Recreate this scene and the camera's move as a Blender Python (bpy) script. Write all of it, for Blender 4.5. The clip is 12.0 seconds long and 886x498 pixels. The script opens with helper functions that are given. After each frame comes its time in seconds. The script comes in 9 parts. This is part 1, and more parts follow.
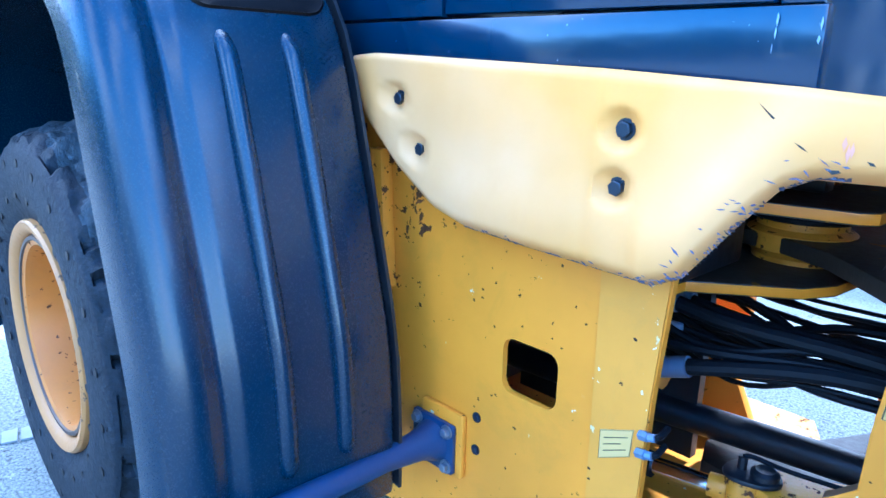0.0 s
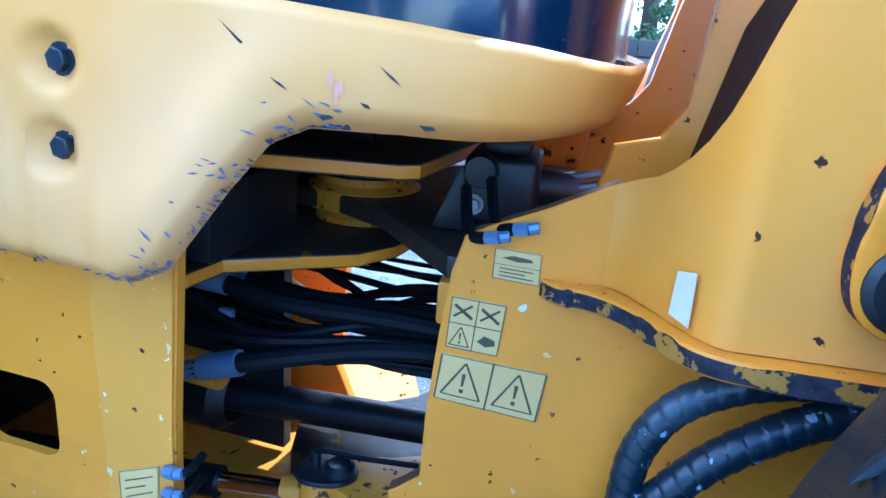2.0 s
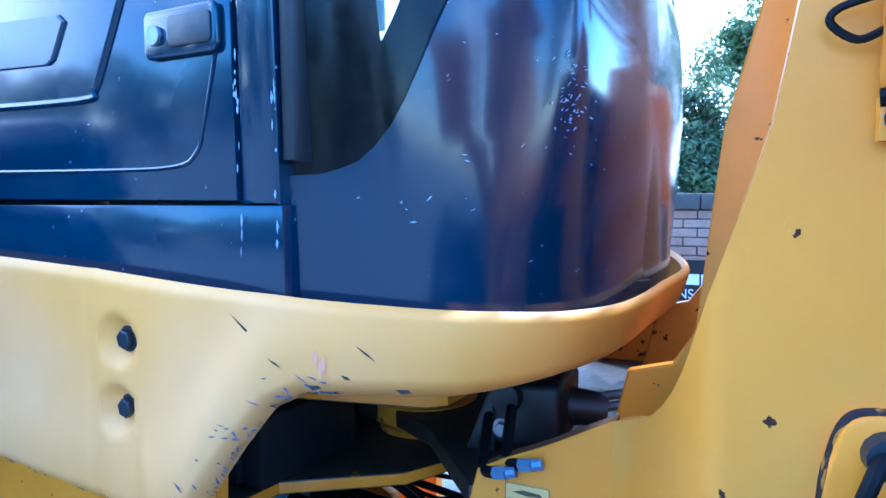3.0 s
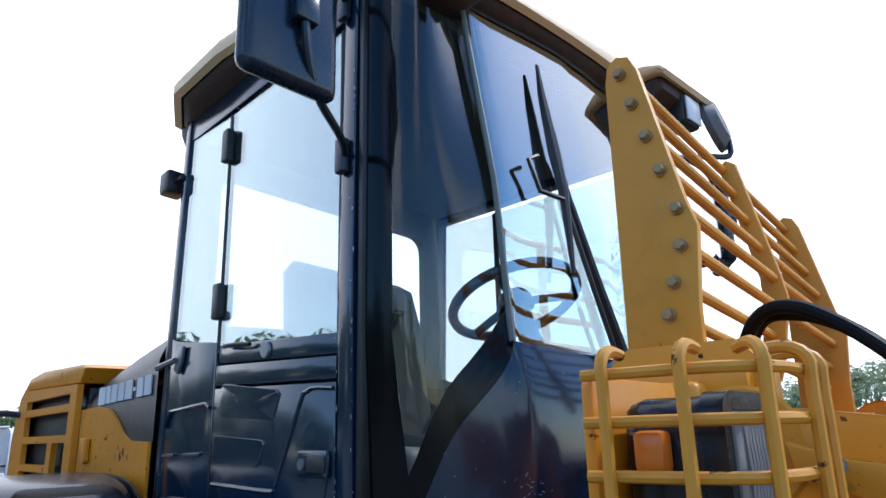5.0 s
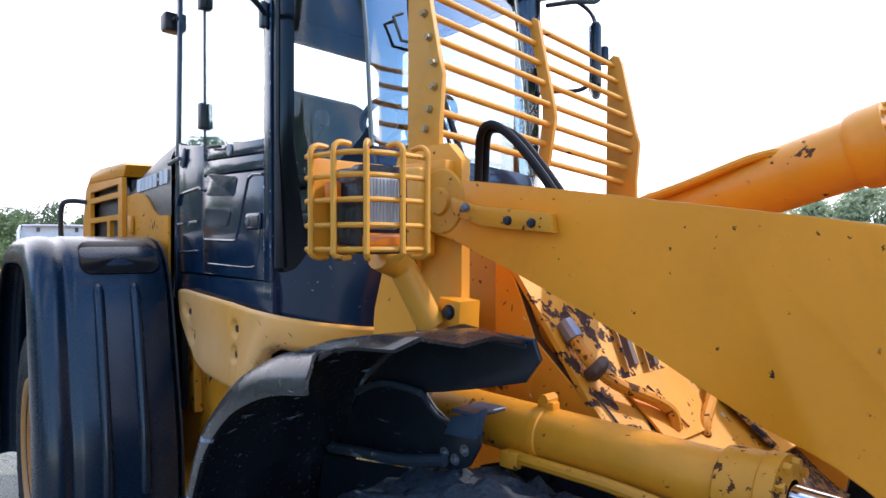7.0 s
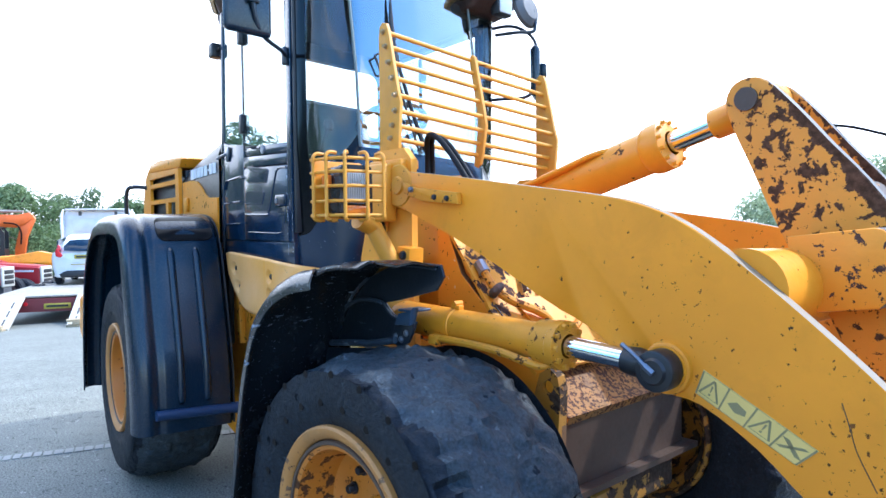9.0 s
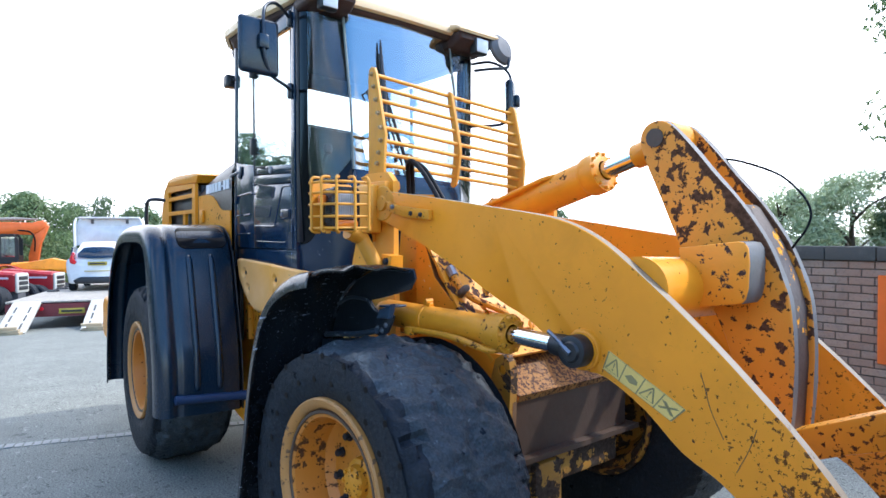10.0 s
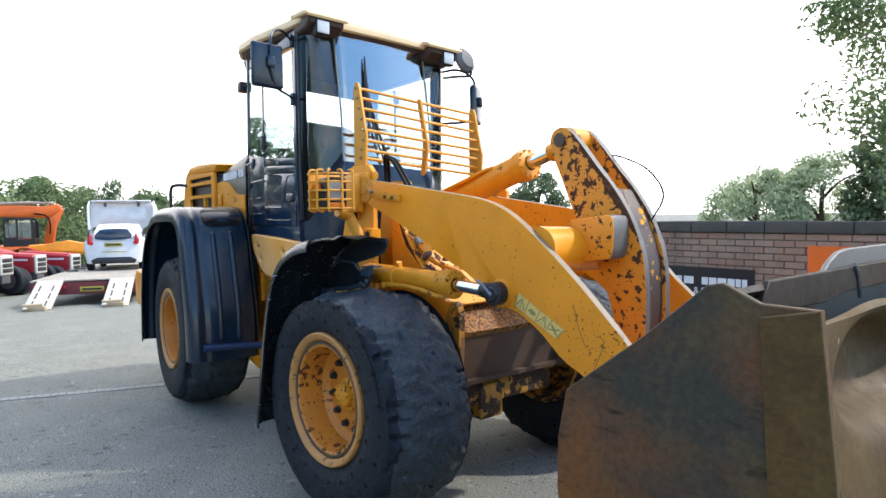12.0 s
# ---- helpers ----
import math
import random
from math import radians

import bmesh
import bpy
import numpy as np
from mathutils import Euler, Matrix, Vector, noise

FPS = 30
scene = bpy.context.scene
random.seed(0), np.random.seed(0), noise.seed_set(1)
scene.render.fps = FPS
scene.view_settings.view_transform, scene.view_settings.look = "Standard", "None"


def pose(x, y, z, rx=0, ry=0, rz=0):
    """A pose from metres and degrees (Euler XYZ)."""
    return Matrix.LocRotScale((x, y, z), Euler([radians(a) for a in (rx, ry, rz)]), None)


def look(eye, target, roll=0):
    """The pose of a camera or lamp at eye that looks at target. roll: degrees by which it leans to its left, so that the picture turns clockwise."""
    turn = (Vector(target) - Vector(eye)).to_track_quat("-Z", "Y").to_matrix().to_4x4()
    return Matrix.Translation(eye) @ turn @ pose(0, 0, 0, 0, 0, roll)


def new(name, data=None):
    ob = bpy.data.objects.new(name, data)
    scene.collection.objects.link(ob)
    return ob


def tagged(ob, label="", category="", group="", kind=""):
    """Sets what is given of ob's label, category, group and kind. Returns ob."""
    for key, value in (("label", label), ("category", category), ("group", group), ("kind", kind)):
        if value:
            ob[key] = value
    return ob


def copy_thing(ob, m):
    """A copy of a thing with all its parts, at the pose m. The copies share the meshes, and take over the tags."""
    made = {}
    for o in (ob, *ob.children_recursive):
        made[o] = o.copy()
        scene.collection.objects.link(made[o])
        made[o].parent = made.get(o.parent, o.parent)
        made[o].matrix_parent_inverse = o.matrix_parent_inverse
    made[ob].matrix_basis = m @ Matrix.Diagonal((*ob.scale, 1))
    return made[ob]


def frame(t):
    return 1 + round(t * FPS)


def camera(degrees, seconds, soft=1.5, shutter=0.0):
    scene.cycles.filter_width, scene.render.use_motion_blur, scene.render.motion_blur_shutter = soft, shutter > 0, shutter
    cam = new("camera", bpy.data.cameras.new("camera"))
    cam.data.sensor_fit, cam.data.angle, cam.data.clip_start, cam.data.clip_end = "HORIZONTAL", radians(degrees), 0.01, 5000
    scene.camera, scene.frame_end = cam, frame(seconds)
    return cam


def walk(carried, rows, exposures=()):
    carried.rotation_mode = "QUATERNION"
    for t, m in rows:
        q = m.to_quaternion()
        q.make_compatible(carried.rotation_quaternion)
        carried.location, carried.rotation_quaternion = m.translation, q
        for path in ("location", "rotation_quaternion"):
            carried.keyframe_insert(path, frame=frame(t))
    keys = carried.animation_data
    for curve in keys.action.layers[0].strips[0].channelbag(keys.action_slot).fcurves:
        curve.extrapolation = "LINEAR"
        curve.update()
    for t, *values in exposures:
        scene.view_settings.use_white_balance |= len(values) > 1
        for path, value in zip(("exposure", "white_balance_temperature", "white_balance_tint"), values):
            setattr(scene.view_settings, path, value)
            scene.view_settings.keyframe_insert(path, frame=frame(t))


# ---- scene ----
cam = camera(65.9, 12.0)
EXPOSURES = [
    (0.0, 2.50, 4350, 10), (0.5, 2.15, 4450, 9), (1.0, 2.12, 4750, 10), (1.5, 2.16, 4350, 10), (2.2, 1.98, 4250, 10), (2.8, 1.80, 4200, 10), (3.2, 1.97, 3950, 9), (3.7, 2.2, 3850, 8),
    (4.5, 0.95, 5200, 10), (5.3, -0.38, 5900, 14), (6.2, -0.66, 6200, 18), (6.5, -0.15, 6200, 20), (7.2, 0.78, 6100, 16), (8.8, 1.15, 5450, 10), (9.5, 1.0, 5650, 11), (12.0, 0.74, 6650, 12),
]
PATH = [
    (0, (0.637, -1.533, 1.43), (-0.693, -0.132, 0.912), 1.5),
    (0.5, (0.742, -1.434, 1.4), (-0.439, 0.049, 0.762), -0.4),
    (1, (0.736, -1.312, 1.392), (-0.145, 0.355, 0.726), 1.4),
    (1.5, (0.694, -1.23, 1.398), (-0.004, 0.535, 0.767), 2.0),
    (2, (0.675, -1.188, 1.398), (0.211, 0.662, 0.797), 4.4),
    (2.5, (0.721, -1.181, 1.458), (0.188, 0.7, 1.034), 2.2),
    (3, (0.857, -1.183, 1.528), (-0.041, 0.595, 1.352), -0.7),
    (3.5, (0.983, -1.258, 1.602), (-0.057, 0.448, 1.679), -3.1),
    (3.7, (1.043, -1.293, 1.578), (-0.038, 0.356, 1.919), -1.4),
    (5.3, (1.599, -1.449, 1.78), (0.177, -0.139, 2.292), -1.2),
    (5.5, (1.677, -1.449, 1.754), (0.222, -0.153, 2.205), -1.3),
    (6, (1.869, -1.503, 1.712), (0.405, -0.161, 1.949), 1.0),
    (6.5, (2.09, -1.509, 1.667), (0.643, -0.129, 1.738), 0.4),
    (7, (2.362, -1.562, 1.631), (0.823, -0.285, 1.619), 0.0),
    (7.2, (2.454, -1.612, 1.632), (0.909, -0.343, 1.639), -0.7),
    (8.8, (3.152, -1.899, 1.593), (1.547, -0.709, 1.503), -0.5),
    (9, (3.243, -1.952, 1.586), (1.655, -0.738, 1.515), -0.7),
    (9.5, (3.469, -2.091, 1.597), (1.913, -0.837, 1.522), -0.2),
    (10, (3.727, -2.15, 1.591), (2.127, -0.952, 1.55), -0.3),
    (10.5, (3.953, -2.199, 1.582), (2.32, -1.048, 1.507), -0.9),
    (11, (4.141, -2.351, 1.585), (2.525, -1.175, 1.496), -0.8),
    (11.5, (4.332, -2.44, 1.59), (2.738, -1.237, 1.487), -0.2),
    (12, (4.599, -2.53, 1.576), (2.989, -1.347, 1.477), -0.8),
]
walk(cam, [(t, look(eye, target, roll)) for t, eye, target, roll in PATH], exposures=EXPOSURES)

# ---- light ----
SUN_AZIMUTH, SUN_ELEVATION = radians(62), radians(46)   # azimuth counted from +x towards +y
sun_dir = Vector((math.cos(SUN_AZIMUTH) * math.cos(SUN_ELEVATION), math.sin(SUN_AZIMUTH) * math.cos(SUN_ELEVATION), math.sin(SUN_ELEVATION)))

world = bpy.data.worlds.new("sky")
scene.world = world
world.use_nodes = True
wn, wl = world.node_tree.nodes, world.node_tree.links
wn.clear()
w_out = wn.new("ShaderNodeOutputWorld")
w_bg = wn.new("ShaderNodeBackground")
w_sky = wn.new("ShaderNodeTexSky")
w_sky.sky_type = "NISHITA"
w_sky.sun_disc = False
w_sky.sun_elevation = SUN_ELEVATION
w_sky.sun_rotation = radians(90) - SUN_AZIMUTH
w_sky.air_density, w_sky.dust_density, w_sky.ozone_density = 1.2, 0.4, 3.0
w_geo = wn.new("ShaderNodeTexCoord")
w_noise = wn.new("ShaderNodeTexNoise")
w_noise.inputs["Scale"].default_value = 2.6
w_noise.inputs["Detail"].default_value = 7.0
w_noise.inputs["Roughness"].default_value = 0.55
w_ramp = wn.new("ShaderNodeValToRGB")
w_ramp.color_ramp.elements[0].position, w_ramp.color_ramp.elements[1].position = 0.52, 0.70
w_mix = wn.new("ShaderNodeMix")
w_mix.data_type = "RGBA"
w_mix.inputs[7].default_value = (11.0, 11.1, 11.3, 1)      # sunlit thin cloud
# bright cloud bank on the sun's side of the sky, broken blue on the other
w_dot = wn.new("ShaderNodeVectorMath")
w_dot.operation = "DOT_PRODUCT"
w_dot.inputs[1].default_value = Vector((math.cos(radians(140)) * 0.98, math.sin(radians(140)) * 0.98, 0.20))
w_near = wn.new("ShaderNodeMapRange")
w_near.inputs["From Min"].default_value, w_near.inputs["From Max"].default_value = 0.10, 0.52
w_near.inputs["To Min"].default_value, w_near.inputs["To Max"].default_value = 0.0, 1.0
w_max = wn.new("ShaderNodeMath")
w_max.operation = "MAXIMUM"
wl.new(w_geo.outputs["Generated"], w_noise.inputs["Vector"])
wl.new(w_noise.outputs["Fac"], w_ramp.inputs["Fac"])
wl.new(w_geo.outputs["Generated"], w_dot.inputs[0])
wl.new(w_dot.outputs["Value"], w_near.inputs["Value"])
wl.new(w_near.outputs["Result"], w_max.inputs[0])
wl.new(w_ramp.outputs["Color"], w_max.inputs[1])
wl.new(w_max.outputs["Value"], w_mix.inputs[0])
w_sat = wn.new("ShaderNodeHueSaturation")
w_sat.inputs["Saturation"].default_value = 1.25
w_sat.inputs["Value"].default_value = 1.7
wl.new(w_sky.outputs["Color"], w_sat.inputs["Color"])
wl.new(w_sat.outputs["Color"], w_mix.inputs[6])
wl.new(w_mix.outputs[2], w_bg.inputs["Color"])
w_bg.inputs["Strength"].default_value = 0.15
wl.new(w_bg.outputs["Background"], w_out.inputs["Surface"])

sun_data = bpy.data.lights.new("sun", "SUN")
sun_data.energy, sun_data.angle, sun_data.color = 2.3, radians(1.5), (1.0, 0.95, 0.87)
sun = new("sun", sun_data)
sun.matrix_world = look(sun_dir * 60, (0, 0, 0))


# ---- materials ----
def base_material(name):
    m = bpy.data.materials.new(name)
    m.use_nodes = True
    nodes, links = m.node_tree.nodes, m.node_tree.links
    return m, nodes, links, nodes["Principled BSDF"]


def noise_node(nodes, links, coord, scale, detail=6, rough=0.6, dist=0.0, stretch=None):
    n = nodes.new("ShaderNodeTexNoise")
    n.inputs["Scale"].default_value, n.inputs["Detail"].default_value = scale, detail
    n.inputs["Roughness"].default_value, n.inputs["Distortion"].default_value = rough, dist
    if stretch:
        mp = nodes.new("ShaderNodeMapping")
        mp.inputs["Scale"].default_value = stretch
        links.new(coord, mp.inputs["Vector"])
        coord = mp.outputs["Vector"]
    links.new(coord, n.inputs["Vector"])
    return n.outputs["Fac"]


def ramp_node(nodes, links, fac, lo, hi):
    r = nodes.new("ShaderNodeMapRange")
    r.inputs["From Min"].default_value, r.inputs["From Max"].default_value = lo, hi
    links.new(fac, r.inputs["Value"])
    return r.outputs["Result"]


def mix_node(nodes, links, fac, a, b, blend="MIX"):
    mx = nodes.new("ShaderNodeMix")
    mx.data_type, mx.blend_type = "RGBA", blend
    for socket, value in ((mx.inputs[0], fac), (mx.inputs[6], a), (mx.inputs[7], b)):
        if isinstance(value, (int, float)):
            socket.default_value = value
        elif isinstance(value, tuple):
            socket.default_value = (*value, 1)
        else:
            links.new(value, socket)
    return mx.outputs[2]


def bump_node(nodes, links, height, strength, distance, normal=None):
    b = nodes.new("ShaderNodeBump")
    b.inputs["Strength"].default_value, b.inputs["Distance"].default_value = strength, distance
    links.new(height, b.inputs["Height"])
    if normal:
        links.new(normal, b.inputs["Normal"])
    return b.outputs["Normal"]


def paint(name, col, rough=0.4, chips=0.0, chip_col=(0.062, 0.028, 0.013), chip_scale=9.0, dirt=0.25, dirt_col=(0.20, 0.13, 0.06),
          fade=0.0, fade_col=(0.9, 0.75, 0.5), metal=0.0, relief=0.15, coat=0.0, stretch=None, grain=60.0, coarse=0.0, speckle=0.0, spec=0.5, flecks=(), patchy=0.35, bare=None):
    """Painted or bare metal and plastic: two scales of tone, stains, chips down to rusty steel, fine relief."""
    m, nodes, links, bsdf = base_material(name)
    co = nodes.new("ShaderNodeTexCoord").outputs["Object"]
    broad = noise_node(nodes, links, co, 2.2, 5, 0.55)
    fine = noise_node(nodes, links, co, grain, 4, 0.6)
    dark = tuple(c * 0.78 for c in col)
    c = mix_node(nodes, links, ramp_node(nodes, links, broad, 0.3, 0.7), dark, col)
    if fade:
        c = mix_node(nodes, links, ramp_node(nodes, links, noise_node(nodes, links, co, 1.7, 4, 0.5), 0.42, 0.42 + 0.4 / fade), c, fade_col)
    if dirt:
        spots = ramp_node(nodes, links, noise_node(nodes, links, co, 5.5, 9, 0.72, 0.4), 0.52, 0.52 + 0.22 / dirt)
        c = mix_node(nodes, links, spots, c, dirt_col)
    bare_spots = []
    for size, share, tone in flecks:
        # small sharp knocks in the paint: one in a share of the cells carries one
        warp = nodes.new("ShaderNodeTexNoise")
        warp.inputs["Scale"].default_value, warp.inputs["Detail"].default_value = 1.1 / size, 5
        links.new(co, warp.inputs["Vector"])
        shift = nodes.new("ShaderNodeVectorMath")
        shift.operation = "MULTIPLY_ADD"
        links.new(warp.outputs["Color"], shift.inputs[0])
        shift.inputs[1].default_value = (size * 2.4,) * 3
        links.new(co, shift.inputs[2])
        vor = nodes.new("ShaderNodeTexVoronoi")
        vor.inputs["Scale"].default_value = 0.42 / size
        links.new(shift.outputs[0], vor.inputs["Vector"])
        near = ramp_node(nodes, links, vor.outputs["Distance"], 0.27, 0.21)
        sep = nodes.new("ShaderNodeSeparateColor")
        links.new(vor.outputs["Color"], sep.inputs[0])
        some = ramp_node(nodes, links, sep.outputs[0], 1 - share, 1 - share + 0.01)
        both_in = nodes.new("ShaderNodeMath")
        both_in.operation = "MULTIPLY"
        links.new(near, both_in.inputs[0])
        links.new(some, both_in.inputs[1])
        c = mix_node(nodes, links, both_in.outputs[0], c, tone)
        bare_spots.append(both_in.outputs[0])
    if speckle:
        grit = noise_node(nodes, links, co, grain * 1.4, 3, 0.75)
        c = mix_node(nodes, links, speckle, c, mix_node(nodes, links, ramp_node(nodes, links, grit, 0.38, 0.62), (0.25, 0.25, 0.25), (1.9, 1.9, 1.9)), 'MULTIPLY')
    height = fine
    r_out = ramp_node(nodes, links, fine, 0.2, 0.8)
    mr = nodes.new("ShaderNodeMapRange")
    mr.inputs["To Min"].default_value, mr.inputs["To Max"].default_value = max(0.03, rough - 0.07), min(1, rough + 0.10)
    links.new(r_out, mr.inputs["Value"])
    rough_out = mr.outputs["Result"]
    if chips:
        t = 0.80 - 0.30 * chips
        patches = noise_node(nodes, links, co, 1.6, 3, 0.5)
        cn = noise_node(nodes, links, co, chip_scale, 10, 0.62, 0.25, stretch)
        add = nodes.new("ShaderNodeMath")
        add.operation = "MULTIPLY_ADD"
        links.new(patches, add.inputs[0])
        add.inputs[1].default_value = patchy
        links.new(cn, add.inputs[2])
        total = add.outputs[0]
        t += 0.5 * (patchy - 0.35)
        if bare:
            # a band of rubbed bare steel: direction across it, where it begins and where it is full
            dot = nodes.new("ShaderNodeVectorMath")
            dot.operation = "DOT_PRODUCT"
            links.new(co, dot.inputs[0])
            dot.inputs[1].default_value = bare[0]
            more = nodes.new("ShaderNodeMath")
            more.operation = "MULTIPLY_ADD"
            links.new(ramp_node(nodes, links, dot.outputs["Value"], bare[1], bare[2]), more.inputs[0])
            more.inputs[1].default_value = bare[3]
            links.new(total, more.inputs[2])
            total = more.outputs[0]
        mask = ramp_node(nodes, links, total, t + 0.135, t + 0.15)
        tone = mix_node(nodes, links, ramp_node(nodes, links, fine, 0.35, 0.7), chip_col, tuple(x * 2.3 for x in chip_col))
        c = mix_node(nodes, links, mask, c, tone)
        rough_out = mix_node(nodes, links, mask, rough_out, (0.8, 0.8, 0.8))
        bare_spots.append(mask)
        sub = nodes.new("ShaderNodeMath")
        sub.operation = "MULTIPLY_ADD"
        links.new(mask, sub.inputs[0])
        sub.inputs[1].default_value = -1.2
        links.new(fine, sub.inputs[2])
        height = sub.outputs[0]
    links.new(c, bsdf.inputs["Base Color"])
    links.new(rough_out, bsdf.inputs["Roughness"])
    under = bump_node(nodes, links, noise_node(nodes, links, co, 13.0, 9, 0.68, 0.8), coarse, 0.06) if coarse else None
    links.new(bump_node(nodes, links, height, relief, 0.004, under), bsdf.inputs["Normal"])
    bsdf.inputs["Metallic"].default_value = metal
    bsdf.inputs["Specular IOR Level"].default_value = spec
    # rusty spots have lost the gloss of the paint
    gloss = None
    for spot in bare_spots:
        dull = nodes.new("ShaderNodeMath")
        dull.operation = "MULTIPLY_ADD"
        links.new(spot, dull.inputs[0])
        dull.inputs[1].default_value = -0.85 * spec
        dull.use_clamp = True
        dull.inputs[2].default_value = spec
        if gloss:
            links.new(gloss, dull.inputs[2])
        gloss = dull.outputs[0]
    if gloss and not metal:
        links.new(gloss, bsdf.inputs["Specular IOR Level"])
    bsdf.inputs["Coat Weight"].default_value = coat
    bsdf.inputs["Coat Roughness"].default_value = 0.08
    return m


YELLOW = (0.86, 0.318, 0.013)
KNOCKS = ((0.010, 0.03, (0.05, 0.03, 0.02)), (0.006, 0.04, (0.07, 0.035, 0.015)))
M_yellow = paint("yellow_paint", YELLOW, 0.38, chips=0.30, chip_scale=16, dirt=0.30, dirt_col=(0.46, 0.17, 0.012), coat=0.08, relief=0.08, spec=0.35, flecks=KNOCKS)
M_frame = paint("frame_yellow_paint", (0.86, 0.325, 0.017), 0.42, chips=0.36, patchy=0.7, chip_scale=24, dirt=0.4, dirt_col=(0.50, 0.24, 0.025), relief=0.1, spec=0.35, flecks=((0.010, 0.022, (0.05, 0.03, 0.02)), (0.005, 0.05, (0.08, 0.04, 0.015)), (0.008, 0.016, (0.76, 0.66, 0.44))))
M_worn = paint("worn_yellow_paint", (0.72, 0.29, 0.015), 0.45, chips=0.60, chip_scale=42, dirt=0.5, dirt_col=(0.40, 0.15, 0.015), relief=0.25, spec=0.35, flecks=((0.012, 0.05, (0.05, 0.03, 0.02)),))
M_cover = paint("sun_bleached_yellow_plastic", (0.84, 0.385, 0.070), 0.46, chips=0.0, dirt=0.25, dirt_col=(0.70, 0.32, 0.08), fade=0.80, fade_col=(0.85, 0.53, 0.29), relief=0.06, spec=0.35)


def keep_tip_orange(m):
    """The cover's front end, under the nose, is less bleached by the sun."""
    nodes, links = m.node_tree.nodes, m.node_tree.links
    bsdf = nodes["Principled BSDF"]
    src = bsdf.inputs["Base Color"].links[0].from_socket
    sep = nodes.new("ShaderNodeSeparateXYZ")
    co = nodes.new("ShaderNodeTexCoord").outputs["Object"]
    links.new(co, sep.inputs[0])
    wob = nodes.new("ShaderNodeMath")
    wob.operation = "MULTIPLY_ADD"
    wob.inputs[1].default_value = 0.22
    links.new(noise_node(nodes, links, co, 6.0, 4, 0.5), wob.inputs[0])
    links.new(sep.outputs["X"], wob.inputs[2])
    fac = nodes.new("ShaderNodeMapRange")
    fac.inputs["From Min"].default_value, fac.inputs["From Max"].default_value = 0.44, 0.80
    links.new(wob.outputs[0], fac.inputs["Value"])
    links.new(mix_node(nodes, links, fac.outputs[0], src, (0.88, 0.35, 0.025)), bsdf.inputs["Base Color"])


keep_tip_orange(M_cover)
M_rim = paint("rim_yellow_paint", (0.58, 0.198, 0.017), 0.45, chips=0.60, chip_scale=24, patchy=0.6, dirt=0.6, dirt_col=(0.34, 0.13, 0.03), relief=0.2, flecks=((0.008, 0.10, (0.10, 0.05, 0.03)),))
M_flange = paint("worn_rim_flange_paint", (0.50, 0.225, 0.055), 0.5, chips=0.45, chip_scale=30, chip_col=(0.10, 0.06, 0.035), dirt=0.7, dirt_col=(0.30, 0.16, 0.06), relief=0.2)
M_cab = paint("dark_blue_cab_paint", (0.005, 0.021, 0.049), 0.15, chips=0.06, chip_col=(0.25, 0.28, 0.34), chip_scale=34, dirt=0.2, dirt_col=(0.010, 0.036, 0.08), coat=0.30, spec=0.5, relief=0.02, flecks=((0.003, 0.010, (0.30, 0.36, 0.46)),))
M_fender = paint("navy_black_plastic", (0.0045, 0.018, 0.036), 0.24, dirt=0.0, relief=0.015, grain=300, coat=0.10, spec=0.45)
M_hood = paint("black_hood_paint", (0.006, 0.009, 0.012), 0.36, dirt=0.2, dirt_col=(0.012, 0.016, 0.02), relief=0.02)
M_scuffed = paint("scuffed_black_plastic", (0.009, 0.013, 0.018), 0.22, chips=0.36, chip_col=(0.13, 0.15, 0.18), chip_scale=16, dirt=0.5, dirt_col=(0.06, 0.065, 0.075), relief=0.25, stretch=(0.5, 0.5, 2.0))
M_cheek = paint("dull_black_liner", (0.011, 0.017, 0.026), 0.34, chips=0.34, chip_col=(0.11, 0.13, 0.15), chip_scale=20, dirt=0.6, dirt_col=(0.030, 0.040, 0.054), relief=0.25, stretch=(0.5, 0.5, 2.2))
M_ledge = paint("scuffed_ledge_plastic", (0.035, 0.050, 0.070), 0.42, chips=0.45, chip_col=(0.15, 0.17, 0.19), chip_scale=24, dirt=0.5, dirt_col=(0.06, 0.075, 0.09), relief=0.25)
M_bracket = paint("blue_black_bracket_paint", (0.030, 0.062, 0.11), 0.40, chips=0.3, chip_col=(0.20, 0.16, 0.12), chip_scale=30, dirt=0.4, dirt_col=(0.06, 0.08, 0.10))
M_black = paint("black_steel", (0.012, 0.013, 0.016), 0.42, dirt=0.3, dirt_col=(0.05, 0.045, 0.04), relief=0.12)
M_blue = paint("blue_black_tube_paint", (0.020, 0.045, 0.11), 0.38, chips=0.18, chip_col=(0.20, 0.11, 0.07), chip_scale=14, dirt=0.3, dirt_col=(0.04, 0.06, 0.10))
M_hose = paint("black_hose_rubber", (0.005, 0.006, 0.008), 0.55, dirt=0.2, dirt_col=(0.010, 0.010, 0.012), relief=0.2, spec=0.18)
M_wrap = paint("dusty_spiral_wrap", (0.008, 0.017, 0.028), 0.34, chips=0.52, chip_col=(0.16, 0.20, 0.24), chip_scale=30, dirt=0.7, dirt_col=(0.075, 0.105, 0.13), relief=0.25)
# abraded tread, lightened further for the sky light that falls on it
M_tread_skylit = paint("skylit_abraded_rubber", (0.032, 0.044, 0.054), 0.60, dirt=0.8, dirt_col=(0.062, 0.078, 0.090), relief=0.9, grain=70, coarse=0.55, speckle=0.5, flecks=((0.012, 0.12, (0.11, 0.13, 0.14)), (0.02, 0.14, (0.010, 0.014, 0.020))))
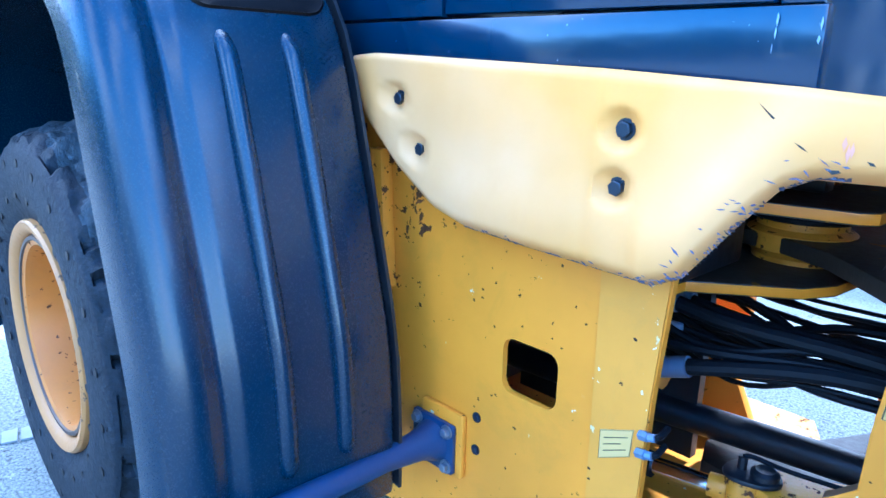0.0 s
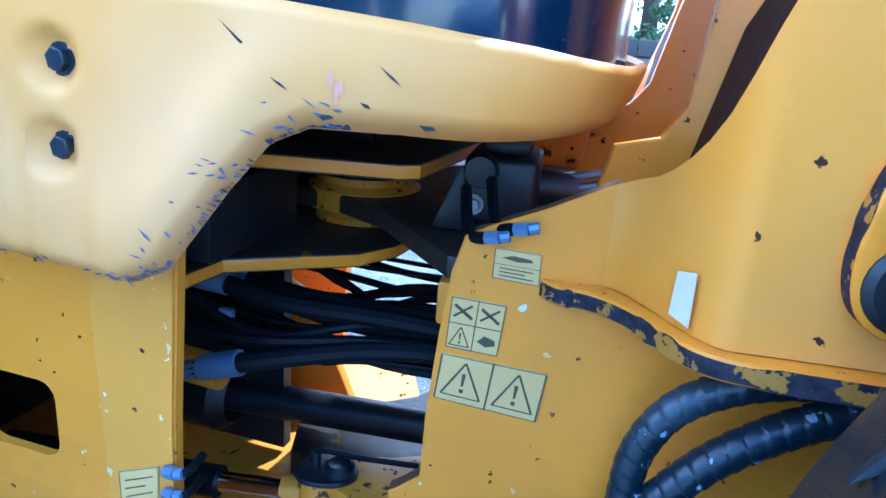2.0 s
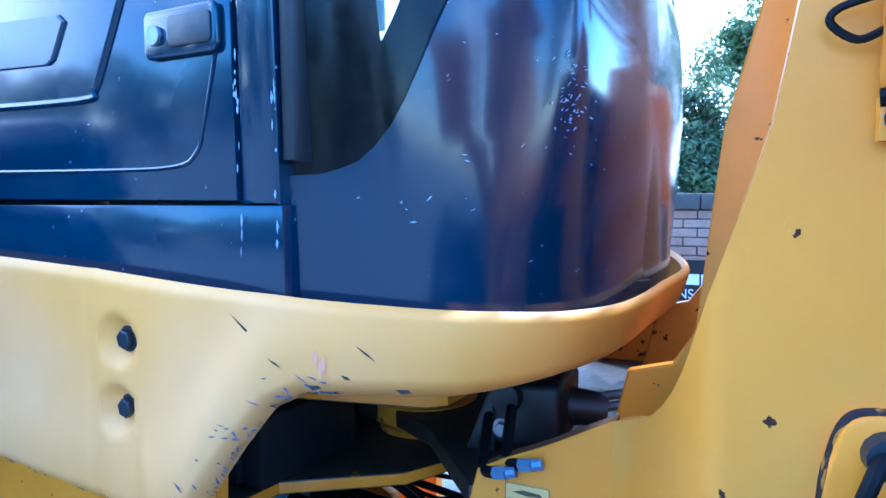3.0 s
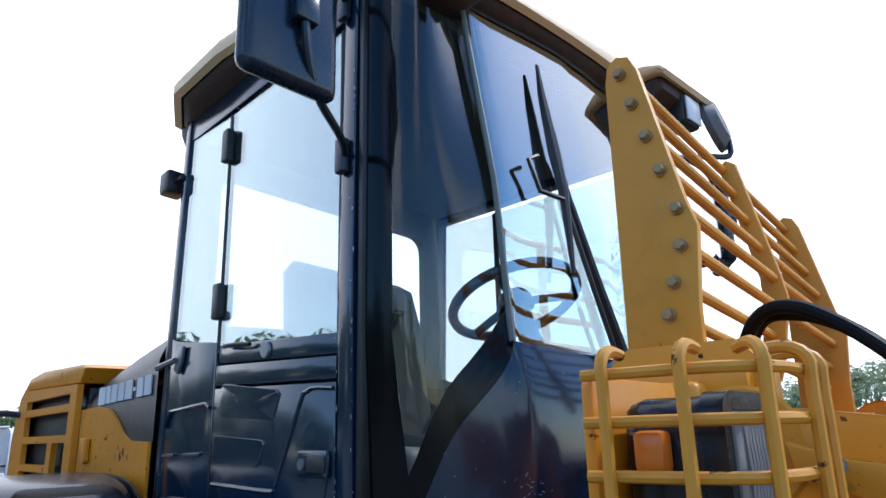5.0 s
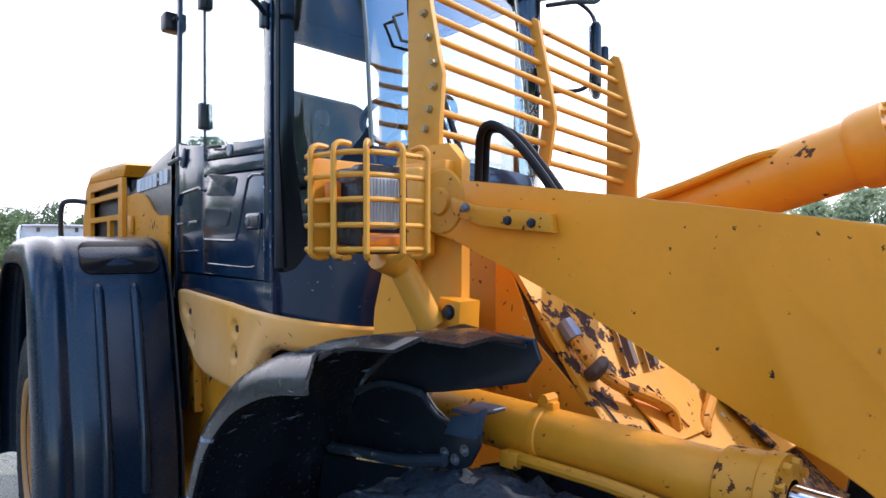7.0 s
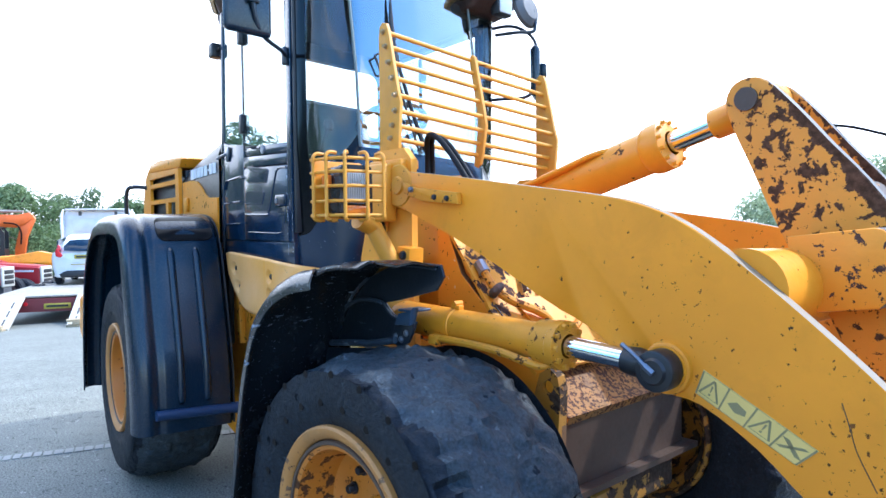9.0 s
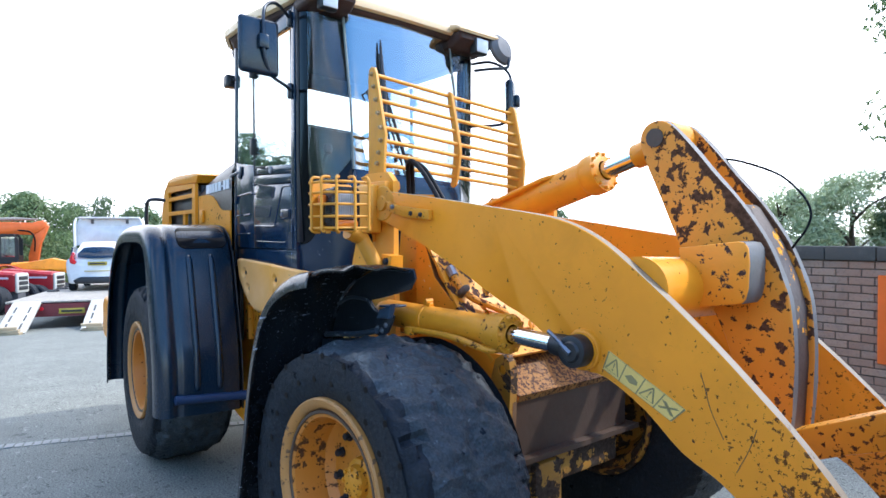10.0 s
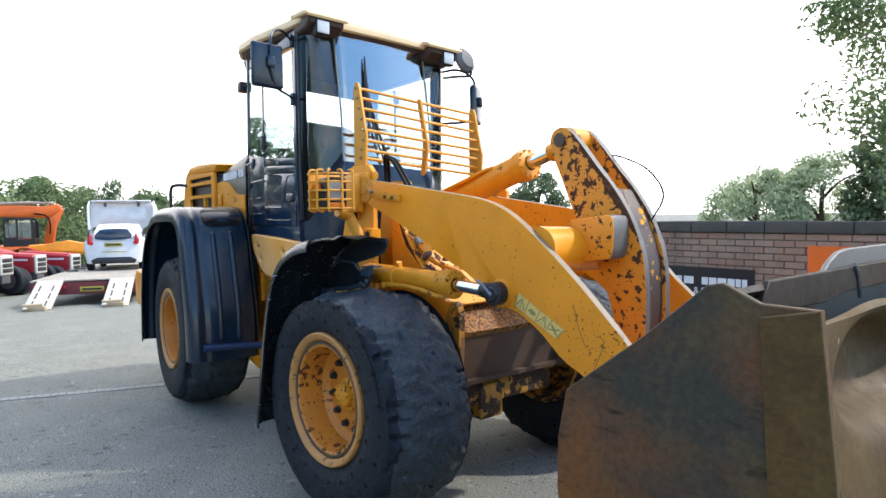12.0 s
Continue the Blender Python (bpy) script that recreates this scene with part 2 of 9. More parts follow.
M_rubber = paint("worn_tyre_rubber", (0.007, 0.011, 0.017), 0.62, spec=0.3, dirt=0.7, dirt_col=(0.016, 0.024, 0.034), relief=0.7, grain=60, coarse=0.35, speckle=0.5, flecks=((0.010, 0.05, (0.05, 0.06, 0.07)), (0.02, 0.12, (0.004, 0.006, 0.009))))


def rust_material(name, tones, gloss=0.42, scuffs=0.7):
    """Bare bucket steel: broad clouds of grey, olive and brown rust, streaks, small bright scuffs."""
    m, nodes, links, bsdf = base_material(name)
    co = nodes.new("ShaderNodeTexCoord").outputs["Object"]
    c = mix_node(nodes, links, ramp_node(nodes, links, noise_node(nodes, links, co, 1.5, 6, 0.62, 0.6), 0.38, 0.62), tones[0], tones[1])
    c = mix_node(nodes, links, ramp_node(nodes, links, noise_node(nodes, links, co, 3.2, 8, 0.68, 0.8), 0.50, 0.72), c, tones[2])
    fine = noise_node(nodes, links, co, 55, 6, 0.7)
    c = mix_node(nodes, links, 0.55, c, mix_node(nodes, links, ramp_node(nodes, links, fine, 0.3, 0.7), (0.55, 0.55, 0.55), (1.5, 1.5, 1.5)), "MULTIPLY")
    streak = noise_node(nodes, links, co, 9, 7, 0.6, 0.3, (0.6, 1.0, 3.0))
    c = mix_node(nodes, links, ramp_node(nodes, links, streak, 0.60, 0.74), c, tones[3])
    spots = noise_node(nodes, links, co, 13, 9, 0.7, 0.2)
    c = mix_node(nodes, links, ramp_node(nodes, links, spots, scuffs, scuffs + 0.03), c, (0.36, 0.32, 0.26))
    links.new(c, bsdf.inputs["Base Color"])
    mr = nodes.new("ShaderNodeMapRange")
    mr.inputs["To Min"].default_value, mr.inputs["To Max"].default_value = gloss - 0.1, gloss + 0.2
    links.new(ramp_node(nodes, links, spots, 0.3, 0.7), mr.inputs["Value"])
    links.new(mr.outputs["Result"], bsdf.inputs["Roughness"])
    bsdf.inputs["Specular IOR Level"].default_value = 0.2
    dents = bump_node(nodes, links, noise_node(nodes, links, co, 2.6, 4, 0.5), 0.35, 0.05)
    links.new(bump_node(nodes, links, fine, 0.25, 0.004, dents), bsdf.inputs["Normal"])
    return m


M_rust = rust_material("rusty_bucket_steel", ((0.040, 0.037, 0.029), (0.150, 0.056, 0.016), (0.085, 0.060, 0.028), (0.020, 0.013, 0.009)), 0.50)
M_edge = paint("worn_steel_edge", (0.15, 0.142, 0.135), 0.55, dirt=0.5, dirt_col=(0.10, 0.075, 0.05), metal=0.25)
M_bare = paint("brown_stained_steel", (0.10, 0.065, 0.045), 0.45, chips=0.25, chip_col=(0.28, 0.14, 0.03), chip_scale=14, dirt=0.5, dirt_col=(0.05, 0.03, 0.02), metal=0.3)
M_grease = paint("greasy_black_steel", (0.035, 0.026, 0.018), 0.5, chips=0.4, chip_col=(0.20, 0.10, 0.02), chip_scale=12, dirt=0.5, dirt_col=(0.012, 0.011, 0.011), relief=0.2)
# dark brown in place of the shade on the tower's web
M_webshade = paint("dark_brown_web_shade", (0.050, 0.018, 0.008), 0.7, dirt=0.3, dirt_col=(0.03, 0.012, 0.006), spec=0.15)
# near black that stands for the shade in the step pocket and sidewall holes
M_recess_shade = paint("recess_shade_black", (0.005, 0.004, 0.004), 0.40, dirt=0.0, spec=0.12)
M_liner = paint("dark_green_headliner", (0.022, 0.030, 0.030), 0.8, dirt=0.2, dirt_col=(0.015, 0.02, 0.02))
M_cyl = paint("chipped_cylinder_paint", (0.78, 0.30, 0.014), 0.40, chips=0.47, chip_scale=30, dirt=0.4, dirt_col=(0.45, 0.16, 0.012), relief=0.15, spec=0.35, flecks=((0.010, 0.06, (0.05, 0.03, 0.02)),))
M_flake = paint("flaking_bulkhead_paint", (0.76, 0.33, 0.018), 0.5, chips=0.66, patchy=0.5, chip_col=(0.050, 0.030, 0.024), chip_scale=15, dirt=0.4, dirt_col=(0.55, 0.24, 0.03), fade=0.5, fade_col=(0.76, 0.44, 0.10), relief=0.3, spec=0.35, flecks=((0.016, 0.05, (0.50, 0.44, 0.36)), (0.010, 0.12, (0.05, 0.03, 0.022))))
M_rustcover = paint("rusty_cover_paint", (0.34, 0.15, 0.022), 0.6, chips=1.05, chip_col=(0.050, 0.030, 0.022), chip_scale=60, patchy=0.5, dirt=1.0, dirt_col=(0.10, 0.055, 0.03), relief=0.3, flecks=((0.006, 0.30, (0.40, 0.19, 0.03)), (0.004, 0.25, (0.07, 0.04, 0.03))))
M_grime = paint("grimy_yellow_paint", (0.42, 0.20, 0.02), 0.6, chips=0.92, chip_col=(0.040, 0.028, 0.020), chip_scale=14, dirt=0.8, dirt_col=(0.09, 0.055, 0.03), relief=0.35)
M_bolt = paint("zinc_bolt", (0.28, 0.30, 0.34), 0.35, dirt=0.4, dirt_col=(0.10, 0.09, 0.08), metal=0.8)
M_darkbolt = paint("dark_bolt", (0.03, 0.04, 0.055), 0.35, dirt=0.3, metal=0.5, dirt_col=(0.06, 0.05, 0.05))
M_label = paint("yellowed_label", (0.80, 0.52, 0.155), 0.5, dirt=0.5, dirt_col=(0.70, 0.38, 0.07), chips=0.2, chip_col=(0.4, 0.25, 0.06))
M_oldlabel = paint("faded_arm_label", (0.84, 0.58, 0.16), 0.5, dirt=0.4, dirt_col=(0.62, 0.36, 0.07), chips=0.3, chip_col=(0.4, 0.25, 0.06))
M_oldprint = paint("faded_print", (0.30, 0.24, 0.10), 0.5, dirt=0.2)
M_labelprint = paint("aged_print", (0.10, 0.075, 0.03), 0.5, dirt=0.5, dirt_col=(0.35, 0.24, 0.08))
M_print = paint("black_print", (0.02, 0.02, 0.018), 0.5, dirt=0.0)
M_seat = paint("dark_green_seat_cloth", (0.022, 0.032, 0.029), 0.85, dirt=0.2, dirt_col=(0.02, 0.025, 0.025))
M_interior = paint("grey_green_trim_plastic", (0.16, 0.19, 0.18), 0.6, dirt=0.2, dirt_col=(0.09, 0.10, 0.10))
M_roof = paint("cream_roof_paint", (0.78, 0.54, 0.28), 0.45, dirt=0.25, dirt_col=(0.58, 0.40, 0.2))
M_roofdark = paint("brown_roof_lining", (0.05, 0.022, 0.016), 0.6, dirt=0.2)
M_asphalt = paint("yard_asphalt", (0.178, 0.186, 0.160), 0.85, dirt=0.7, dirt_col=(0.138, 0.142, 0.122), relief=0.7, grain=60, speckle=0.7, flecks=((0.05, 0.35, (0.12, 0.122, 0.112)), (0.03, 0.22, (0.27, 0.268, 0.245)), (0.016, 0.40, (0.085, 0.088, 0.080))))
M_whitepaint = paint("white_car_paint", (0.80, 0.80, 0.80), 0.25, dirt=0.1, dirt_col=(0.6, 0.6, 0.58), coat=0.5)
M_redpaint = paint("red_tractor_paint", (0.42, 0.02, 0.025), 0.35, dirt=0.2, dirt_col=(0.25, 0.03, 0.03))
M_maroon = paint("maroon_trailer_paint", (0.16, 0.02, 0.025), 0.5, dirt=0.4, dirt_col=(0.10, 0.04, 0.03))
M_orange = paint("orange_paint", (0.86, 0.155, 0.016), 0.4, dirt=0.2, dirt_col=(0.45, 0.12, 0.03))
M_deck = paint("weathered_deck_boards", (0.34, 0.31, 0.26), 0.8, dirt=0.6, dirt_col=(0.18, 0.15, 0.12), speckle=0.4, grain=12)
M_alu = paint("pale_aluminium_ramp", (0.52, 0.50, 0.44), 0.5, dirt=0.4, dirt_col=(0.36, 0.33, 0.27))
M_plate = paint("yellow_number_plate", (0.42, 0.33, 0.03), 0.4, dirt=0.1)
M_grey = paint("grey_plastic", (0.10, 0.10, 0.105), 0.5, dirt=0.2, dirt_col=(0.06, 0.06, 0.06))
M_signblack = paint("black_sign_board", (0.014, 0.015, 0.018), 0.35, dirt=0.1, dirt_col=(0.03, 0.03, 0.03))
M_palelabel = paint("pale_paper_label", (0.84, 0.74, 0.54), 0.5, dirt=0.3, dirt_col=(0.70, 0.56, 0.32))
M_white = paint("white_lettering", (0.78, 0.78, 0.78), 0.5, dirt=0.1, dirt_col=(0.6, 0.6, 0.6))
M_coping = paint("dark_weathered_coping", (0.095, 0.088, 0.078), 0.9, dirt=0.7, dirt_col=(0.15, 0.14, 0.115), spec=0.2, relief=0.6)
M_mortar = paint("grey_mortar", (0.135, 0.096, 0.074), 0.95, dirt=0.4, dirt_col=(0.15, 0.13, 0.11), relief=0.6)
M_wood = paint("timber_offcut", (0.42, 0.33, 0.20), 0.8, dirt=0.3, dirt_col=(0.25, 0.18, 0.10))
M_bark = paint("bark", (0.10, 0.075, 0.05), 0.9, dirt=0.5, dirt_col=(0.05, 0.04, 0.03), relief=0.8)
M_slot = paint("concrete_channel", (0.32, 0.32, 0.295), 0.85, dirt=0.5, dirt_col=(0.25, 0.25, 0.24), relief=0.3)


def plain(name, col, rough=0.3, metal=0.0, emit=None):
    m, nodes, links, bsdf = base_material(name)
    co = nodes.new("ShaderNodeTexCoord").outputs["Object"]
    c = mix_node(nodes, links, ramp_node(nodes, links, noise_node(nodes, links, co, 24, 4), 0.3, 0.7), tuple(x * 0.85 for x in col), col)
    links.new(c, bsdf.inputs["Base Color"])
    bsdf.inputs["Roughness"].default_value, bsdf.inputs["Metallic"].default_value = rough, metal
    return m


M_chrome = plain("chromed_rod", (0.75, 0.76, 0.78), 0.12, 1.0)
M_amber = plain("amber_lens", (0.75, 0.20, 0.02), 0.2)
M_redsmear = plain("faded_red_smear", (0.78, 0.34, 0.18), 0.6)
M_redlens = plain("red_lens", (0.55, 0.02, 0.03), 0.2)
M_lens = plain("frosted_lamp_lens", (0.60, 0.61, 0.61), 0.15)
M_headlens = paint("dusty_ribbed_lens", (0.36, 0.37, 0.37), 0.14, dirt=0.4, dirt_col=(0.24, 0.245, 0.245), coat=0.3, relief=0.05)


def glass(name, tint, gloss=1.0, sheen=(1.0, 1.0, 1.0)):
    m, nodes, links, bsdf = base_material(name)
    nodes.remove(bsdf)
    out = nodes["Material Output"]
    tr, gl, mx, fr = (nodes.new(k) for k in ("ShaderNodeBsdfTransparent", "ShaderNodeBsdfGlossy", "ShaderNodeMixShader", "ShaderNodeLayerWeight"))
    tr.inputs["Color"].default_value = (*tint, 1)
    gl.inputs["Roughness"].default_value = 0.02
    gl.inputs["Color"].default_value = (*sheen, 1)
    fr.inputs["Blend"].default_value = 0.5
    power = nodes.new("ShaderNodeMath")
    power.operation = "POWER"
    power.inputs[1].default_value = 4.0
    links.new(fr.outputs["Facing"], power.inputs[0])
    mul = nodes.new("ShaderNodeMath")
    mul.operation = "MULTIPLY_ADD"
    mul.use_clamp = True
    mul.inputs[1].default_value = 0.9
    mul.inputs[2].default_value = 0.045 * gloss
    links.new(power.outputs[0], mul.inputs[0])
    links.new(mul.outputs[0], mx.inputs[0])
    links.new(tr.outputs[0], mx.inputs[1])
    links.new(gl.outputs[0], mx.inputs[2])
    links.new(mx.outputs[0], out.inputs["Surface"])
    return m


M_glass = glass("cab_glass", (0.93, 0.97, 0.97), 1.2)
M_doorglass = glass("door_glass", (0.90, 0.96, 0.97), 5.5, (0.86, 0.97, 1.0))
M_screen = glass("windscreen_glass", (0.86, 0.93, 0.94), 7.0, (0.98, 0.98, 0.92))
M_carglass = glass("car_glass", (0.15, 0.2, 0.24), 2.0)
M_paleglass = glass("clear_cab_glass", (0.75, 0.82, 0.84), 4.0)


def brick_material():
    m, nodes, links, bsdf = base_material("weathered_red_brick")
    co = nodes.new("ShaderNodeTexCoord").outputs["Object"]
    info = nodes.new("ShaderNodeObjectInfo")
    geo = nodes.new("ShaderNodeNewGeometry")
    add = nodes.new("ShaderNodeMath")
    add.operation = "ADD"
    links.new(info.outputs["Random"], add.inputs[0])
    links.new(geo.outputs["Random Per Island"], add.inputs[1])
    frac = nodes.new("ShaderNodeMath")
    frac.operation = "FRACT"
    links.new(add.outputs[0], frac.inputs[0])
    c = mix_node(nodes, links, frac.outputs[0], (0.29, 0.165, 0.11), (0.36, 0.225, 0.155))
    geo_pos = geo.outputs["Position"]
    c = mix_node(nodes, links, ramp_node(nodes, links, noise_node(nodes, links, geo_pos, 2.4, 8, 0.7), 0.45, 0.75), c, (0.29, 0.24, 0.19))
    c = mix_node(nodes, links, ramp_node(nodes, links, noise_node(nodes, links, geo_pos, 40, 5, 0.7), 0.5, 0.8), c, (0.18, 0.12, 0.09))
    # long damp streaks and pale blooms that run down over the courses
    c = mix_node(nodes, links, ramp_node(nodes, links, noise_node(nodes, links, geo_pos, 3.4, 7, 0.65, 0.3, (1.0, 1.0, 0.35)), 0.52, 0.80), c, (0.15, 0.115, 0.09))
    c = mix_node(nodes, links, ramp_node(nodes, links, noise_node(nodes, links, geo_pos, 1.9, 8, 0.7, 0.5, (1.0, 1.0, 1.6)), 0.60, 0.90), c, (0.40, 0.33, 0.27))
    links.new(c, bsdf.inputs["Base Color"])
    bsdf.inputs["Roughness"].default_value = 0.9
    links.new(bump_node(nodes, links, noise_node(nodes, links, geo_pos, 90, 5), 0.5, 0.004), bsdf.inputs["Normal"])
    return m


M_brick = brick_material()


def leaf_material(name, a, b):
    m, nodes, links, bsdf = base_material(name)
    geo = nodes.new("ShaderNodeNewGeometry")
    c = mix_node(nodes, links, geo.outputs["Random Per Island"], a, b)
    links.new(c, bsdf.inputs["Base Color"])
    bsdf.inputs["Roughness"].default_value = 0.55
    bsdf.inputs["Transmission Weight"].default_value = 0.0
    out = nodes["Material Output"]
    tl, mx = nodes.new("ShaderNodeBsdfTranslucent"), nodes.new("ShaderNodeMixShader")
    links.new(c, tl.inputs["Color"])
    mx.inputs[0].default_value = 0.45
    links.new(bsdf.outputs[0], mx.inputs[1])
    links.new(tl.outputs[0], mx.inputs[2])
    links.new(mx.outputs[0], out.inputs["Surface"])
    return m


M_leaf = leaf_material("tree_leaves", (0.085, 0.135, 0.052), (0.20, 0.275, 0.115))
M_leafdark = leaf_material("dark_tree_leaves", (0.07, 0.115, 0.055), (0.165, 0.225, 0.11))
M_leafpale = leaf_material("pale_bush_leaves", (0.27, 0.35, 0.19), (0.50, 0.56, 0.36))


# ---- mesh helpers ----
MF = Matrix.Rotation(radians(5.0), 4, "Z")       # the front frame, steered about the joint
MR = Matrix.Rotation(radians(-2.5), 4, "Z")      # the rear frame
MC = MR @ Matrix(((1, 0, 0, 0), (0, 1, 0, 0), (0, -0.078, 1, -0.078 * 0.59), (0, 0, 0, 1)))      # the cab, lower on its far side


def part(name, bm, mat, parent=None, label="", m=None, angle=35, rim=None, axis="y"):
    """Links a bmesh as one mesh object. rim: the material of a plate's cut edges, which run along the axis."""
    bmesh.ops.recalc_face_normals(bm, faces=bm.faces)
    if rim is not None:
        bm.normal_update()
        for f in bm.faces:
            f.material_index = 1 if abs(f.normal["xyz".index(axis)]) < 0.35 else 0
    if m is not None:
        bm.transform(m)
    me = bpy.data.meshes.new(name)
    bm.to_mesh(me)
    bm.free()
    me.materials.append(mat)
    if rim is not None:
        me.materials.append(rim)
    for p in me.polygons:
        p.use_smooth = True
    me.set_sharp_from_angle(angle=radians(angle))
    ob = new(name, me)
    if parent is not None:
        ob.parent = parent
        if parent.matrix_basis != Matrix.Identity(4):
            ob.matrix_parent_inverse = Matrix.Identity(4)
    if label:
        ob["label"] = label
    return ob


def thing(name, label, category, m=None, group="", kind=""):
    ob = new(name)
    if m is not None:
        ob.matrix_basis = m
    return tagged(ob, label, category, group, kind)


def box(bm, x0, x1, y0, y1, z0, z1, bevel=0.0, seg=2):
    """An axis-parallel box with rounded edges."""
    v = [bm.verts.new(p) for p in ((x0, y0, z0), (x1, y0, z0), (x1, y1, z0), (x0, y1, z0), (x0, y0, z1), (x1, y0, z1), (x1, y1, z1), (x0, y1, z1))]
    fs = [bm.faces.new([v[i] for i in q]) for q in ((3, 2, 1, 0), (4, 5, 6, 7), (0, 1, 5, 4), (1, 2, 6, 5), (2, 3, 7, 6), (3, 0, 4, 7))]
    if bevel:
        edges = list({e for f in fs for e in f.edges})
        bmesh.ops.bevel(bm, geom=edges, offset=bevel, segments=seg, affect="EDGES", profile=0.5)
    return bm


def at_plane(axis, u, v, w):
    return {"y": (u, w, v), "x": (w, u, v), "z": (u, v, w)}[axis]


def slab(bm, outline, axis, a, b, bevel=0.0, seg=2):
    """A plate with an outline of (u, v) points, from a to b along the axis."""
    vs = [bm.verts.new(at_plane(axis, u, v, a)) for u, v in outline]
    f = bm.faces.new(vs)
    r = bmesh.ops.extrude_face_region(bm, geom=[f])
    nv = [g for g in r["geom"] if isinstance(g, bmesh.types.BMVert)]
    i = "xyz".index(axis)
    for v in nv:
        v.co[i] = b
    if bevel:
        faces = [g for g in r["geom"] if isinstance(g, bmesh.types.BMFace)] + [f]
        edges = list({e for q in faces for e in q.edges})
        bmesh.ops.bevel(bm, geom=edges, offset=bevel, segments=seg, affect="EDGES", profile=0.5)
    return bm


def holed(bm, outline, holes, axis, a, b):
    """A plate with openings cut right through it."""
    edges = []
    for loop in (outline, *holes):
        vs = [bm.verts.new(at_plane(axis, u, v, a)) for u, v in loop]
        edges += [bm.edges.new((vs[i], vs[(i + 1) % len(vs)])) for i in range(len(vs))]
    r = bmesh.ops.triangle_fill(bm, use_beauty=True, edges=edges)
    faces = [g for g in r["geom"] if isinstance(g, bmesh.types.BMFace)]
    r = bmesh.ops.extrude_face_region(bm, geom=faces)
    i = "xyz".index(axis)
    for g in r["geom"]:
        if isinstance(g, bmesh.types.BMVert):
            g.co[i] = b
    return bm


def circle(cu, cv, r, n=20):
    return [(cu + r * math.cos(2 * math.pi * i / n), cv + r * math.sin(2 * math.pi * i / n)) for i in range(n)]


def round_rect(u0, u1, v0, v1, r, n=4):
    pts = []
    for cu, cv, a0 in ((u1 - r, v1 - r, 0), (u0 + r, v1 - r, 90), (u0 + r, v0 + r, 180), (u1 - r, v0 + r, 270)):
        for i in range(n + 1):
            a = radians(a0 + 90 * i / n)
            pts.append((cu + r * math.cos(a), cv + r * math.sin(a)))
    return pts


def spline(pts, n=6, closed=False):
    """A Catmull-Rom curve through the points."""
    p = [Vector(q) for q in pts]
    out, k = [], len(p)
    for i in range(k if closed else k - 1):
        p0, p1, p2, p3 = (p[(i + d) % k] if closed else p[min(max(i + d, 0), k - 1)] for d in (-1, 0, 1, 2))
        for j in range(n):
            t = j / n
            out.append(0.5 * ((2 * p1) + (p2 - p0) * t + (2 * p0 - 5 * p1 + 4 * p2 - p3) * t * t + (3 * p1 - p0 - 3 * p2 + p3) * t ** 3))
    if not closed:
        out.append(p[-1])
    return out


def tube(bm, pts, r, seg=8, closed=False, caps=True):
    """A round bar along the points; r is one radius or one for each point."""
    p = [Vector(q) for q in pts]
    k = len(p)
    rad = r if isinstance(r, (list, tuple)) else [r] * k
    rings, up = [], None
    for i in range(k):
        a, b = (p[i - 1], p[(i + 1) % k]) if closed else (p[max(i - 1, 0)], p[min(i + 1, k - 1)])
        d = (b - a).normalized()
        if up is None:
            up = d.orthogonal().normalized()
        up = (up - d * up.dot(d)).normalized()
        side = d.cross(up)
        rings.append([bm.verts.new(p[i] + rad[i] * (math.cos(2 * math.pi * j / seg) * up + math.sin(2 * math.pi * j / seg) * side)) for j in range(seg)])
    for i in range(k if closed else k - 1):
        a, b = rings[i], rings[(i + 1) % k]
        for j in range(seg):
            bm.faces.new((a[j], a[(j + 1) % seg], b[(j + 1) % seg], b[j]))
    if caps and not closed:
        bm.faces.new(rings[0][::-1])
        bm.faces.new(rings[-1])
    return bm


def lathe(bm, profile, origin, axis, seg=32):
    """Turns a profile of (radius, height along the axis) points."""
    o, d = Vector(origin), Vector(axis).normalized()
    up = d.orthogonal().normalized()
    side = d.cross(up)
    rings = []
    for r, h in profile:
        if r < 1e-6:
            rings.append([bm.verts.new(o + d * h)])
        else:
            rings.append([bm.verts.new(o + d * h + r * (math.cos(2 * math.pi * j / seg) * up + math.sin(2 * math.pi * j / seg) * side)) for j in range(seg)])
    for a, b in zip(rings, rings[1:]):
        for j in range(seg):
            q = [a[j % len(a)], a[(j + 1) % len(a)], b[(j + 1) % len(b)], b[j % len(b)]]
            q = list(dict.fromkeys(q))
            if len(q) > 2:
                bm.faces.new(q)
    return bm


def bolt(bm, p, axis, r=0.014, h=0.012, washer=1.5):
    """A hexagon head on a washer."""
    o, d = Vector(p), Vector(axis).normalized()
    lathe(bm, [(0, 0), (r * washer, 0), (r * washer, h * 0.25), (0, h * 0.25)], o, d, 14)
    lathe(bm, [(r, h * 0.2), (r, h * 0.9), (r * 0.85, h), (0, h)], o, d, 6)
    return bm


def grid_sheet(bm, rows, thickness=0.0, closed=False):
    """A skin through rows of points, thickened."""
    vs = [[bm.verts.new(p) for p in row] for row in rows]
    fs = []
    for a, b in zip(vs, vs[1:]):
        for i in range(len(a) - 1 + (1 if closed else 0)):
            fs.append(bm.faces.new((a[i], a[(i + 1) % len(a)], b[(i + 1) % len(a)], b[i])))
    if thickness:
        bmesh.ops.recalc_face_normals(bm, faces=fs)
        bmesh.ops.solidify(bm, geom=fs, thickness=thickness)
    return bm


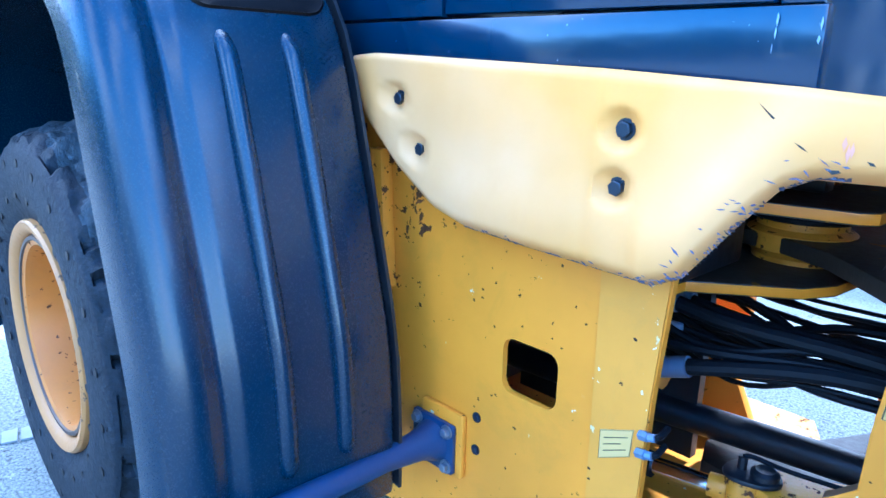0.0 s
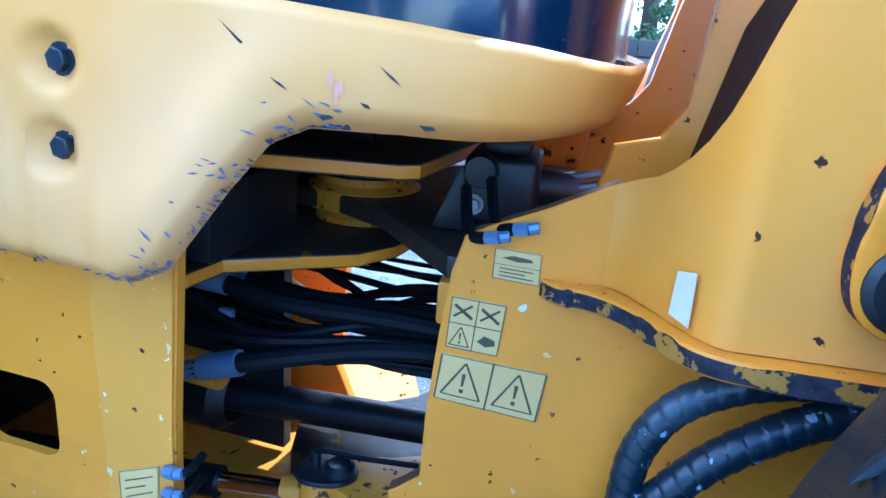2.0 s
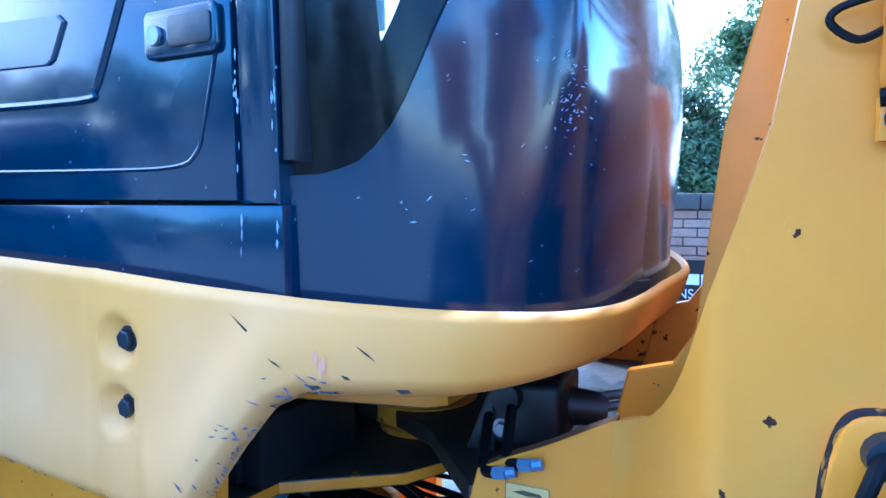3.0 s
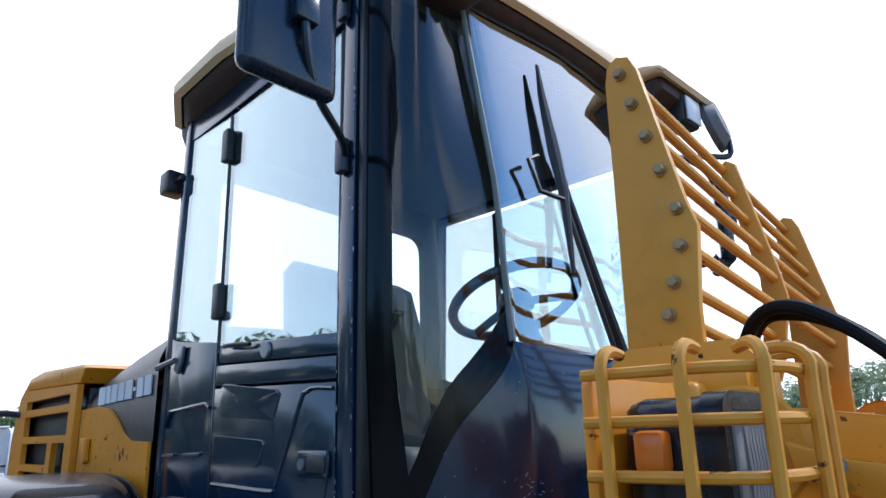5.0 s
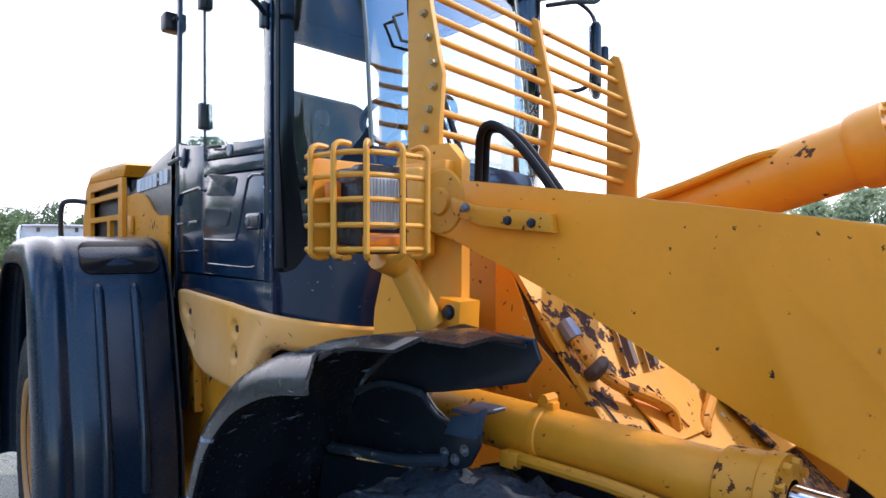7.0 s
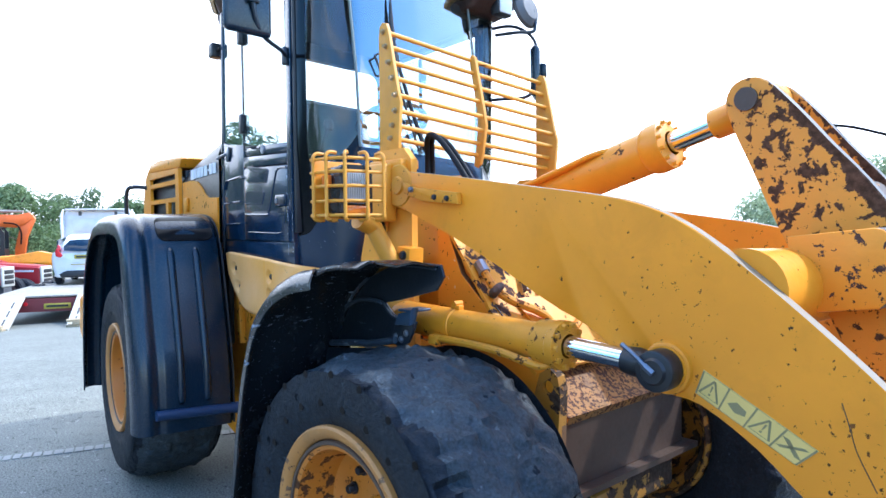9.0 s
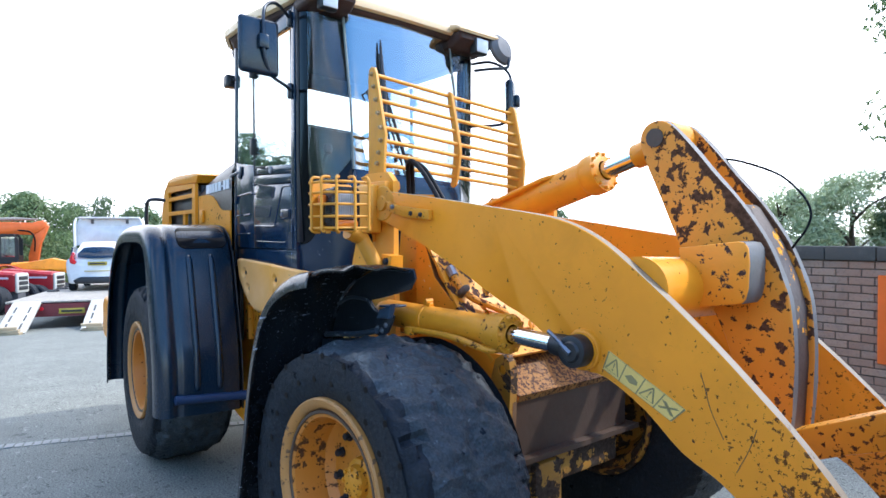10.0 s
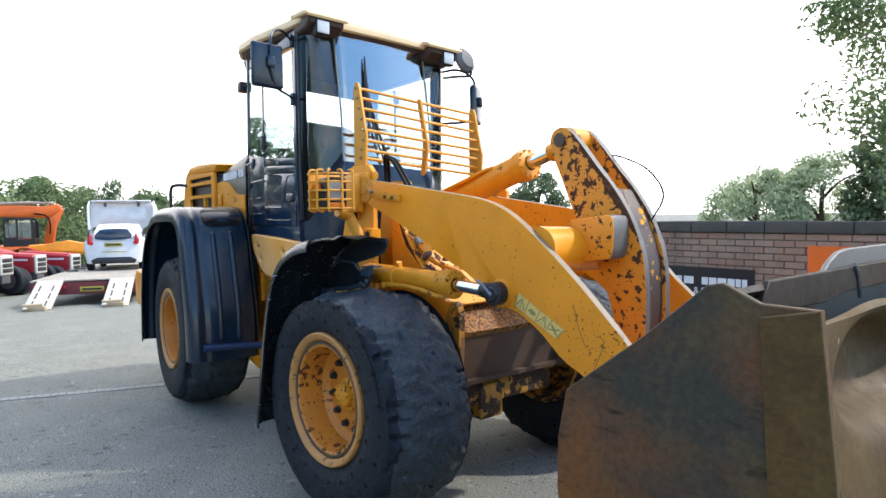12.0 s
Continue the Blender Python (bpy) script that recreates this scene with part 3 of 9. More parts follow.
def lerp_list(pairs, x):
    """Straight-line interpolation in a list of (x, value)."""
    if x <= pairs[0][0]:
        return pairs[0][1]
    for (x0, v0), (x1, v1) in zip(pairs, pairs[1:]):
        if x <= x1:
            return v0 + (v1 - v0) * (x - x0) / (x1 - x0)
    return pairs[-1][1]


# ---- the yard: ground, channel drain, wall ----
def ground_z(x, y):
    s = -(x + 3.2) * 0.90 + y * 0.12
    s = max(0.0, s)
    s = s * s / (s + 2.0)
    return -0.062 * min(s, 40.0)


def build_ground():
    bm = bmesh.new()
    def steps(lo, hi, near_lo, near_hi, fine, coarse):
        v, x = [lo], lo
        while x < hi:
            x += fine if near_lo <= x < near_hi else coarse
            v.append(min(x, hi))
        return v
    xs = [-900, -500, -250, -120] + steps(-70, 20, -20, 8, 0.5, 3.0) + [40, 90, 200, 500, 900]
    ys = [-900, -500, -200, -80, -40] + steps(-20, 30, -6, 8, 0.5, 3.0) + [60, 120, 300, 600, 900]
    rows = [[(x, y, ground_z(x, y)) for y in ys] for x in xs]
    grid_sheet(bm, rows)
    return tagged(part("ground", bm, M_asphalt), "grey worn asphalt yard with gritty speckled surface", "ground", kind="structure")


build_ground()


def build_channel():
    """A line of small concrete blocks let into the asphalt."""
    a, b = Vector((-3.05, -4.0, 0)), Vector((-1.30, 2.1, 0))
    d = (b - a).normalized()
    side = Vector((-d.y, d.x, 0))
    bm = bmesh.new()
    rnd = random.Random(4)
    s, n = 0.0, (b - a).length
    while s < n:
        p = a + d * s
        length = 0.056 + rnd.random() * 0.014
        q = []
        for u, v in ((0.006, -0.05), (length - 0.006, -0.05), (length - 0.006, 0.05), (0.006, 0.05)):
            q.append(p + d * u + side * (v + rnd.uniform(-0.004, 0.004)))
        lo = [bm.verts.new((c.x, c.y, -0.02)) for c in q]
        h = 0.006 + rnd.random() * 0.003
        hi = [bm.verts.new((c.x, c.y, h + ground_z(c.x, c.y))) for c in q]
        bm.faces.new(hi)
        for i in range(4):
            bm.faces.new((lo[i], lo[(i + 1) % 4], hi[(i + 1) % 4], hi[i]))
        s += length
    return tagged(part("trim_channel", bm, M_slot), "pale concrete setts in a line across the asphalt", "drain", kind="structure")


build_channel()

WALL_Y, WALL_X0, WALL_X1, WALL_TOP = 4.75, -7.0, 9.0, 1.46


def brick_mesh():
    bm = bmesh.new()
    box(bm, 0.0055, 0.2195, -0.012, 0.05, 0.005, 0.070, 0.004, 1)
    me = bpy.data.meshes.new("brick")
    bm.to_mesh(me)
    bm.free()
    me.materials.append(M_brick)
    return me


def build_wall():
    bm = bmesh.new()
    box(bm, WALL_X0, WALL_X1, WALL_Y, WALL_Y + 0.20, -0.4, WALL_TOP - 0.13)
    wall = tagged(part("wall_north", bm, M_mortar), "long weathered red brick yard wall with grey mortar", "wall", kind="structure")
    return wall


wall_north = build_wall()


def build_coping():
    bm = bmesh.new()
    rnd = random.Random(3)
    x = WALL_X0
    while x < WALL_X1:
        w = 0.44 + rnd.random() * 0.02
        dz = rnd.uniform(-0.004, 0.004)
        box(bm, x + 0.004, min(x + w, WALL_X1) - 0.004, WALL_Y - 0.045, WALL_Y + 0.245, WALL_TOP - 0.13 + 0.003, WALL_TOP + dz, 0.012, 2)
        x += w
    ob = part("coping", bm, M_coping, wall_north, "dark weathered coping stones")
    return ob


build_coping()


# ---- boards on the wall ----
def build_sign():
    sign = thing("wall_sign", "black rectangular sign board with white lettering on the brick wall", "sign")
    bm = bmesh.new()
    box(bm, -0.56, 0.55, WALL_Y - 0.035, WALL_Y - 0.013, 0.33, 0.92, 0.004, 1)
    part("board", bm, M_signblack, sign)
    y = WALL_Y - 0.0395
    for x0, x1, z, h in ((-0.44, -0.36, 0.715, 0.088), (-0.33, -0.20, 0.715, 0.088), (-0.09, -0.01, 0.715, 0.088), (0.005, 0.10, 0.715, 0.088), (0.115, 0.225, 0.715, 0.088), (0.240, 0.325, 0.715, 0.088), (0.340, 0.400, 0.715, 0.088), (0.415, 0.475, 0.715, 0.088), (-0.36, 0.05, 0.470, 0.060)):
        bm = bmesh.new()
        box(bm, x0, x1, y, y + 0.003, z, z + h)
        part("lettering", bm, M_white, sign, "white lettering line")
    for word, x, z, h in (("& SONS", -0.20, 0.600, 0.082), ("FARM", 0.088, 0.470, 0.060)):
        font = bpy.data.curves.new("lettering", "FONT")
        font.body, font.size, font.extrude = word, h * 1.38, 0.001
        flat = bpy.data.objects.new("lettering", font)
        scene.collection.objects.link(flat)
        me = bpy.data.meshes.new_from_object(flat.evaluated_get(bpy.context.evaluated_depsgraph_get()))
        bpy.data.objects.remove(flat)
        me.transform(Matrix.Translation((x, y + 0.001, z)) @ Matrix.Rotation(radians(90), 4, "X"))
        me.materials.clear()
        me.materials.append(M_white)
        line = new("lettering", me)
        line.parent = sign
        line["label"] = "white lettering line"
    return sign


build_sign()


def build_orange_sign():
    sign = thing("wall_poster", "bright orange board with a silver oval emblem on the brick wall", "sign")
    bm = bmesh.new()
    box(bm, 1.135, 3.4, WALL_Y - 0.04, WALL_Y - 0.013, 0.40, 1.205, 0.004, 1)
    part("board", bm, M_orange, sign)
    bm = bmesh.new()
    cu, cv = 1.86, 0.80
    outer = [(cu + 0.52 * math.cos(a), cv + 0.26 * math.sin(a)) for a in [2 * math.pi * i / 40 for i in range(40)]]
    inner = [(cu + 0.46 * math.cos(a), cv + 0.21 * math.sin(a)) for a in [2 * math.pi * i / 40 for i in range(40)]]
    holed(bm, outer, [inner], "y", WALL_Y - 0.046, WALL_Y - 0.041)
    part("emblem_ring", bm, M_white, sign, "silver oval ring")
    bm = bmesh.new()
    slab(bm, [(1.62, 0.66), (1.72, 0.96), (1.98, 0.96), (1.98, 0.66)], "y", WALL_Y - 0.046, WALL_Y - 0.041)
    part("emblem_shape", bm, M_white, sign, "plain silver emblem shape")
    return sign


build_orange_sign()


# ---- the wheel loader ----
loader = thing("wheel_loader", "yellow wheel loader with dark blue cab and rusty bucket on asphalt", "wheel loader")


def tyre_mesh(name, seed, m, wear):
    """A worn solid tyre: smooth, chewed tread and chunked shoulders."""
    rnd = random.Random(seed)
    seg = 220
    prof = [(0.330, 0.235), (0.345, 0.258), (0.42, 0.272), (0.50, 0.272), (0.545, 0.266), (0.578, 0.252), (0.598, 0.232), (0.614, 0.20), (0.624, 0.16),
            (0.631, 0.11), (0.635, 0.07), (0.636, 0.03), (0.636, -0.02), (0.635, -0.06), (0.631, -0.11), (0.624, -0.16), (0.612, -0.20), (0.595, -0.232), (0.575, -0.252), (0.545, -0.266), (0.42, -0.272), (0.33, -0.235)]
    prof = [(p.x, p.z) for p in spline([(r, 0, h) for r, h in prof], 3)]
    bm = bmesh.new()
    rings = []
    cuts = [(rnd.random() * 2 * math.pi, rnd.uniform(0.012, 0.035), rnd.uniform(0.02, 0.05), rnd.choice((-1, 1))) for _ in range(34)]
    for r, h in prof:
        ring = []
        for j in range(seg):
            a = 2 * math.pi * j / seg
            p = Vector((r * math.cos(a), h, r * math.sin(a)))
            d = 0.0
            if r > 0.58:
                d = 0.018 * noise.noise(p * 6 + Vector((seed, 0, 0))) + 0.020 * abs(noise.noise(p * 15)) + 0.014 * noise.noise(p * 31 + Vector((0, 0, seed))) - 0.006 - 0.012 * max(0.0, noise.noise(p * 11 + Vector((3, seed, 0))) - 0.25) * 3
                if abs(h) > 0.16:
                    for ca, depth, width, s in cuts:
                        da = (a - ca + math.pi) % (2 * math.pi) - math.pi
                        if s * h > 0 and abs(da) < width:
                            d -= depth * (1 - (da / width) ** 2)
            if r > 0.53:
                d -= wear * max(0.0, 0.25 + 0.75 * math.sin(a))        # worn down further above the flat it stands on
            k = (r + d) / r
            ring.append(bm.verts.new((p.x * k, p.y, max(p.z * k, -0.640))))
        rings.append(ring)
    for a, b in zip(rings, rings[1:]):
        for j in range(seg):
            bm.faces.new((a[j], a[(j + 1) % seg], b[(j + 1) % seg], b[j]))
    bm.transform(m)
    return bm


def build_wheel(x, y, side, frame_m, seed):
    """side -1: the face looks towards -y."""
    flip = Matrix.Identity(4) if side < 0 else Matrix.Rotation(math.pi, 4, "Z")
    m = frame_m @ Matrix.Translation((x, y, 0.643)) @ flip
    # wheel disc and rim; the outer face lies at local -y
    bm = bmesh.new()
    prof = [(0.250, -0.10), (0.262, -0.215), (0.268, -0.238), (0.283, -0.244), (0.290, -0.236), (0.298, -0.236), (0.303, -0.19), (0.335, -0.18), (0.335, 0.10), (0.25, 0.10), (0.25, -0.10)]
    lathe(bm, prof, (0, 0, 0), (0, 1, 0), 64)
    lathe(bm, [(0.0, -0.085), (0.10, -0.085), (0.16, -0.07), (0.22, -0.075), (0.252, -0.11), (0.256, -0.08), (0.0, -0.04)], (0, 0, 0), (0, 1, 0), 48)
    wheel = part("wheel", bm, M_rim, loader, "yellow wheel rim, rusty and chipped", m)
    bm = bmesh.new()
    lathe(bm, [(0.25, 0.1005), (0.335, 0.1005), (0.335, 0.236), (0.330, 0.256), (0.316, 0.262), (0.304, 0.250), (0.298, 0.21), (0.262, 0.19), (0.25, 0.16), (0.25, 0.1005)], (0, 0, 0), (0, 1, 0), 64)
    part("inner_rim", bm, M_grime, wheel, "grimy brown inner rim", m)
    bm = bmesh.new()
    lathe(bm, [(0.0, 0.0), (0.14, 0.0), (0.15, 0.05), (0.20, 0.06), (0.23, 0.10), (0.2495, 0.15)], (0, 0, 0), (0, 1, 0), 40)
    part("wheel_back", bm, M_grime, wheel, "dirty brown inner face of the wheel", m)
    tyre = part("tyre", tyre_mesh("tyre", seed, m, 0.095 if frame_m is MF else 0.018), M_rubber, wheel, "worn smooth solid black tyre", None)
    # tread faces get the lighter rubber: abrasion plus sky light in the colour
    tyre.data.materials.append(M_tread_skylit)
    hub_at, way = m.translation, (m.to_3x3() @ Vector((0, 1, 0))).normalized()
    for f in tyre.data.polygons:
        off = Vector(f.center) - hub_at
        if abs(off.dot(way)) + 0.03 * noise.noise(Vector(f.center) * 9) < 0.215 and off.length > 0.50:
            f.material_index = 1
    bm = bmesh.new()
    lathe(bm, [(0, -0.150), (0.045, -0.150), (0.062, -0.140), (0.068, -0.115), (0.085, -0.108), (0.092, -0.09), (0.092, -0.07)], (0, 0, 0), (0, 1, 0), 28)
    for i in range(8):
        a = 2 * math.pi * i / 8
        bolt(bm, (0.052 * math.cos(a), -0.147, 0.052 * math.sin(a)), (0, -1, 0), 0.008, 0.008)
    part("hub", bm, M_worn, wheel, "rusty planetary hub end", m)
    for i in range(12):
        a = 2 * math.pi * (i + 0.3) / 12
        bm = bmesh.new()
        bolt(bm, (0.185 * math.cos(a), -0.072, 0.185 * math.sin(a)), (0, -1, 0), 0.015, 0.03, 1.4)
        part("wheel_nut", bm, M_darkbolt, wheel, "", m)
    bm = bmesh.new()
    lathe(bm, [(0.300, -0.20), (0.300, -0.240), (0.304, -0.250), (0.318, -0.262), (0.336, -0.266), (0.343, -0.258), (0.345, -0.235), (0.338, -0.19)], (0, 0, 0), (0, 1, 0), 64)
    part("rim_flange", bm, M_flange, wheel, "pale worn outer rim flange", m)
    bm = bmesh.new()
    lathe(bm, [(0.280, -0.240), (0.284, -0.249), (0.294, -0.249), (0.299, -0.240)], (0, 0, 0), (0, 1, 0), 56)
    part("lock_ring", bm, M_bare, wheel, "dull brown lock ring", m)
    # air holes of the solid tyre's sidewall, their shade painted as flat black discs
    bm = bmesh.new()
    for i in range(22):
        for rad, off in ((0.415, 0), (0.505, 0.5)):
            a = 2 * math.pi * (i + off) / 22
            lathe(bm, [(0.0, -0.2722), (0.012, -0.2722), (0.013, -0.270)], (rad * math.cos(a), 0, rad * math.sin(a)), (0, 1, 0), 8)
    part("sidewall_hole", bm, M_recess_shade, wheel, "flat black discs painted as the shade in small sidewall holes", m)["kind"] = "stuff"
    return wheel


RX, FX = -1.41, 1.357          # axle stations in their own frames
WY_R, WY_F = -0.795, -0.855    # wheel centre lines on the near side
build_wheel(RX, WY_R, -1, MR, 1)
build_wheel(RX, -WY_R + 0.06, 1, MR, 2)
build_wheel(FX, WY_F, -1, MF, 3)
build_wheel(FX, -WY_F - 0.04, 1, MF, 4)

# axles
for fx, fm, y0, y1 in ((RX, MR, WY_R, -WY_R), (FX, MF, WY_F, -WY_F)):
    bm = bmesh.new()
    tube(bm, [(fx, y0 + 0.22, 0.643), (fx, -0.30, 0.643), (fx, -0.22, 0.643), (fx, 0.22, 0.643), (fx, 0.30, 0.643), (fx, y1 - 0.22, 0.643)], [0.13, 0.12, 0.2, 0.2, 0.12, 0.13], 20)
    part("axle", bm, M_grime, loader, "grimy yellow axle housing", fm)


# -- rear frame --
def build_rear_frame():
    outline = [(-2.3, 0.62), (-0.95, 0.40), (-0.60, 0.345), (-0.10, 0.40), (0.195, 0.52), (0.205, 0.90), (0.222, 1.15), (0.222, 1.34), (-0.75, 1.34), (-2.3, 1.34)]
    hole = round_rect(-0.124, 0.012, 0.797, 0.914, 0.026)
    bm = bmesh.new()
    holed(bm, outline, [hole], "y", -0.53, -0.516)
    plate = part("frame_side_plate", bm, M_frame, loader, "yellow steel side plate, scratched, with a rounded square hole", MR)
    bm = bmesh.new()
    slab(bm, [(-0.5, 0.93), (-0.455, 0.935), (-0.475, 1.25), (-0.515, 1.25)], "y", -0.565, -0.531, 0.006)
    part("gusset", bm, M_frame, loader, "", MR)
    bm = bmesh.new()
    holed(bm, [(-2.3, 0.62), (-0.95, 0.40), (-0.60, 0.345), (-0.30, 0.40), (-0.05, 0.52), (-0.04, 0.98), (0.04, 1.10), (0.04, 1.34), (-0.75, 1.34), (-2.3, 1.34)], [round_rect(-0.35, -0.21, 0.797, 0.914, 0.026)], "y", 0.50, 0.535)
    part("frame_side_plate", bm, M_frame, loader, "yellow steel side plate", MR)
    # worn strip along the plate's front edge, folded slightly inward
    bm = bmesh.new()
    slab(bm, [(0.088, 1.15), (0.218, 1.15), (0.203, 0.90), (0.193, 0.52), (0.10, 0.48)], "y", -0.5345, -0.5305)
    part("edge_strip", bm, M_stripworn, loader, "rubbed, faded strip with white scuffs", MR)
    # cross members and the inside of the frame
    bm = bmesh.new()
    box(bm, -0.62, -0.58, -0.495, 0.50, 0.42, 1.30)
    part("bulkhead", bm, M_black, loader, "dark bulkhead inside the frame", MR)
    bm = bmesh.new()
    slab(bm, [(-0.58, -0.49), (0.18, -0.49), (0.30, -0.25), (0.34, 0.0), (0.30, 0.25), (0.18, 0.49), (-0.58, 0.49)], "z", 0.45, 0.48, 0.004)
    part("floor_plate", bm, M_frame, loader, "", MR)
    for z0, z1, half in ((1.198, 1.222, [(0.15, -0.345), (0.395, -0.285), (0.418, -0.262), (0.43, 0.0)]), (1.036, 1.060, [(0.15, -0.345), (0.31, -0.22), (0.345, -0.15), (0.36, 0.0)])):
        bm = bmesh.new()
        slab(bm, [(-0.58, -0.49), (0.14, -0.48)] + half + [(x, -y) for x, y in half[-2::-1]] + [(0.0, 0.49), (-0.58, 0.49)], "z", z0, z1, 0.003)
        part("hinge_plate", bm, M_grease, loader, "yellow hinge plate with chipped edge", MR, rim=M_yellow, axis="z")
    bm = bmesh.new()
    box(bm, 0.02, 0.17, -0.40, -0.16, 1.068, 1.182, 0.008)
    box(bm, 0.06, 0.13, -0.415, -0.40, 1.075, 1.175, 0.004)
    part("valve_box", bm, M_black, loader, "black hydraulic valve block between the hinge plates", MR)
    bm = bmesh.new()
    slab(bm, [(-0.2, 0.48), (0.14, 0.48), (0.0, 0.78), (-0.2, 0.88)], "y", 0.20, 0.23, 0.004)
    part("web_plate", bm, M_frame, loader, "", MR)
    # lower rail and black panel behind the square hole
    bm = bmesh.new()
    tube(bm, [(-0.45, -0.30, 0.86), (0.10, -0.28, 0.83)], 0.03, 10)
    part("pipe", bm, M_frame, loader, "", MR)
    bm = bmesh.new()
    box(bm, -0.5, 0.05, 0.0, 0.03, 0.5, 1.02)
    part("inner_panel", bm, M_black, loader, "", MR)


M_stripworn = paint("rubbed_yellow_paint", (0.82, 0.345, 0.030), 0.5, chips=0.40, chip_col=(0.24, 0.20, 0.12), chip_scale=15, dirt=0.6, dirt_col=(0.56, 0.27, 0.04), relief=0.12, stretch=(1.0, 1.0, 0.5), spec=0.35, flecks=((0.009, 0.07, (0.74, 0.56, 0.26)), (0.014, 0.08, (0.30, 0.24, 0.12)), (0.006, 0.10, (0.80, 0.72, 0.52)), (0.007, 0.06, (0.05, 0.03, 0.02))))
build_rear_frame()


# -- moulded cover under the cab --
FOOT = [Vector((x, y, 0)) for x, y in ((-0.52, -0.62), (-0.2, -0.62), (0.1, -0.62), (0.30, -0.617), (0.40, -0.597), (0.50, -0.552), (0.578, -0.490), (0.626, -0.420), (0.658, -0.340), (0.677, -0.25), (0.682, -0.14), (0.680, -0.02))]
FOOT_CURVE = spline(FOOT, 10)


def foot_point(s, inset=0.0):
    """A point along the curve of the cab's lower side, s from 0 to 1, and its inward normal."""
    k = s * (len(FOOT_CURVE) - 1)
    i = min(int(k), len(FOOT_CURVE) - 2)
    p = FOOT_CURVE[i].lerp(FOOT_CURVE[i + 1], k - i)
    d = (FOOT_CURVE[min(i + 2, len(FOOT_CURVE) - 1)] - FOOT_CURVE[max(i - 1, 0)]).normalized()
    n = Vector((-d.y, d.x, 0))
    return p + n * inset, n


COVER_BOTTOM = [(-0.52, 1.435), (-0.449, 1.302), (-0.356, 1.220), (-0.253, 1.155), (-0.174, 1.134), (-0.04, 1.127), (0.106, 1.121), (0.215, 1.117), (0.262, 1.140), (0.336, 1.234), (0.381, 1.285), (0.418, 1.302), (0.50, 1.300), (0.60, 1.292), (0.68, 1.285), (0.80, 1.280)]
COVER_TOP = [(-0.52, 1.445), (-0.43, 1.452), (0.12, 1.432), (0.39, 1.416), (0.50, 1.405), (0.60, 1.392), (0.69, 1.373), (0.80, 1.36)]
COVER_BOLTS = [(0.152, 1.346), (0.147, 1.258), (-0.362, 1.365), (-0.297, 1.271)]


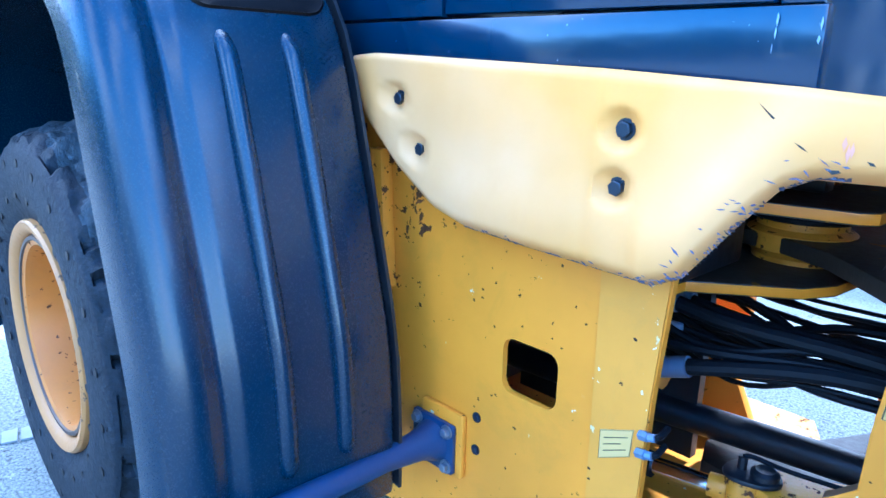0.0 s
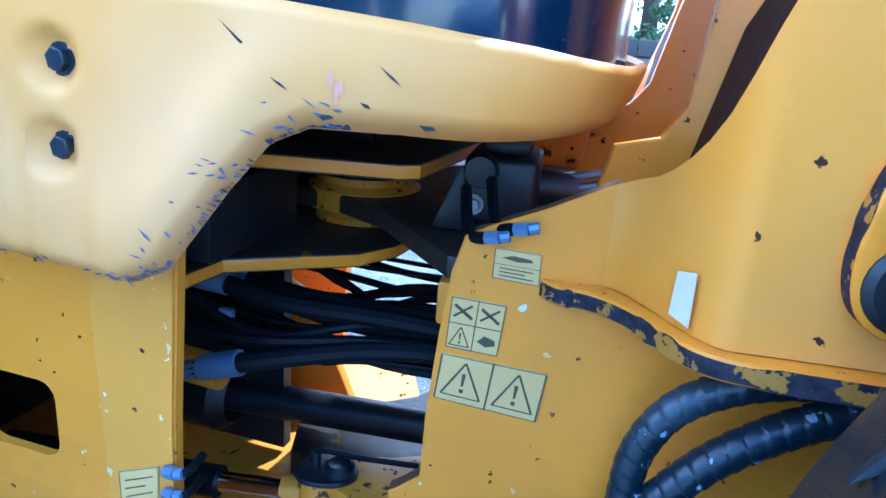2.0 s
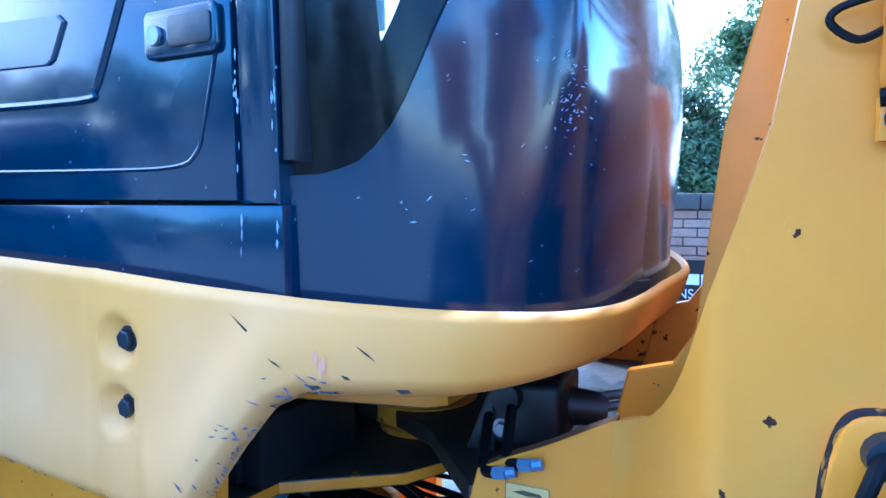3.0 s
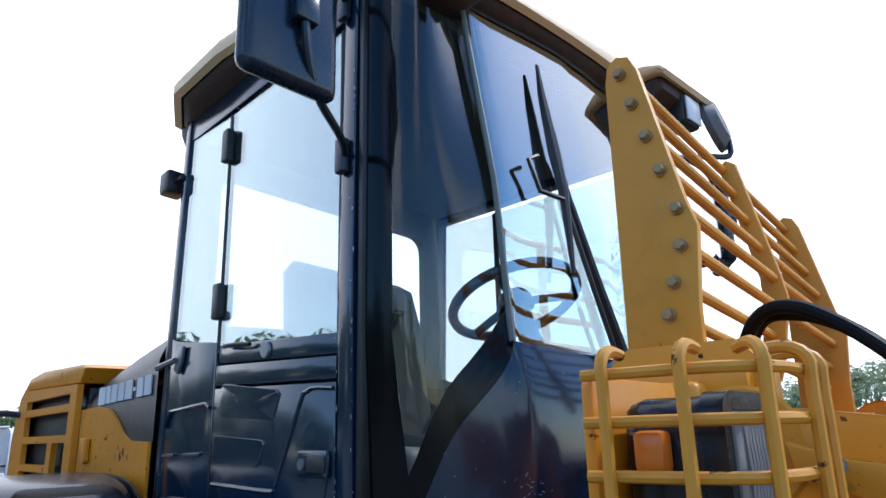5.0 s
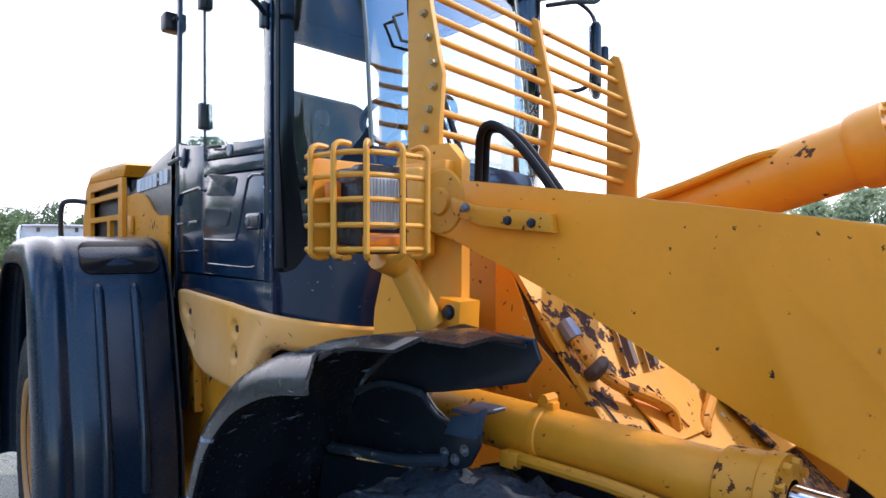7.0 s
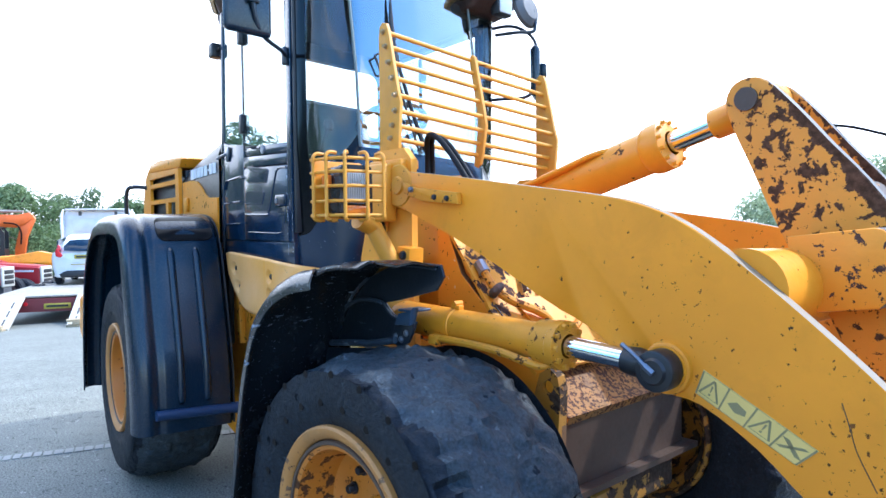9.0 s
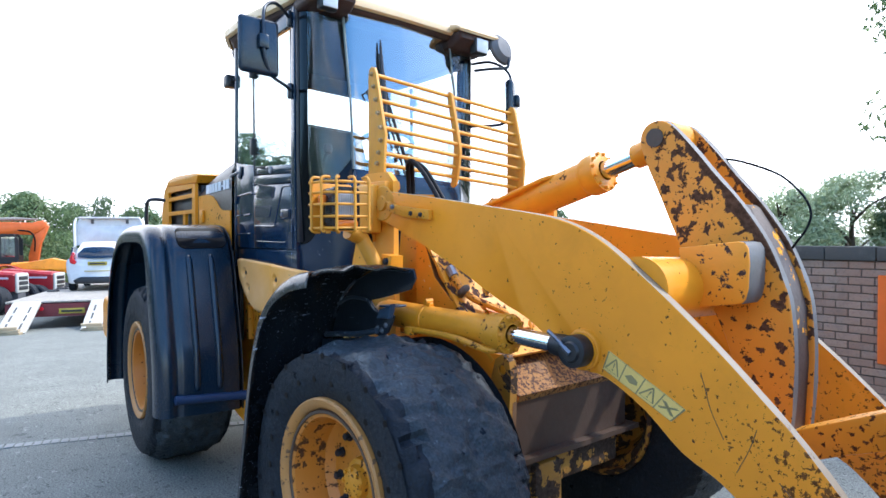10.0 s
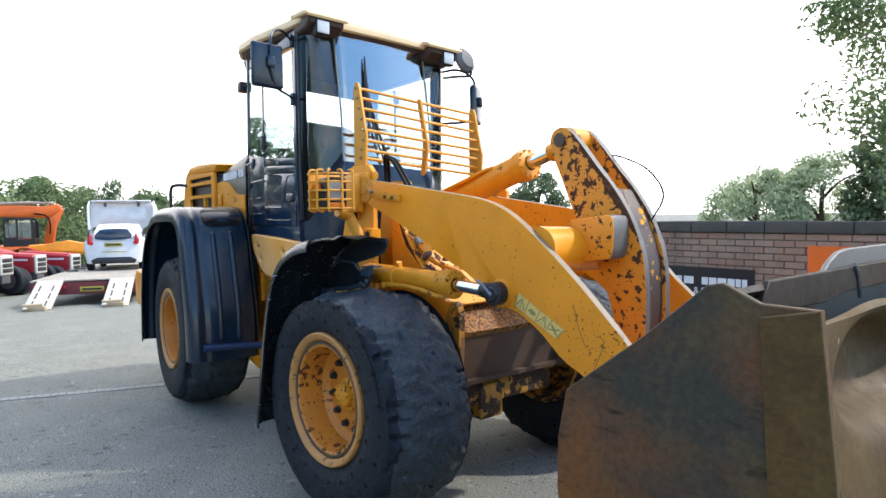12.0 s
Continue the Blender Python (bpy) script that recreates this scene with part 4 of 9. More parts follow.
def build_cover():
    for side in (1, -1):
        bm = bmesh.new()
        cols, rows = 230, 46
        pts = []
        for i in range(cols + 1):
            s = i / cols
            p0, n = foot_point(s)
            zb, zt = lerp_list(COVER_BOTTOM, p0.x), lerp_list(COVER_TOP, p0.x)
            col = []
            for j in range(rows + 1):
                v = j / rows
                z = zb + (zt - zb) * v
                e = max(0.0, 1 - (z - zb) / 0.03)
                inset = 0.030 * e ** 2.2
                e = max(0.0, 1 - (zt - z) / 0.012)
                inset += 0.010 * e ** 2
                if -0.52 < p0.x < -0.45:
                    inset += 0.012 * ((-0.45 - p0.x) / 0.07) ** 2
                inset -= 0.012 * math.exp(-((z - zb - 0.06) / 0.06) ** 2) * (1 if p0.x > 0.2 else 0.5)
                # the front end is cut back below
                inset += 0.30 * (zt - z) * min(1.0, max(0.0, (p0.x - 0.56) / 0.10))
                for bx, bz in COVER_BOLTS:
                    d = math.hypot(p0.x - bx, z - bz)
                    if d < 0.033:
                        inset += 0.017 * (1 - min(1, max(0, (d - 0.019) / 0.014))) ** 0.8
                # the moulding line between the two halves
                inset += 0.0055 * math.exp(-((p0.x - 0.10) / 0.0055) ** 2)
                col.append(p0 + n * inset + Vector((0, 0, z)))
            pts.append(col)
        grid_sheet(bm, pts, 0.012)
        if side < 0:
            bm.transform(Matrix.Translation((0, -0.04, 0)) @ Matrix.Diagonal((1, -1, 1, 1)))
        cover = part("lower_cover", bm, M_cover, loader, "sun-bleached yellow plastic cover with scuffed lower edge", MR, 50)
        if side > 0:
            for bx, bz in COVER_BOLTS:
                bm = bmesh.new()
                bolt(bm, (bx, -0.601, bz), (0, -1, 0), 0.0125, 0.012, 1.35)
                part("cover_bolt", bm, M_darkbolt, cover, "", MR)
            # scuffs along the lower edge and scratches on the face
            rnd = random.Random(8)
            bm = bmesh.new()
            for k in range(85):
                x = rnd.choice((rnd.uniform(-0.20, 0.25), rnd.uniform(0.20, 0.36), rnd.uniform(0.24, 0.45)))
                p0, n = foot_point(0.5)
                # find the station for x
                s = next((i / 400 for i in range(400) if foot_point(i / 400)[0].x >= x), 0.5)
                p0, n = foot_point(s)
                zb = lerp_list(COVER_BOTTOM, x)
                near = rnd.random() ** 3.0
                z = zb + 0.005 + near * (0.042 if x > 0.2 else 0.014)
                ln, w = rnd.uniform(0.003, 0.010), rnd.uniform(0.0006, 0.0018)
                ang = rnd.uniform(-0.9, 0.3)
                e = max(0.0, 1 - (z - zb) / 0.03)
                inset = 0.030 * e ** 2.2 - 0.012 * math.exp(-((z - zb - 0.06) / 0.06) ** 2) * (1 if x > 0.2 else 0.5) - 0.0012
                t = Vector((n.y, -n.x, 0))
                c = p0 + n * inset + Vector((0, 0, z))
                u, v = t * math.cos(ang) + Vector((0, 0, math.sin(ang))), -t * math.sin(ang) + Vector((0, 0, math.cos(ang)))
                bm.faces.new([bm.verts.new(c + u * a + v * b) for a, b in ((-ln, 0), (0, -w), (ln, 0), (0.2 * ln, w))])
            # rubbed strip right along the lower edge
            for k in range(150):
                x = -0.17 + 0.62 * k / 149
                s = next((i / 400 for i in range(400) if foot_point(i / 400)[0].x >= x), 0.5)
                p0, n = foot_point(s)
                zb = lerp_list(COVER_BOTTOM, x)
                t = Vector((n.y, -n.x, 0))
                high = rnd.uniform(0.002, 0.007) * (0.4 + 1.1 * abs(math.sin(x * 23) * math.sin(x * 51 + 1)))
                if rnd.random() < 0.15:
                    continue
                corner = []
                for dx, z in ((-0.0035, zb + 0.002), (0.0035, zb + 0.002), (0.002 + rnd.uniform(-0.003, 0.003), zb + 0.002 + high), (-0.003, zb + 0.002 + high * rnd.uniform(0.3, 1.0))):
                    e = max(0.0, 1 - (z - zb) / 0.03)
                    inset = 0.030 * e ** 2.2 - 0.012 * math.exp(-((z - zb - 0.06) / 0.06) ** 2) * (1 if x > 0.2 else 0.5) - 0.0012
                    corner.append(bm.verts.new(p0 + n * inset + t * dx + Vector((0, 0, z))))
                bm.faces.new(corner)
            part("scuff_mark", bm, M_scuffmark, cover, "blue-grey scuffs and scratches", MR)["kind"] = "stuff"
            bm = bmesh.new()
            for x, z, ln, w, ang in ((0.360, 1.380, 0.024, 0.0014, -0.75), (0.485, 1.357, 0.014, 0.0012, -0.7), (0.395, 1.345, 0.010, 0.0012, -0.6), (0.515, 1.312, 0.010, 0.004, -0.3), (0.430, 1.318, 0.009, 0.0045, -0.2), (0.465, 1.330, 0.006, 0.002, -0.5)):
                s = next((i / 400 for i in range(400) if foot_point(i / 400)[0].x >= x), 0.5)
                p0, n = foot_point(s)
                zb = lerp_list(COVER_BOTTOM, x)
                e = max(0.0, 1 - (z - zb) / 0.03)
                inset = 0.030 * e ** 2.2 - 0.012 * math.exp(-((z - zb - 0.06) / 0.06) ** 2) - 0.0012
                t = Vector((n.y, -n.x, 0))
                c = p0 + n * inset + Vector((0, 0, z))
                u, v = t * math.cos(ang) + Vector((0, 0, math.sin(ang))), -t * math.sin(ang) + Vector((0, 0, math.cos(ang)))
                bm.faces.new([bm.verts.new(c + u * a + v * b) for a, b in ((-ln, 0), (0, -w), (ln, 0), (0.2 * ln, w))])
            part("scratch", bm, M_print, cover, "dark scratches", MR)["kind"] = "stuff"
            bm = bmesh.new()
            s = next((i / 400 for i in range(400) if foot_point(i / 400)[0].x >= 0.437), 0.5)
            p0, n = foot_point(s)
            t = Vector((n.y, -n.x, 0))
            for du, dz, ln, w in ((0.0, 1.352, 0.009, 0.003), (0.005, 1.340, 0.012, 0.0025), (0.009, 1.345, 0.010, 0.0025)):
                c = p0 - n * 0.013 + t * du + Vector((0, 0, dz))
                bm.faces.new([bm.verts.new(c + t * a + Vector((0, 0, b))) for a, b in ((0, -ln), (w, 0), (0, ln), (-w, 0))])
            part("red_mark", bm, M_redsmear, cover, "smear of red paint", MR)


M_scuffmark = paint("blue_grey_scuff", (0.10, 0.10, 0.17), 0.6, dirt=0.3, dirt_col=(0.05, 0.05, 0.09))
build_cover()


# -- rear fender --
FENDER_PATH = [(-0.285, 0.545), (-0.285, 0.68), (-0.30, 0.88), (-0.345, 1.07), (-0.395, 1.26), (-0.445, 1.44), (-0.505, 1.555), (-0.61, 1.635), (-0.78, 1.665), (-1.05, 1.665), (-1.35, 1.655), (-1.60, 1.60), (-1.82, 1.47), (-1.99, 1.27), (-2.10, 1.00), (-2.16, 0.72), (-2.18, 0.45)]
FENDER_X = [(z, x) for x, z in FENDER_PATH[:9]]


def build_rear_fender(side):
    curve = spline([(x, 0, z) for x, z in FENDER_PATH], 5)
    # section: distance from the inner edge outward, depth below the outer skin
    section = [(-0.012, 0.05), (-0.004, 0.012), (0.01, 0.0), (0.12, 0.0), (0.24, 0.0), (0.325, 0.0), (0.34, 0.003), (0.352, 0.014), (0.368, 0.016), (0.382, 0.004), (0.40, 0.0), (0.43, 0.003), (0.455, 0.016), (0.472, 0.04), (0.48, 0.075), (0.482, 0.11)]
    y_in = -0.675
    rows = []
    for i, p in enumerate(curve):
        a, b = curve[max(i - 1, 0)], curve[min(i + 1, len(curve) - 1)]
        d = (b - a).normalized()
        n = Vector((d.z, 0, -d.x))          # towards the outside of the arch
        if n.dot(p - Vector((RX, 0, 0.643))) < 0:
            n = -n
        rows.append([Vector((p.x, y_in - u, p.z)) - n * w for u, w in section])
    bm = bmesh.new()
    grid_sheet(bm, rows, 0.008)
    flip = Matrix.Translation((0, 0.06, 0)) @ Matrix.Diagonal((1, -1, 1, 1)) if side > 0 else Matrix.Identity(4)
    bm.transform(flip)
    fender = part("rear_fender", bm, M_fender, loader, "large black moulded plastic fender over the wheel", MR, 60)
    if side < 0:
        for y in (-0.928, -0.798):
            bm = bmesh.new()
            pts = []
            for z, depth in ((0.70, -0.006), (0.725, 0.006), (0.9, 0.010), (1.07, 0.010), (1.25, 0.010), (1.40, 0.009), (1.445, 0.005), (1.465, -0.008)):
                pts.append((lerp_list(FENDER_X, z) + depth - 0.006, y, z))
            tube(bm, spline(pts, 4), 0.020, 12)
            part("rib", bm, M_fender, fender, "raised rib", MR)
        # moulded step pocket at the top front corner, its recess shade painted black
        bm = bmesh.new()
        loop = round_rect(-0.985, -0.69, 1.515, 1.644, 0.045, 5)
        rows = []
        for k, dep in ((1.0, 0.002), (0.97, 0.008), (0.93, 0.004), (0.75, 0.003), (0.0, 0.003)):
            ring = []
            for y, z in loop:
                yy, zz = -0.8375 + (y + 0.8375) * k, 1.5795 + (z - 1.5795) * k
                x = lerp_list(FENDER_X, zz) + 0.006
                ring.append(Vector((x + dep * 0.5, yy, zz + dep * 0.5)))
            rows.append(ring)
        grid_sheet(bm, rows, 0.0, True)
        part("step_pocket", bm, M_recess_shade, fender, "step pocket, its recess shade painted as a black face", MR)
    # inner cheek that closes the arch towards the frame
    bm = bmesh.new()
    arch = [(p.x, p.z) for p in curve[::3]]
    slab(bm, arch + [(-2.0, 0.62), (RX - 0.3, 1.15), (RX, 1.28), (RX + 0.35, 1.15), (-0.70, 0.60)], "y", -0.664, -0.656)
    bm.transform(flip)
    part("inner_cheek", bm, M_black, fender, "", MR)
    return fender


build_rear_fender(-1)
build_rear_fender(1)


def build_fender_stay():
    bm = bmesh.new()
    slab(bm, round_rect(-0.345, -0.215, 0.545, 0.70, 0.008), "y", -0.545, -0.5315, 0.003)
    stay = part("stay_plate", bm, M_frame, loader, "yellow mounting plate", MR)
    bm = bmesh.new()
    slab(bm, round_rect(-0.362, -0.232, 0.553, 0.672, 0.006), "y", -0.557, -0.546, 0.002)
    tube(bm, [(-0.297, -0.556, 0.615), (-0.296, -0.60, 0.618), (-0.288, -0.70, 0.627), (-0.270, -0.90, 0.640), (-0.260, -1.06, 0.650)], [0.05, 0.034, 0.026, 0.026, 0.026], 14)
    part("fender_stay", bm, M_blue, loader, "blue-black tubular fender stay with bolted flange", MR)
    for x in (-0.345, -0.25):
        for z in (0.57, 0.655):
            bm = bmesh.new()
            bolt(bm, (x, -0.557, z), (0, -1, 0), 0.011, 0.014)
            part("stay_bolt", bm, M_bolt, loader, "", MR)
    for x, z in ((-0.187, 0.707), (-0.187, 0.63)):
        bm = bmesh.new()
        bolt(bm, (x, -0.531, z), (0, -1, 0), 0.008, 0.006)
        part("plug_bolt", bm, M_darkbolt, loader, "", MR)


build_fender_stay()


# -- cab --
CAB_R, CAB_L = -0.59, 0.55            # outer sides of the cab in the rear frame
CAB_MID = -0.02


def mirrored(bm):
    """The same piece on the far side of the cab."""
    bm.transform(Matrix.Translation((0, 2 * CAB_MID, 0)) @ Matrix.Diagonal((1, -1, 1, 1)))
    return bm


def both(name, make, mat, label="", angle=35, parent=None):
    made = []
    for far in (False, True):
        bm = bmesh.new()
        make(bm)
        if far:
            mirrored(bm)
        made.append(part(name, bm, mat, parent or loader, label, MC, angle))
    return made


# the corner between the flank and the windscreen, at a height: x of the windscreen and the corner's y
def screen_x(z):
    return lerp_list([(1.41, 0.67), (1.70, 0.67), (1.90, 0.645), (1.96, 0.625), (2.30, 0.60), (2.70, 0.535), (2.80, 0.52)], z)


def corner_curve(z, inset=0.0, n=16):
    """Flank and rounded front corner at height z, from the door post to the middle of the front."""
    blend = min(1.0, max(0.0, (z - 1.45) / 0.50))
    low = [foot_point(0.36 + 0.64 * i / n, 0.03)[0] for i in range(n + 1)]
    sx = screen_x(z)
    high = spline([(0.39, CAB_R, 0), (0.47, CAB_R + 0.025, 0), (0.54, -0.50, 0), (sx - 0.02, -0.37, 0), (sx, -0.34, 0), (sx + 0.015, -0.15, 0), (sx + 0.02, CAB_MID, 0)], 8)
    out = []
    for i, a in enumerate(low):
        k = i / n * (len(high) - 1)
        j = min(int(k), len(high) - 2)
        b = high[j].lerp(high[j + 1], k - j)
        out.append(Vector((a.x + (b.x - a.x) * blend, a.y + (b.y - a.y) * blend, z)))
    return out


# line between the nose panel and the quarter window: height for a place along the corner curve
def nose_top(i, n=16):
    return lerp_list([(0, 1.545), (1.2, 1.548), (2.2, 1.565), (3.2, 1.61), (5.5, 1.76), (8.2, 1.93), (9.2, 1.955), (16, 1.955)], i)


def build_nose():
    def make(bm):
        n, rows = 32, 14
        cols = []
        for i in range(n + 1):
            top = nose_top(i / 2)
            col = []
            for j in range(rows + 1):
                z = 1.385 + (top - 1.385) * j / rows
                p = corner_curve(z, n=n)[i].copy()
                col.append(p)
            cols.append(col)
        grid_sheet(bm, cols, 0.012)
    both("nose_panel", make, M_cab, "glossy dark blue cab nose panel with scratches", 60)


build_nose()


def build_nose_marks():
    """Pale scratches clustered on the nose and knocks along the door post."""
    rnd = random.Random(17)
    bm = bmesh.new()
    curves = {}
    for k in range(72):
        if k < 52:
            u, z = rnd.gauss(0.545, 0.032), rnd.gauss(1.650, 0.032)
        else:
            u, z = rnd.uniform(0.06, 0.75), rnd.uniform(1.44, 1.72)
        key = round(z, 2)
        if key not in curves:
            curves[key] = corner_curve(key, n=48)
        c = curves[key]
        i = min(max(int(u * 48), 1), 46)
        if z > nose_top(16 * i / 48) - 0.03:
            continue
        p = c[i].lerp(c[i + 1], u * 48 % 1)
        d = (c[i + 1] - c[i - 1]).normalized()
        q = Vector((p.x, p.y, z)) - Vector((-d.y, d.x, 0)) * 0.0016
        ang = rnd.uniform(-0.5, 0.9)
        a = d * math.cos(ang) + Vector((0, 0, math.sin(ang)))
        b = Vector((0, 0, math.cos(ang))) - d * math.sin(ang)
        ln, w = rnd.uniform(0.0012, 0.0052), rnd.uniform(0.0004, 0.0013)
        bm.faces.new([bm.verts.new(q + a * e + b * g) for e, g in ((-ln, 0), (-0.2 * ln, -w), (ln, -0.2 * w), (0.3 * ln, w))])
    for k in range(60):
        z = rnd.uniform(1.45, 2.6) if k % 3 else rnd.gauss(1.63, 0.02)
        x = rnd.choice((0.3425, 0.3965)) + rnd.uniform(-0.003, 0.003)
        ln, w = rnd.uniform(0.002, 0.009), rnd.uniform(0.0006, 0.0022)
        bm.faces.new([bm.verts.new((x + g, CAB_R - 0.0045, z + e)) for e, g in ((-ln, 0), (-0.2 * ln, -w), (ln, -0.2 * w), (0.3 * ln, w))])
    part("scratch", bm, M_scratch, loader, "pale scratches and knocks in the cab paint", MC)["kind"] = "stuff"


M_scratch = plain("pale_scratch", (0.30, 0.37, 0.46), 0.5)
build_nose_marks()


def build_quarter_glass():
    def surface(i0, i1, zlo, zhi, off):
        n, rows = 32, 12
        cols = []
        i = i0
        while i <= i1:
            lo, hi = zlo(i / 2), zhi(i / 2)
            col = []
            for j in range(rows + 1):
                z = lo + (hi - lo) * j / rows
                c = corner_curve(z, n=n)
                p = c[i].copy()
                d = (c[min(i + 1, n)] - c[max(i - 1, 0)]).normalized()
                p += Vector((-d.y, d.x, 0)) * off
                col.append(p)
            cols.append(col)
            i += 1
        return cols
    # black printed border and clear pane; the clear part starts higher and further forward
    def clear(bm):
        grid_sheet(bm, surface(6, 18, lambda i: max(1.668, nose_top(i) + 0.085), lambda i: 2.79, 0.010))
    def border_low(bm):
        grid_sheet(bm, surface(0, 18, lambda i: nose_top(i) - 0.004, lambda i: max(1.671, nose_top(i) + 0.088) if i >= 3 else 1.671, 0.008), 0.004)
    def border_rear(bm):
        grid_sheet(bm, surface(0, 6, lambda i: 1.668, lambda i: 2.79, 0.008), 0.004)
    g = both("quarter_window", clear, M_glass, "curved corner window of the cab")
    for o in g:
        o.visible_shadow = False
    both("window_border", border_low, M_border, "black printed window border")
    both("window_border", border_rear, M_border, "black printed window border")
    def strip(bm):
        pts = []
        for k in range(20):
            z = 1.955 + 0.845 * k / 19
            pts.append(corner_curve(z, n=32)[18] + Vector((0.004, -0.004, 0)))
        tube(bm, pts, 0.007, 6)
    both("window_seal", strip, M_interior, "pale edge seal of the windscreen")


M_border = paint("black_window_print", (0.003, 0.004, 0.006), 0.14, dirt=0.0, spec=0.22, relief=0.0)
build_quarter_glass()


def build_windscreen():
    bm = bmesh.new()
    rows = []
    for k in range(13):
        z = 1.955 + 0.845 * k / 12
        c = corner_curve(z, n=32)[18:]
        far = [Vector((p.x, 2 * CAB_MID - p.y, p.z)) for p in c[::-1]][1:]
        rows.append(c + far)
    grid_sheet(bm, rows)
    pane = part("windscreen", bm, M_screen, loader, "large clear windscreen reflecting the sky", MC)
    pane.visible_shadow = False
    return pane


build_windscreen()


def build_cab_sides():
    # lower side wall behind the door and the sill below it
    def sill(bm):
        slab(bm, [(-0.63, 1.40), (0.40, 1.405), (0.40, 1.513), (-0.63, 1.513)], "y", CAB_R, CAB_R + 0.03, 0.004)
    both("sill_panel", sill, M_cab, "dark blue cab sill")
    def rear_panel(bm):
        slab(bm, [(-0.63, 1.518), (-0.263, 1.518), (-0.263, 2.02), (-0.40, 2.035), (-0.55, 2.055), (-0.63, 2.08)], "y", CAB_R, CAB_R + 0.03, 0.005)
    both("rear_side_panel", rear_panel, M_cab, "dark blue rear side panel with pressed ribs")
    def post(bm):
        slab(bm, [(0.343, 1.513), (0.395, 1.513), (0.395, 2.10), (0.40, 2.79), (0.352, 2.79), (0.343, 2.1)], "y", CAB_R - 0.003, CAB_R + 0.06, 0.006)
    both("door_post", post, M_cab, "dark blue front door post with chipped edge")
    def post2(bm):
        slab(bm, [(0.398, 1.56), (0.415, 1.56), (0.42, 2.79), (0.403, 2.79)], "y", CAB_R + 0.004, CAB_R + 0.04, 0.004)
    both("post_channel", post2, M_black, "black post channel")
    def rear_post(bm):
        slab(bm, [(-0.655, 1.40), (-0.625, 1.40), (-0.565, 2.81), (-0.60, 2.81)], "y", CAB_R - 0.004, CAB_R + 0.05, 0.006)
    both("rear_post", rear_post, M_cab, "dark blue rear cab post")
    def top_rail(bm):
        slab(bm, [(-0.60, 2.72), (0.40, 2.71), (0.40, 2.81), (-0.60, 2.83)], "y", CAB_R + 0.002, CAB_R + 0.05, 0.006)
    both("top_rail", top_rail, M_cab, "dark blue top rail")
    def pane_rear(bm):
        slab(bm, [(-0.615, 2.07), (-0.40, 2.035), (-0.268, 2.02), (-0.262, 2.70), (-0.585, 2.72)], "y", CAB_R + 0.006, CAB_R + 0.012)
    for o in both("side_window", pane_rear, M_doorglass, "clear fixed side window"):
        o.visible_shadow = False


build_cab_sides()


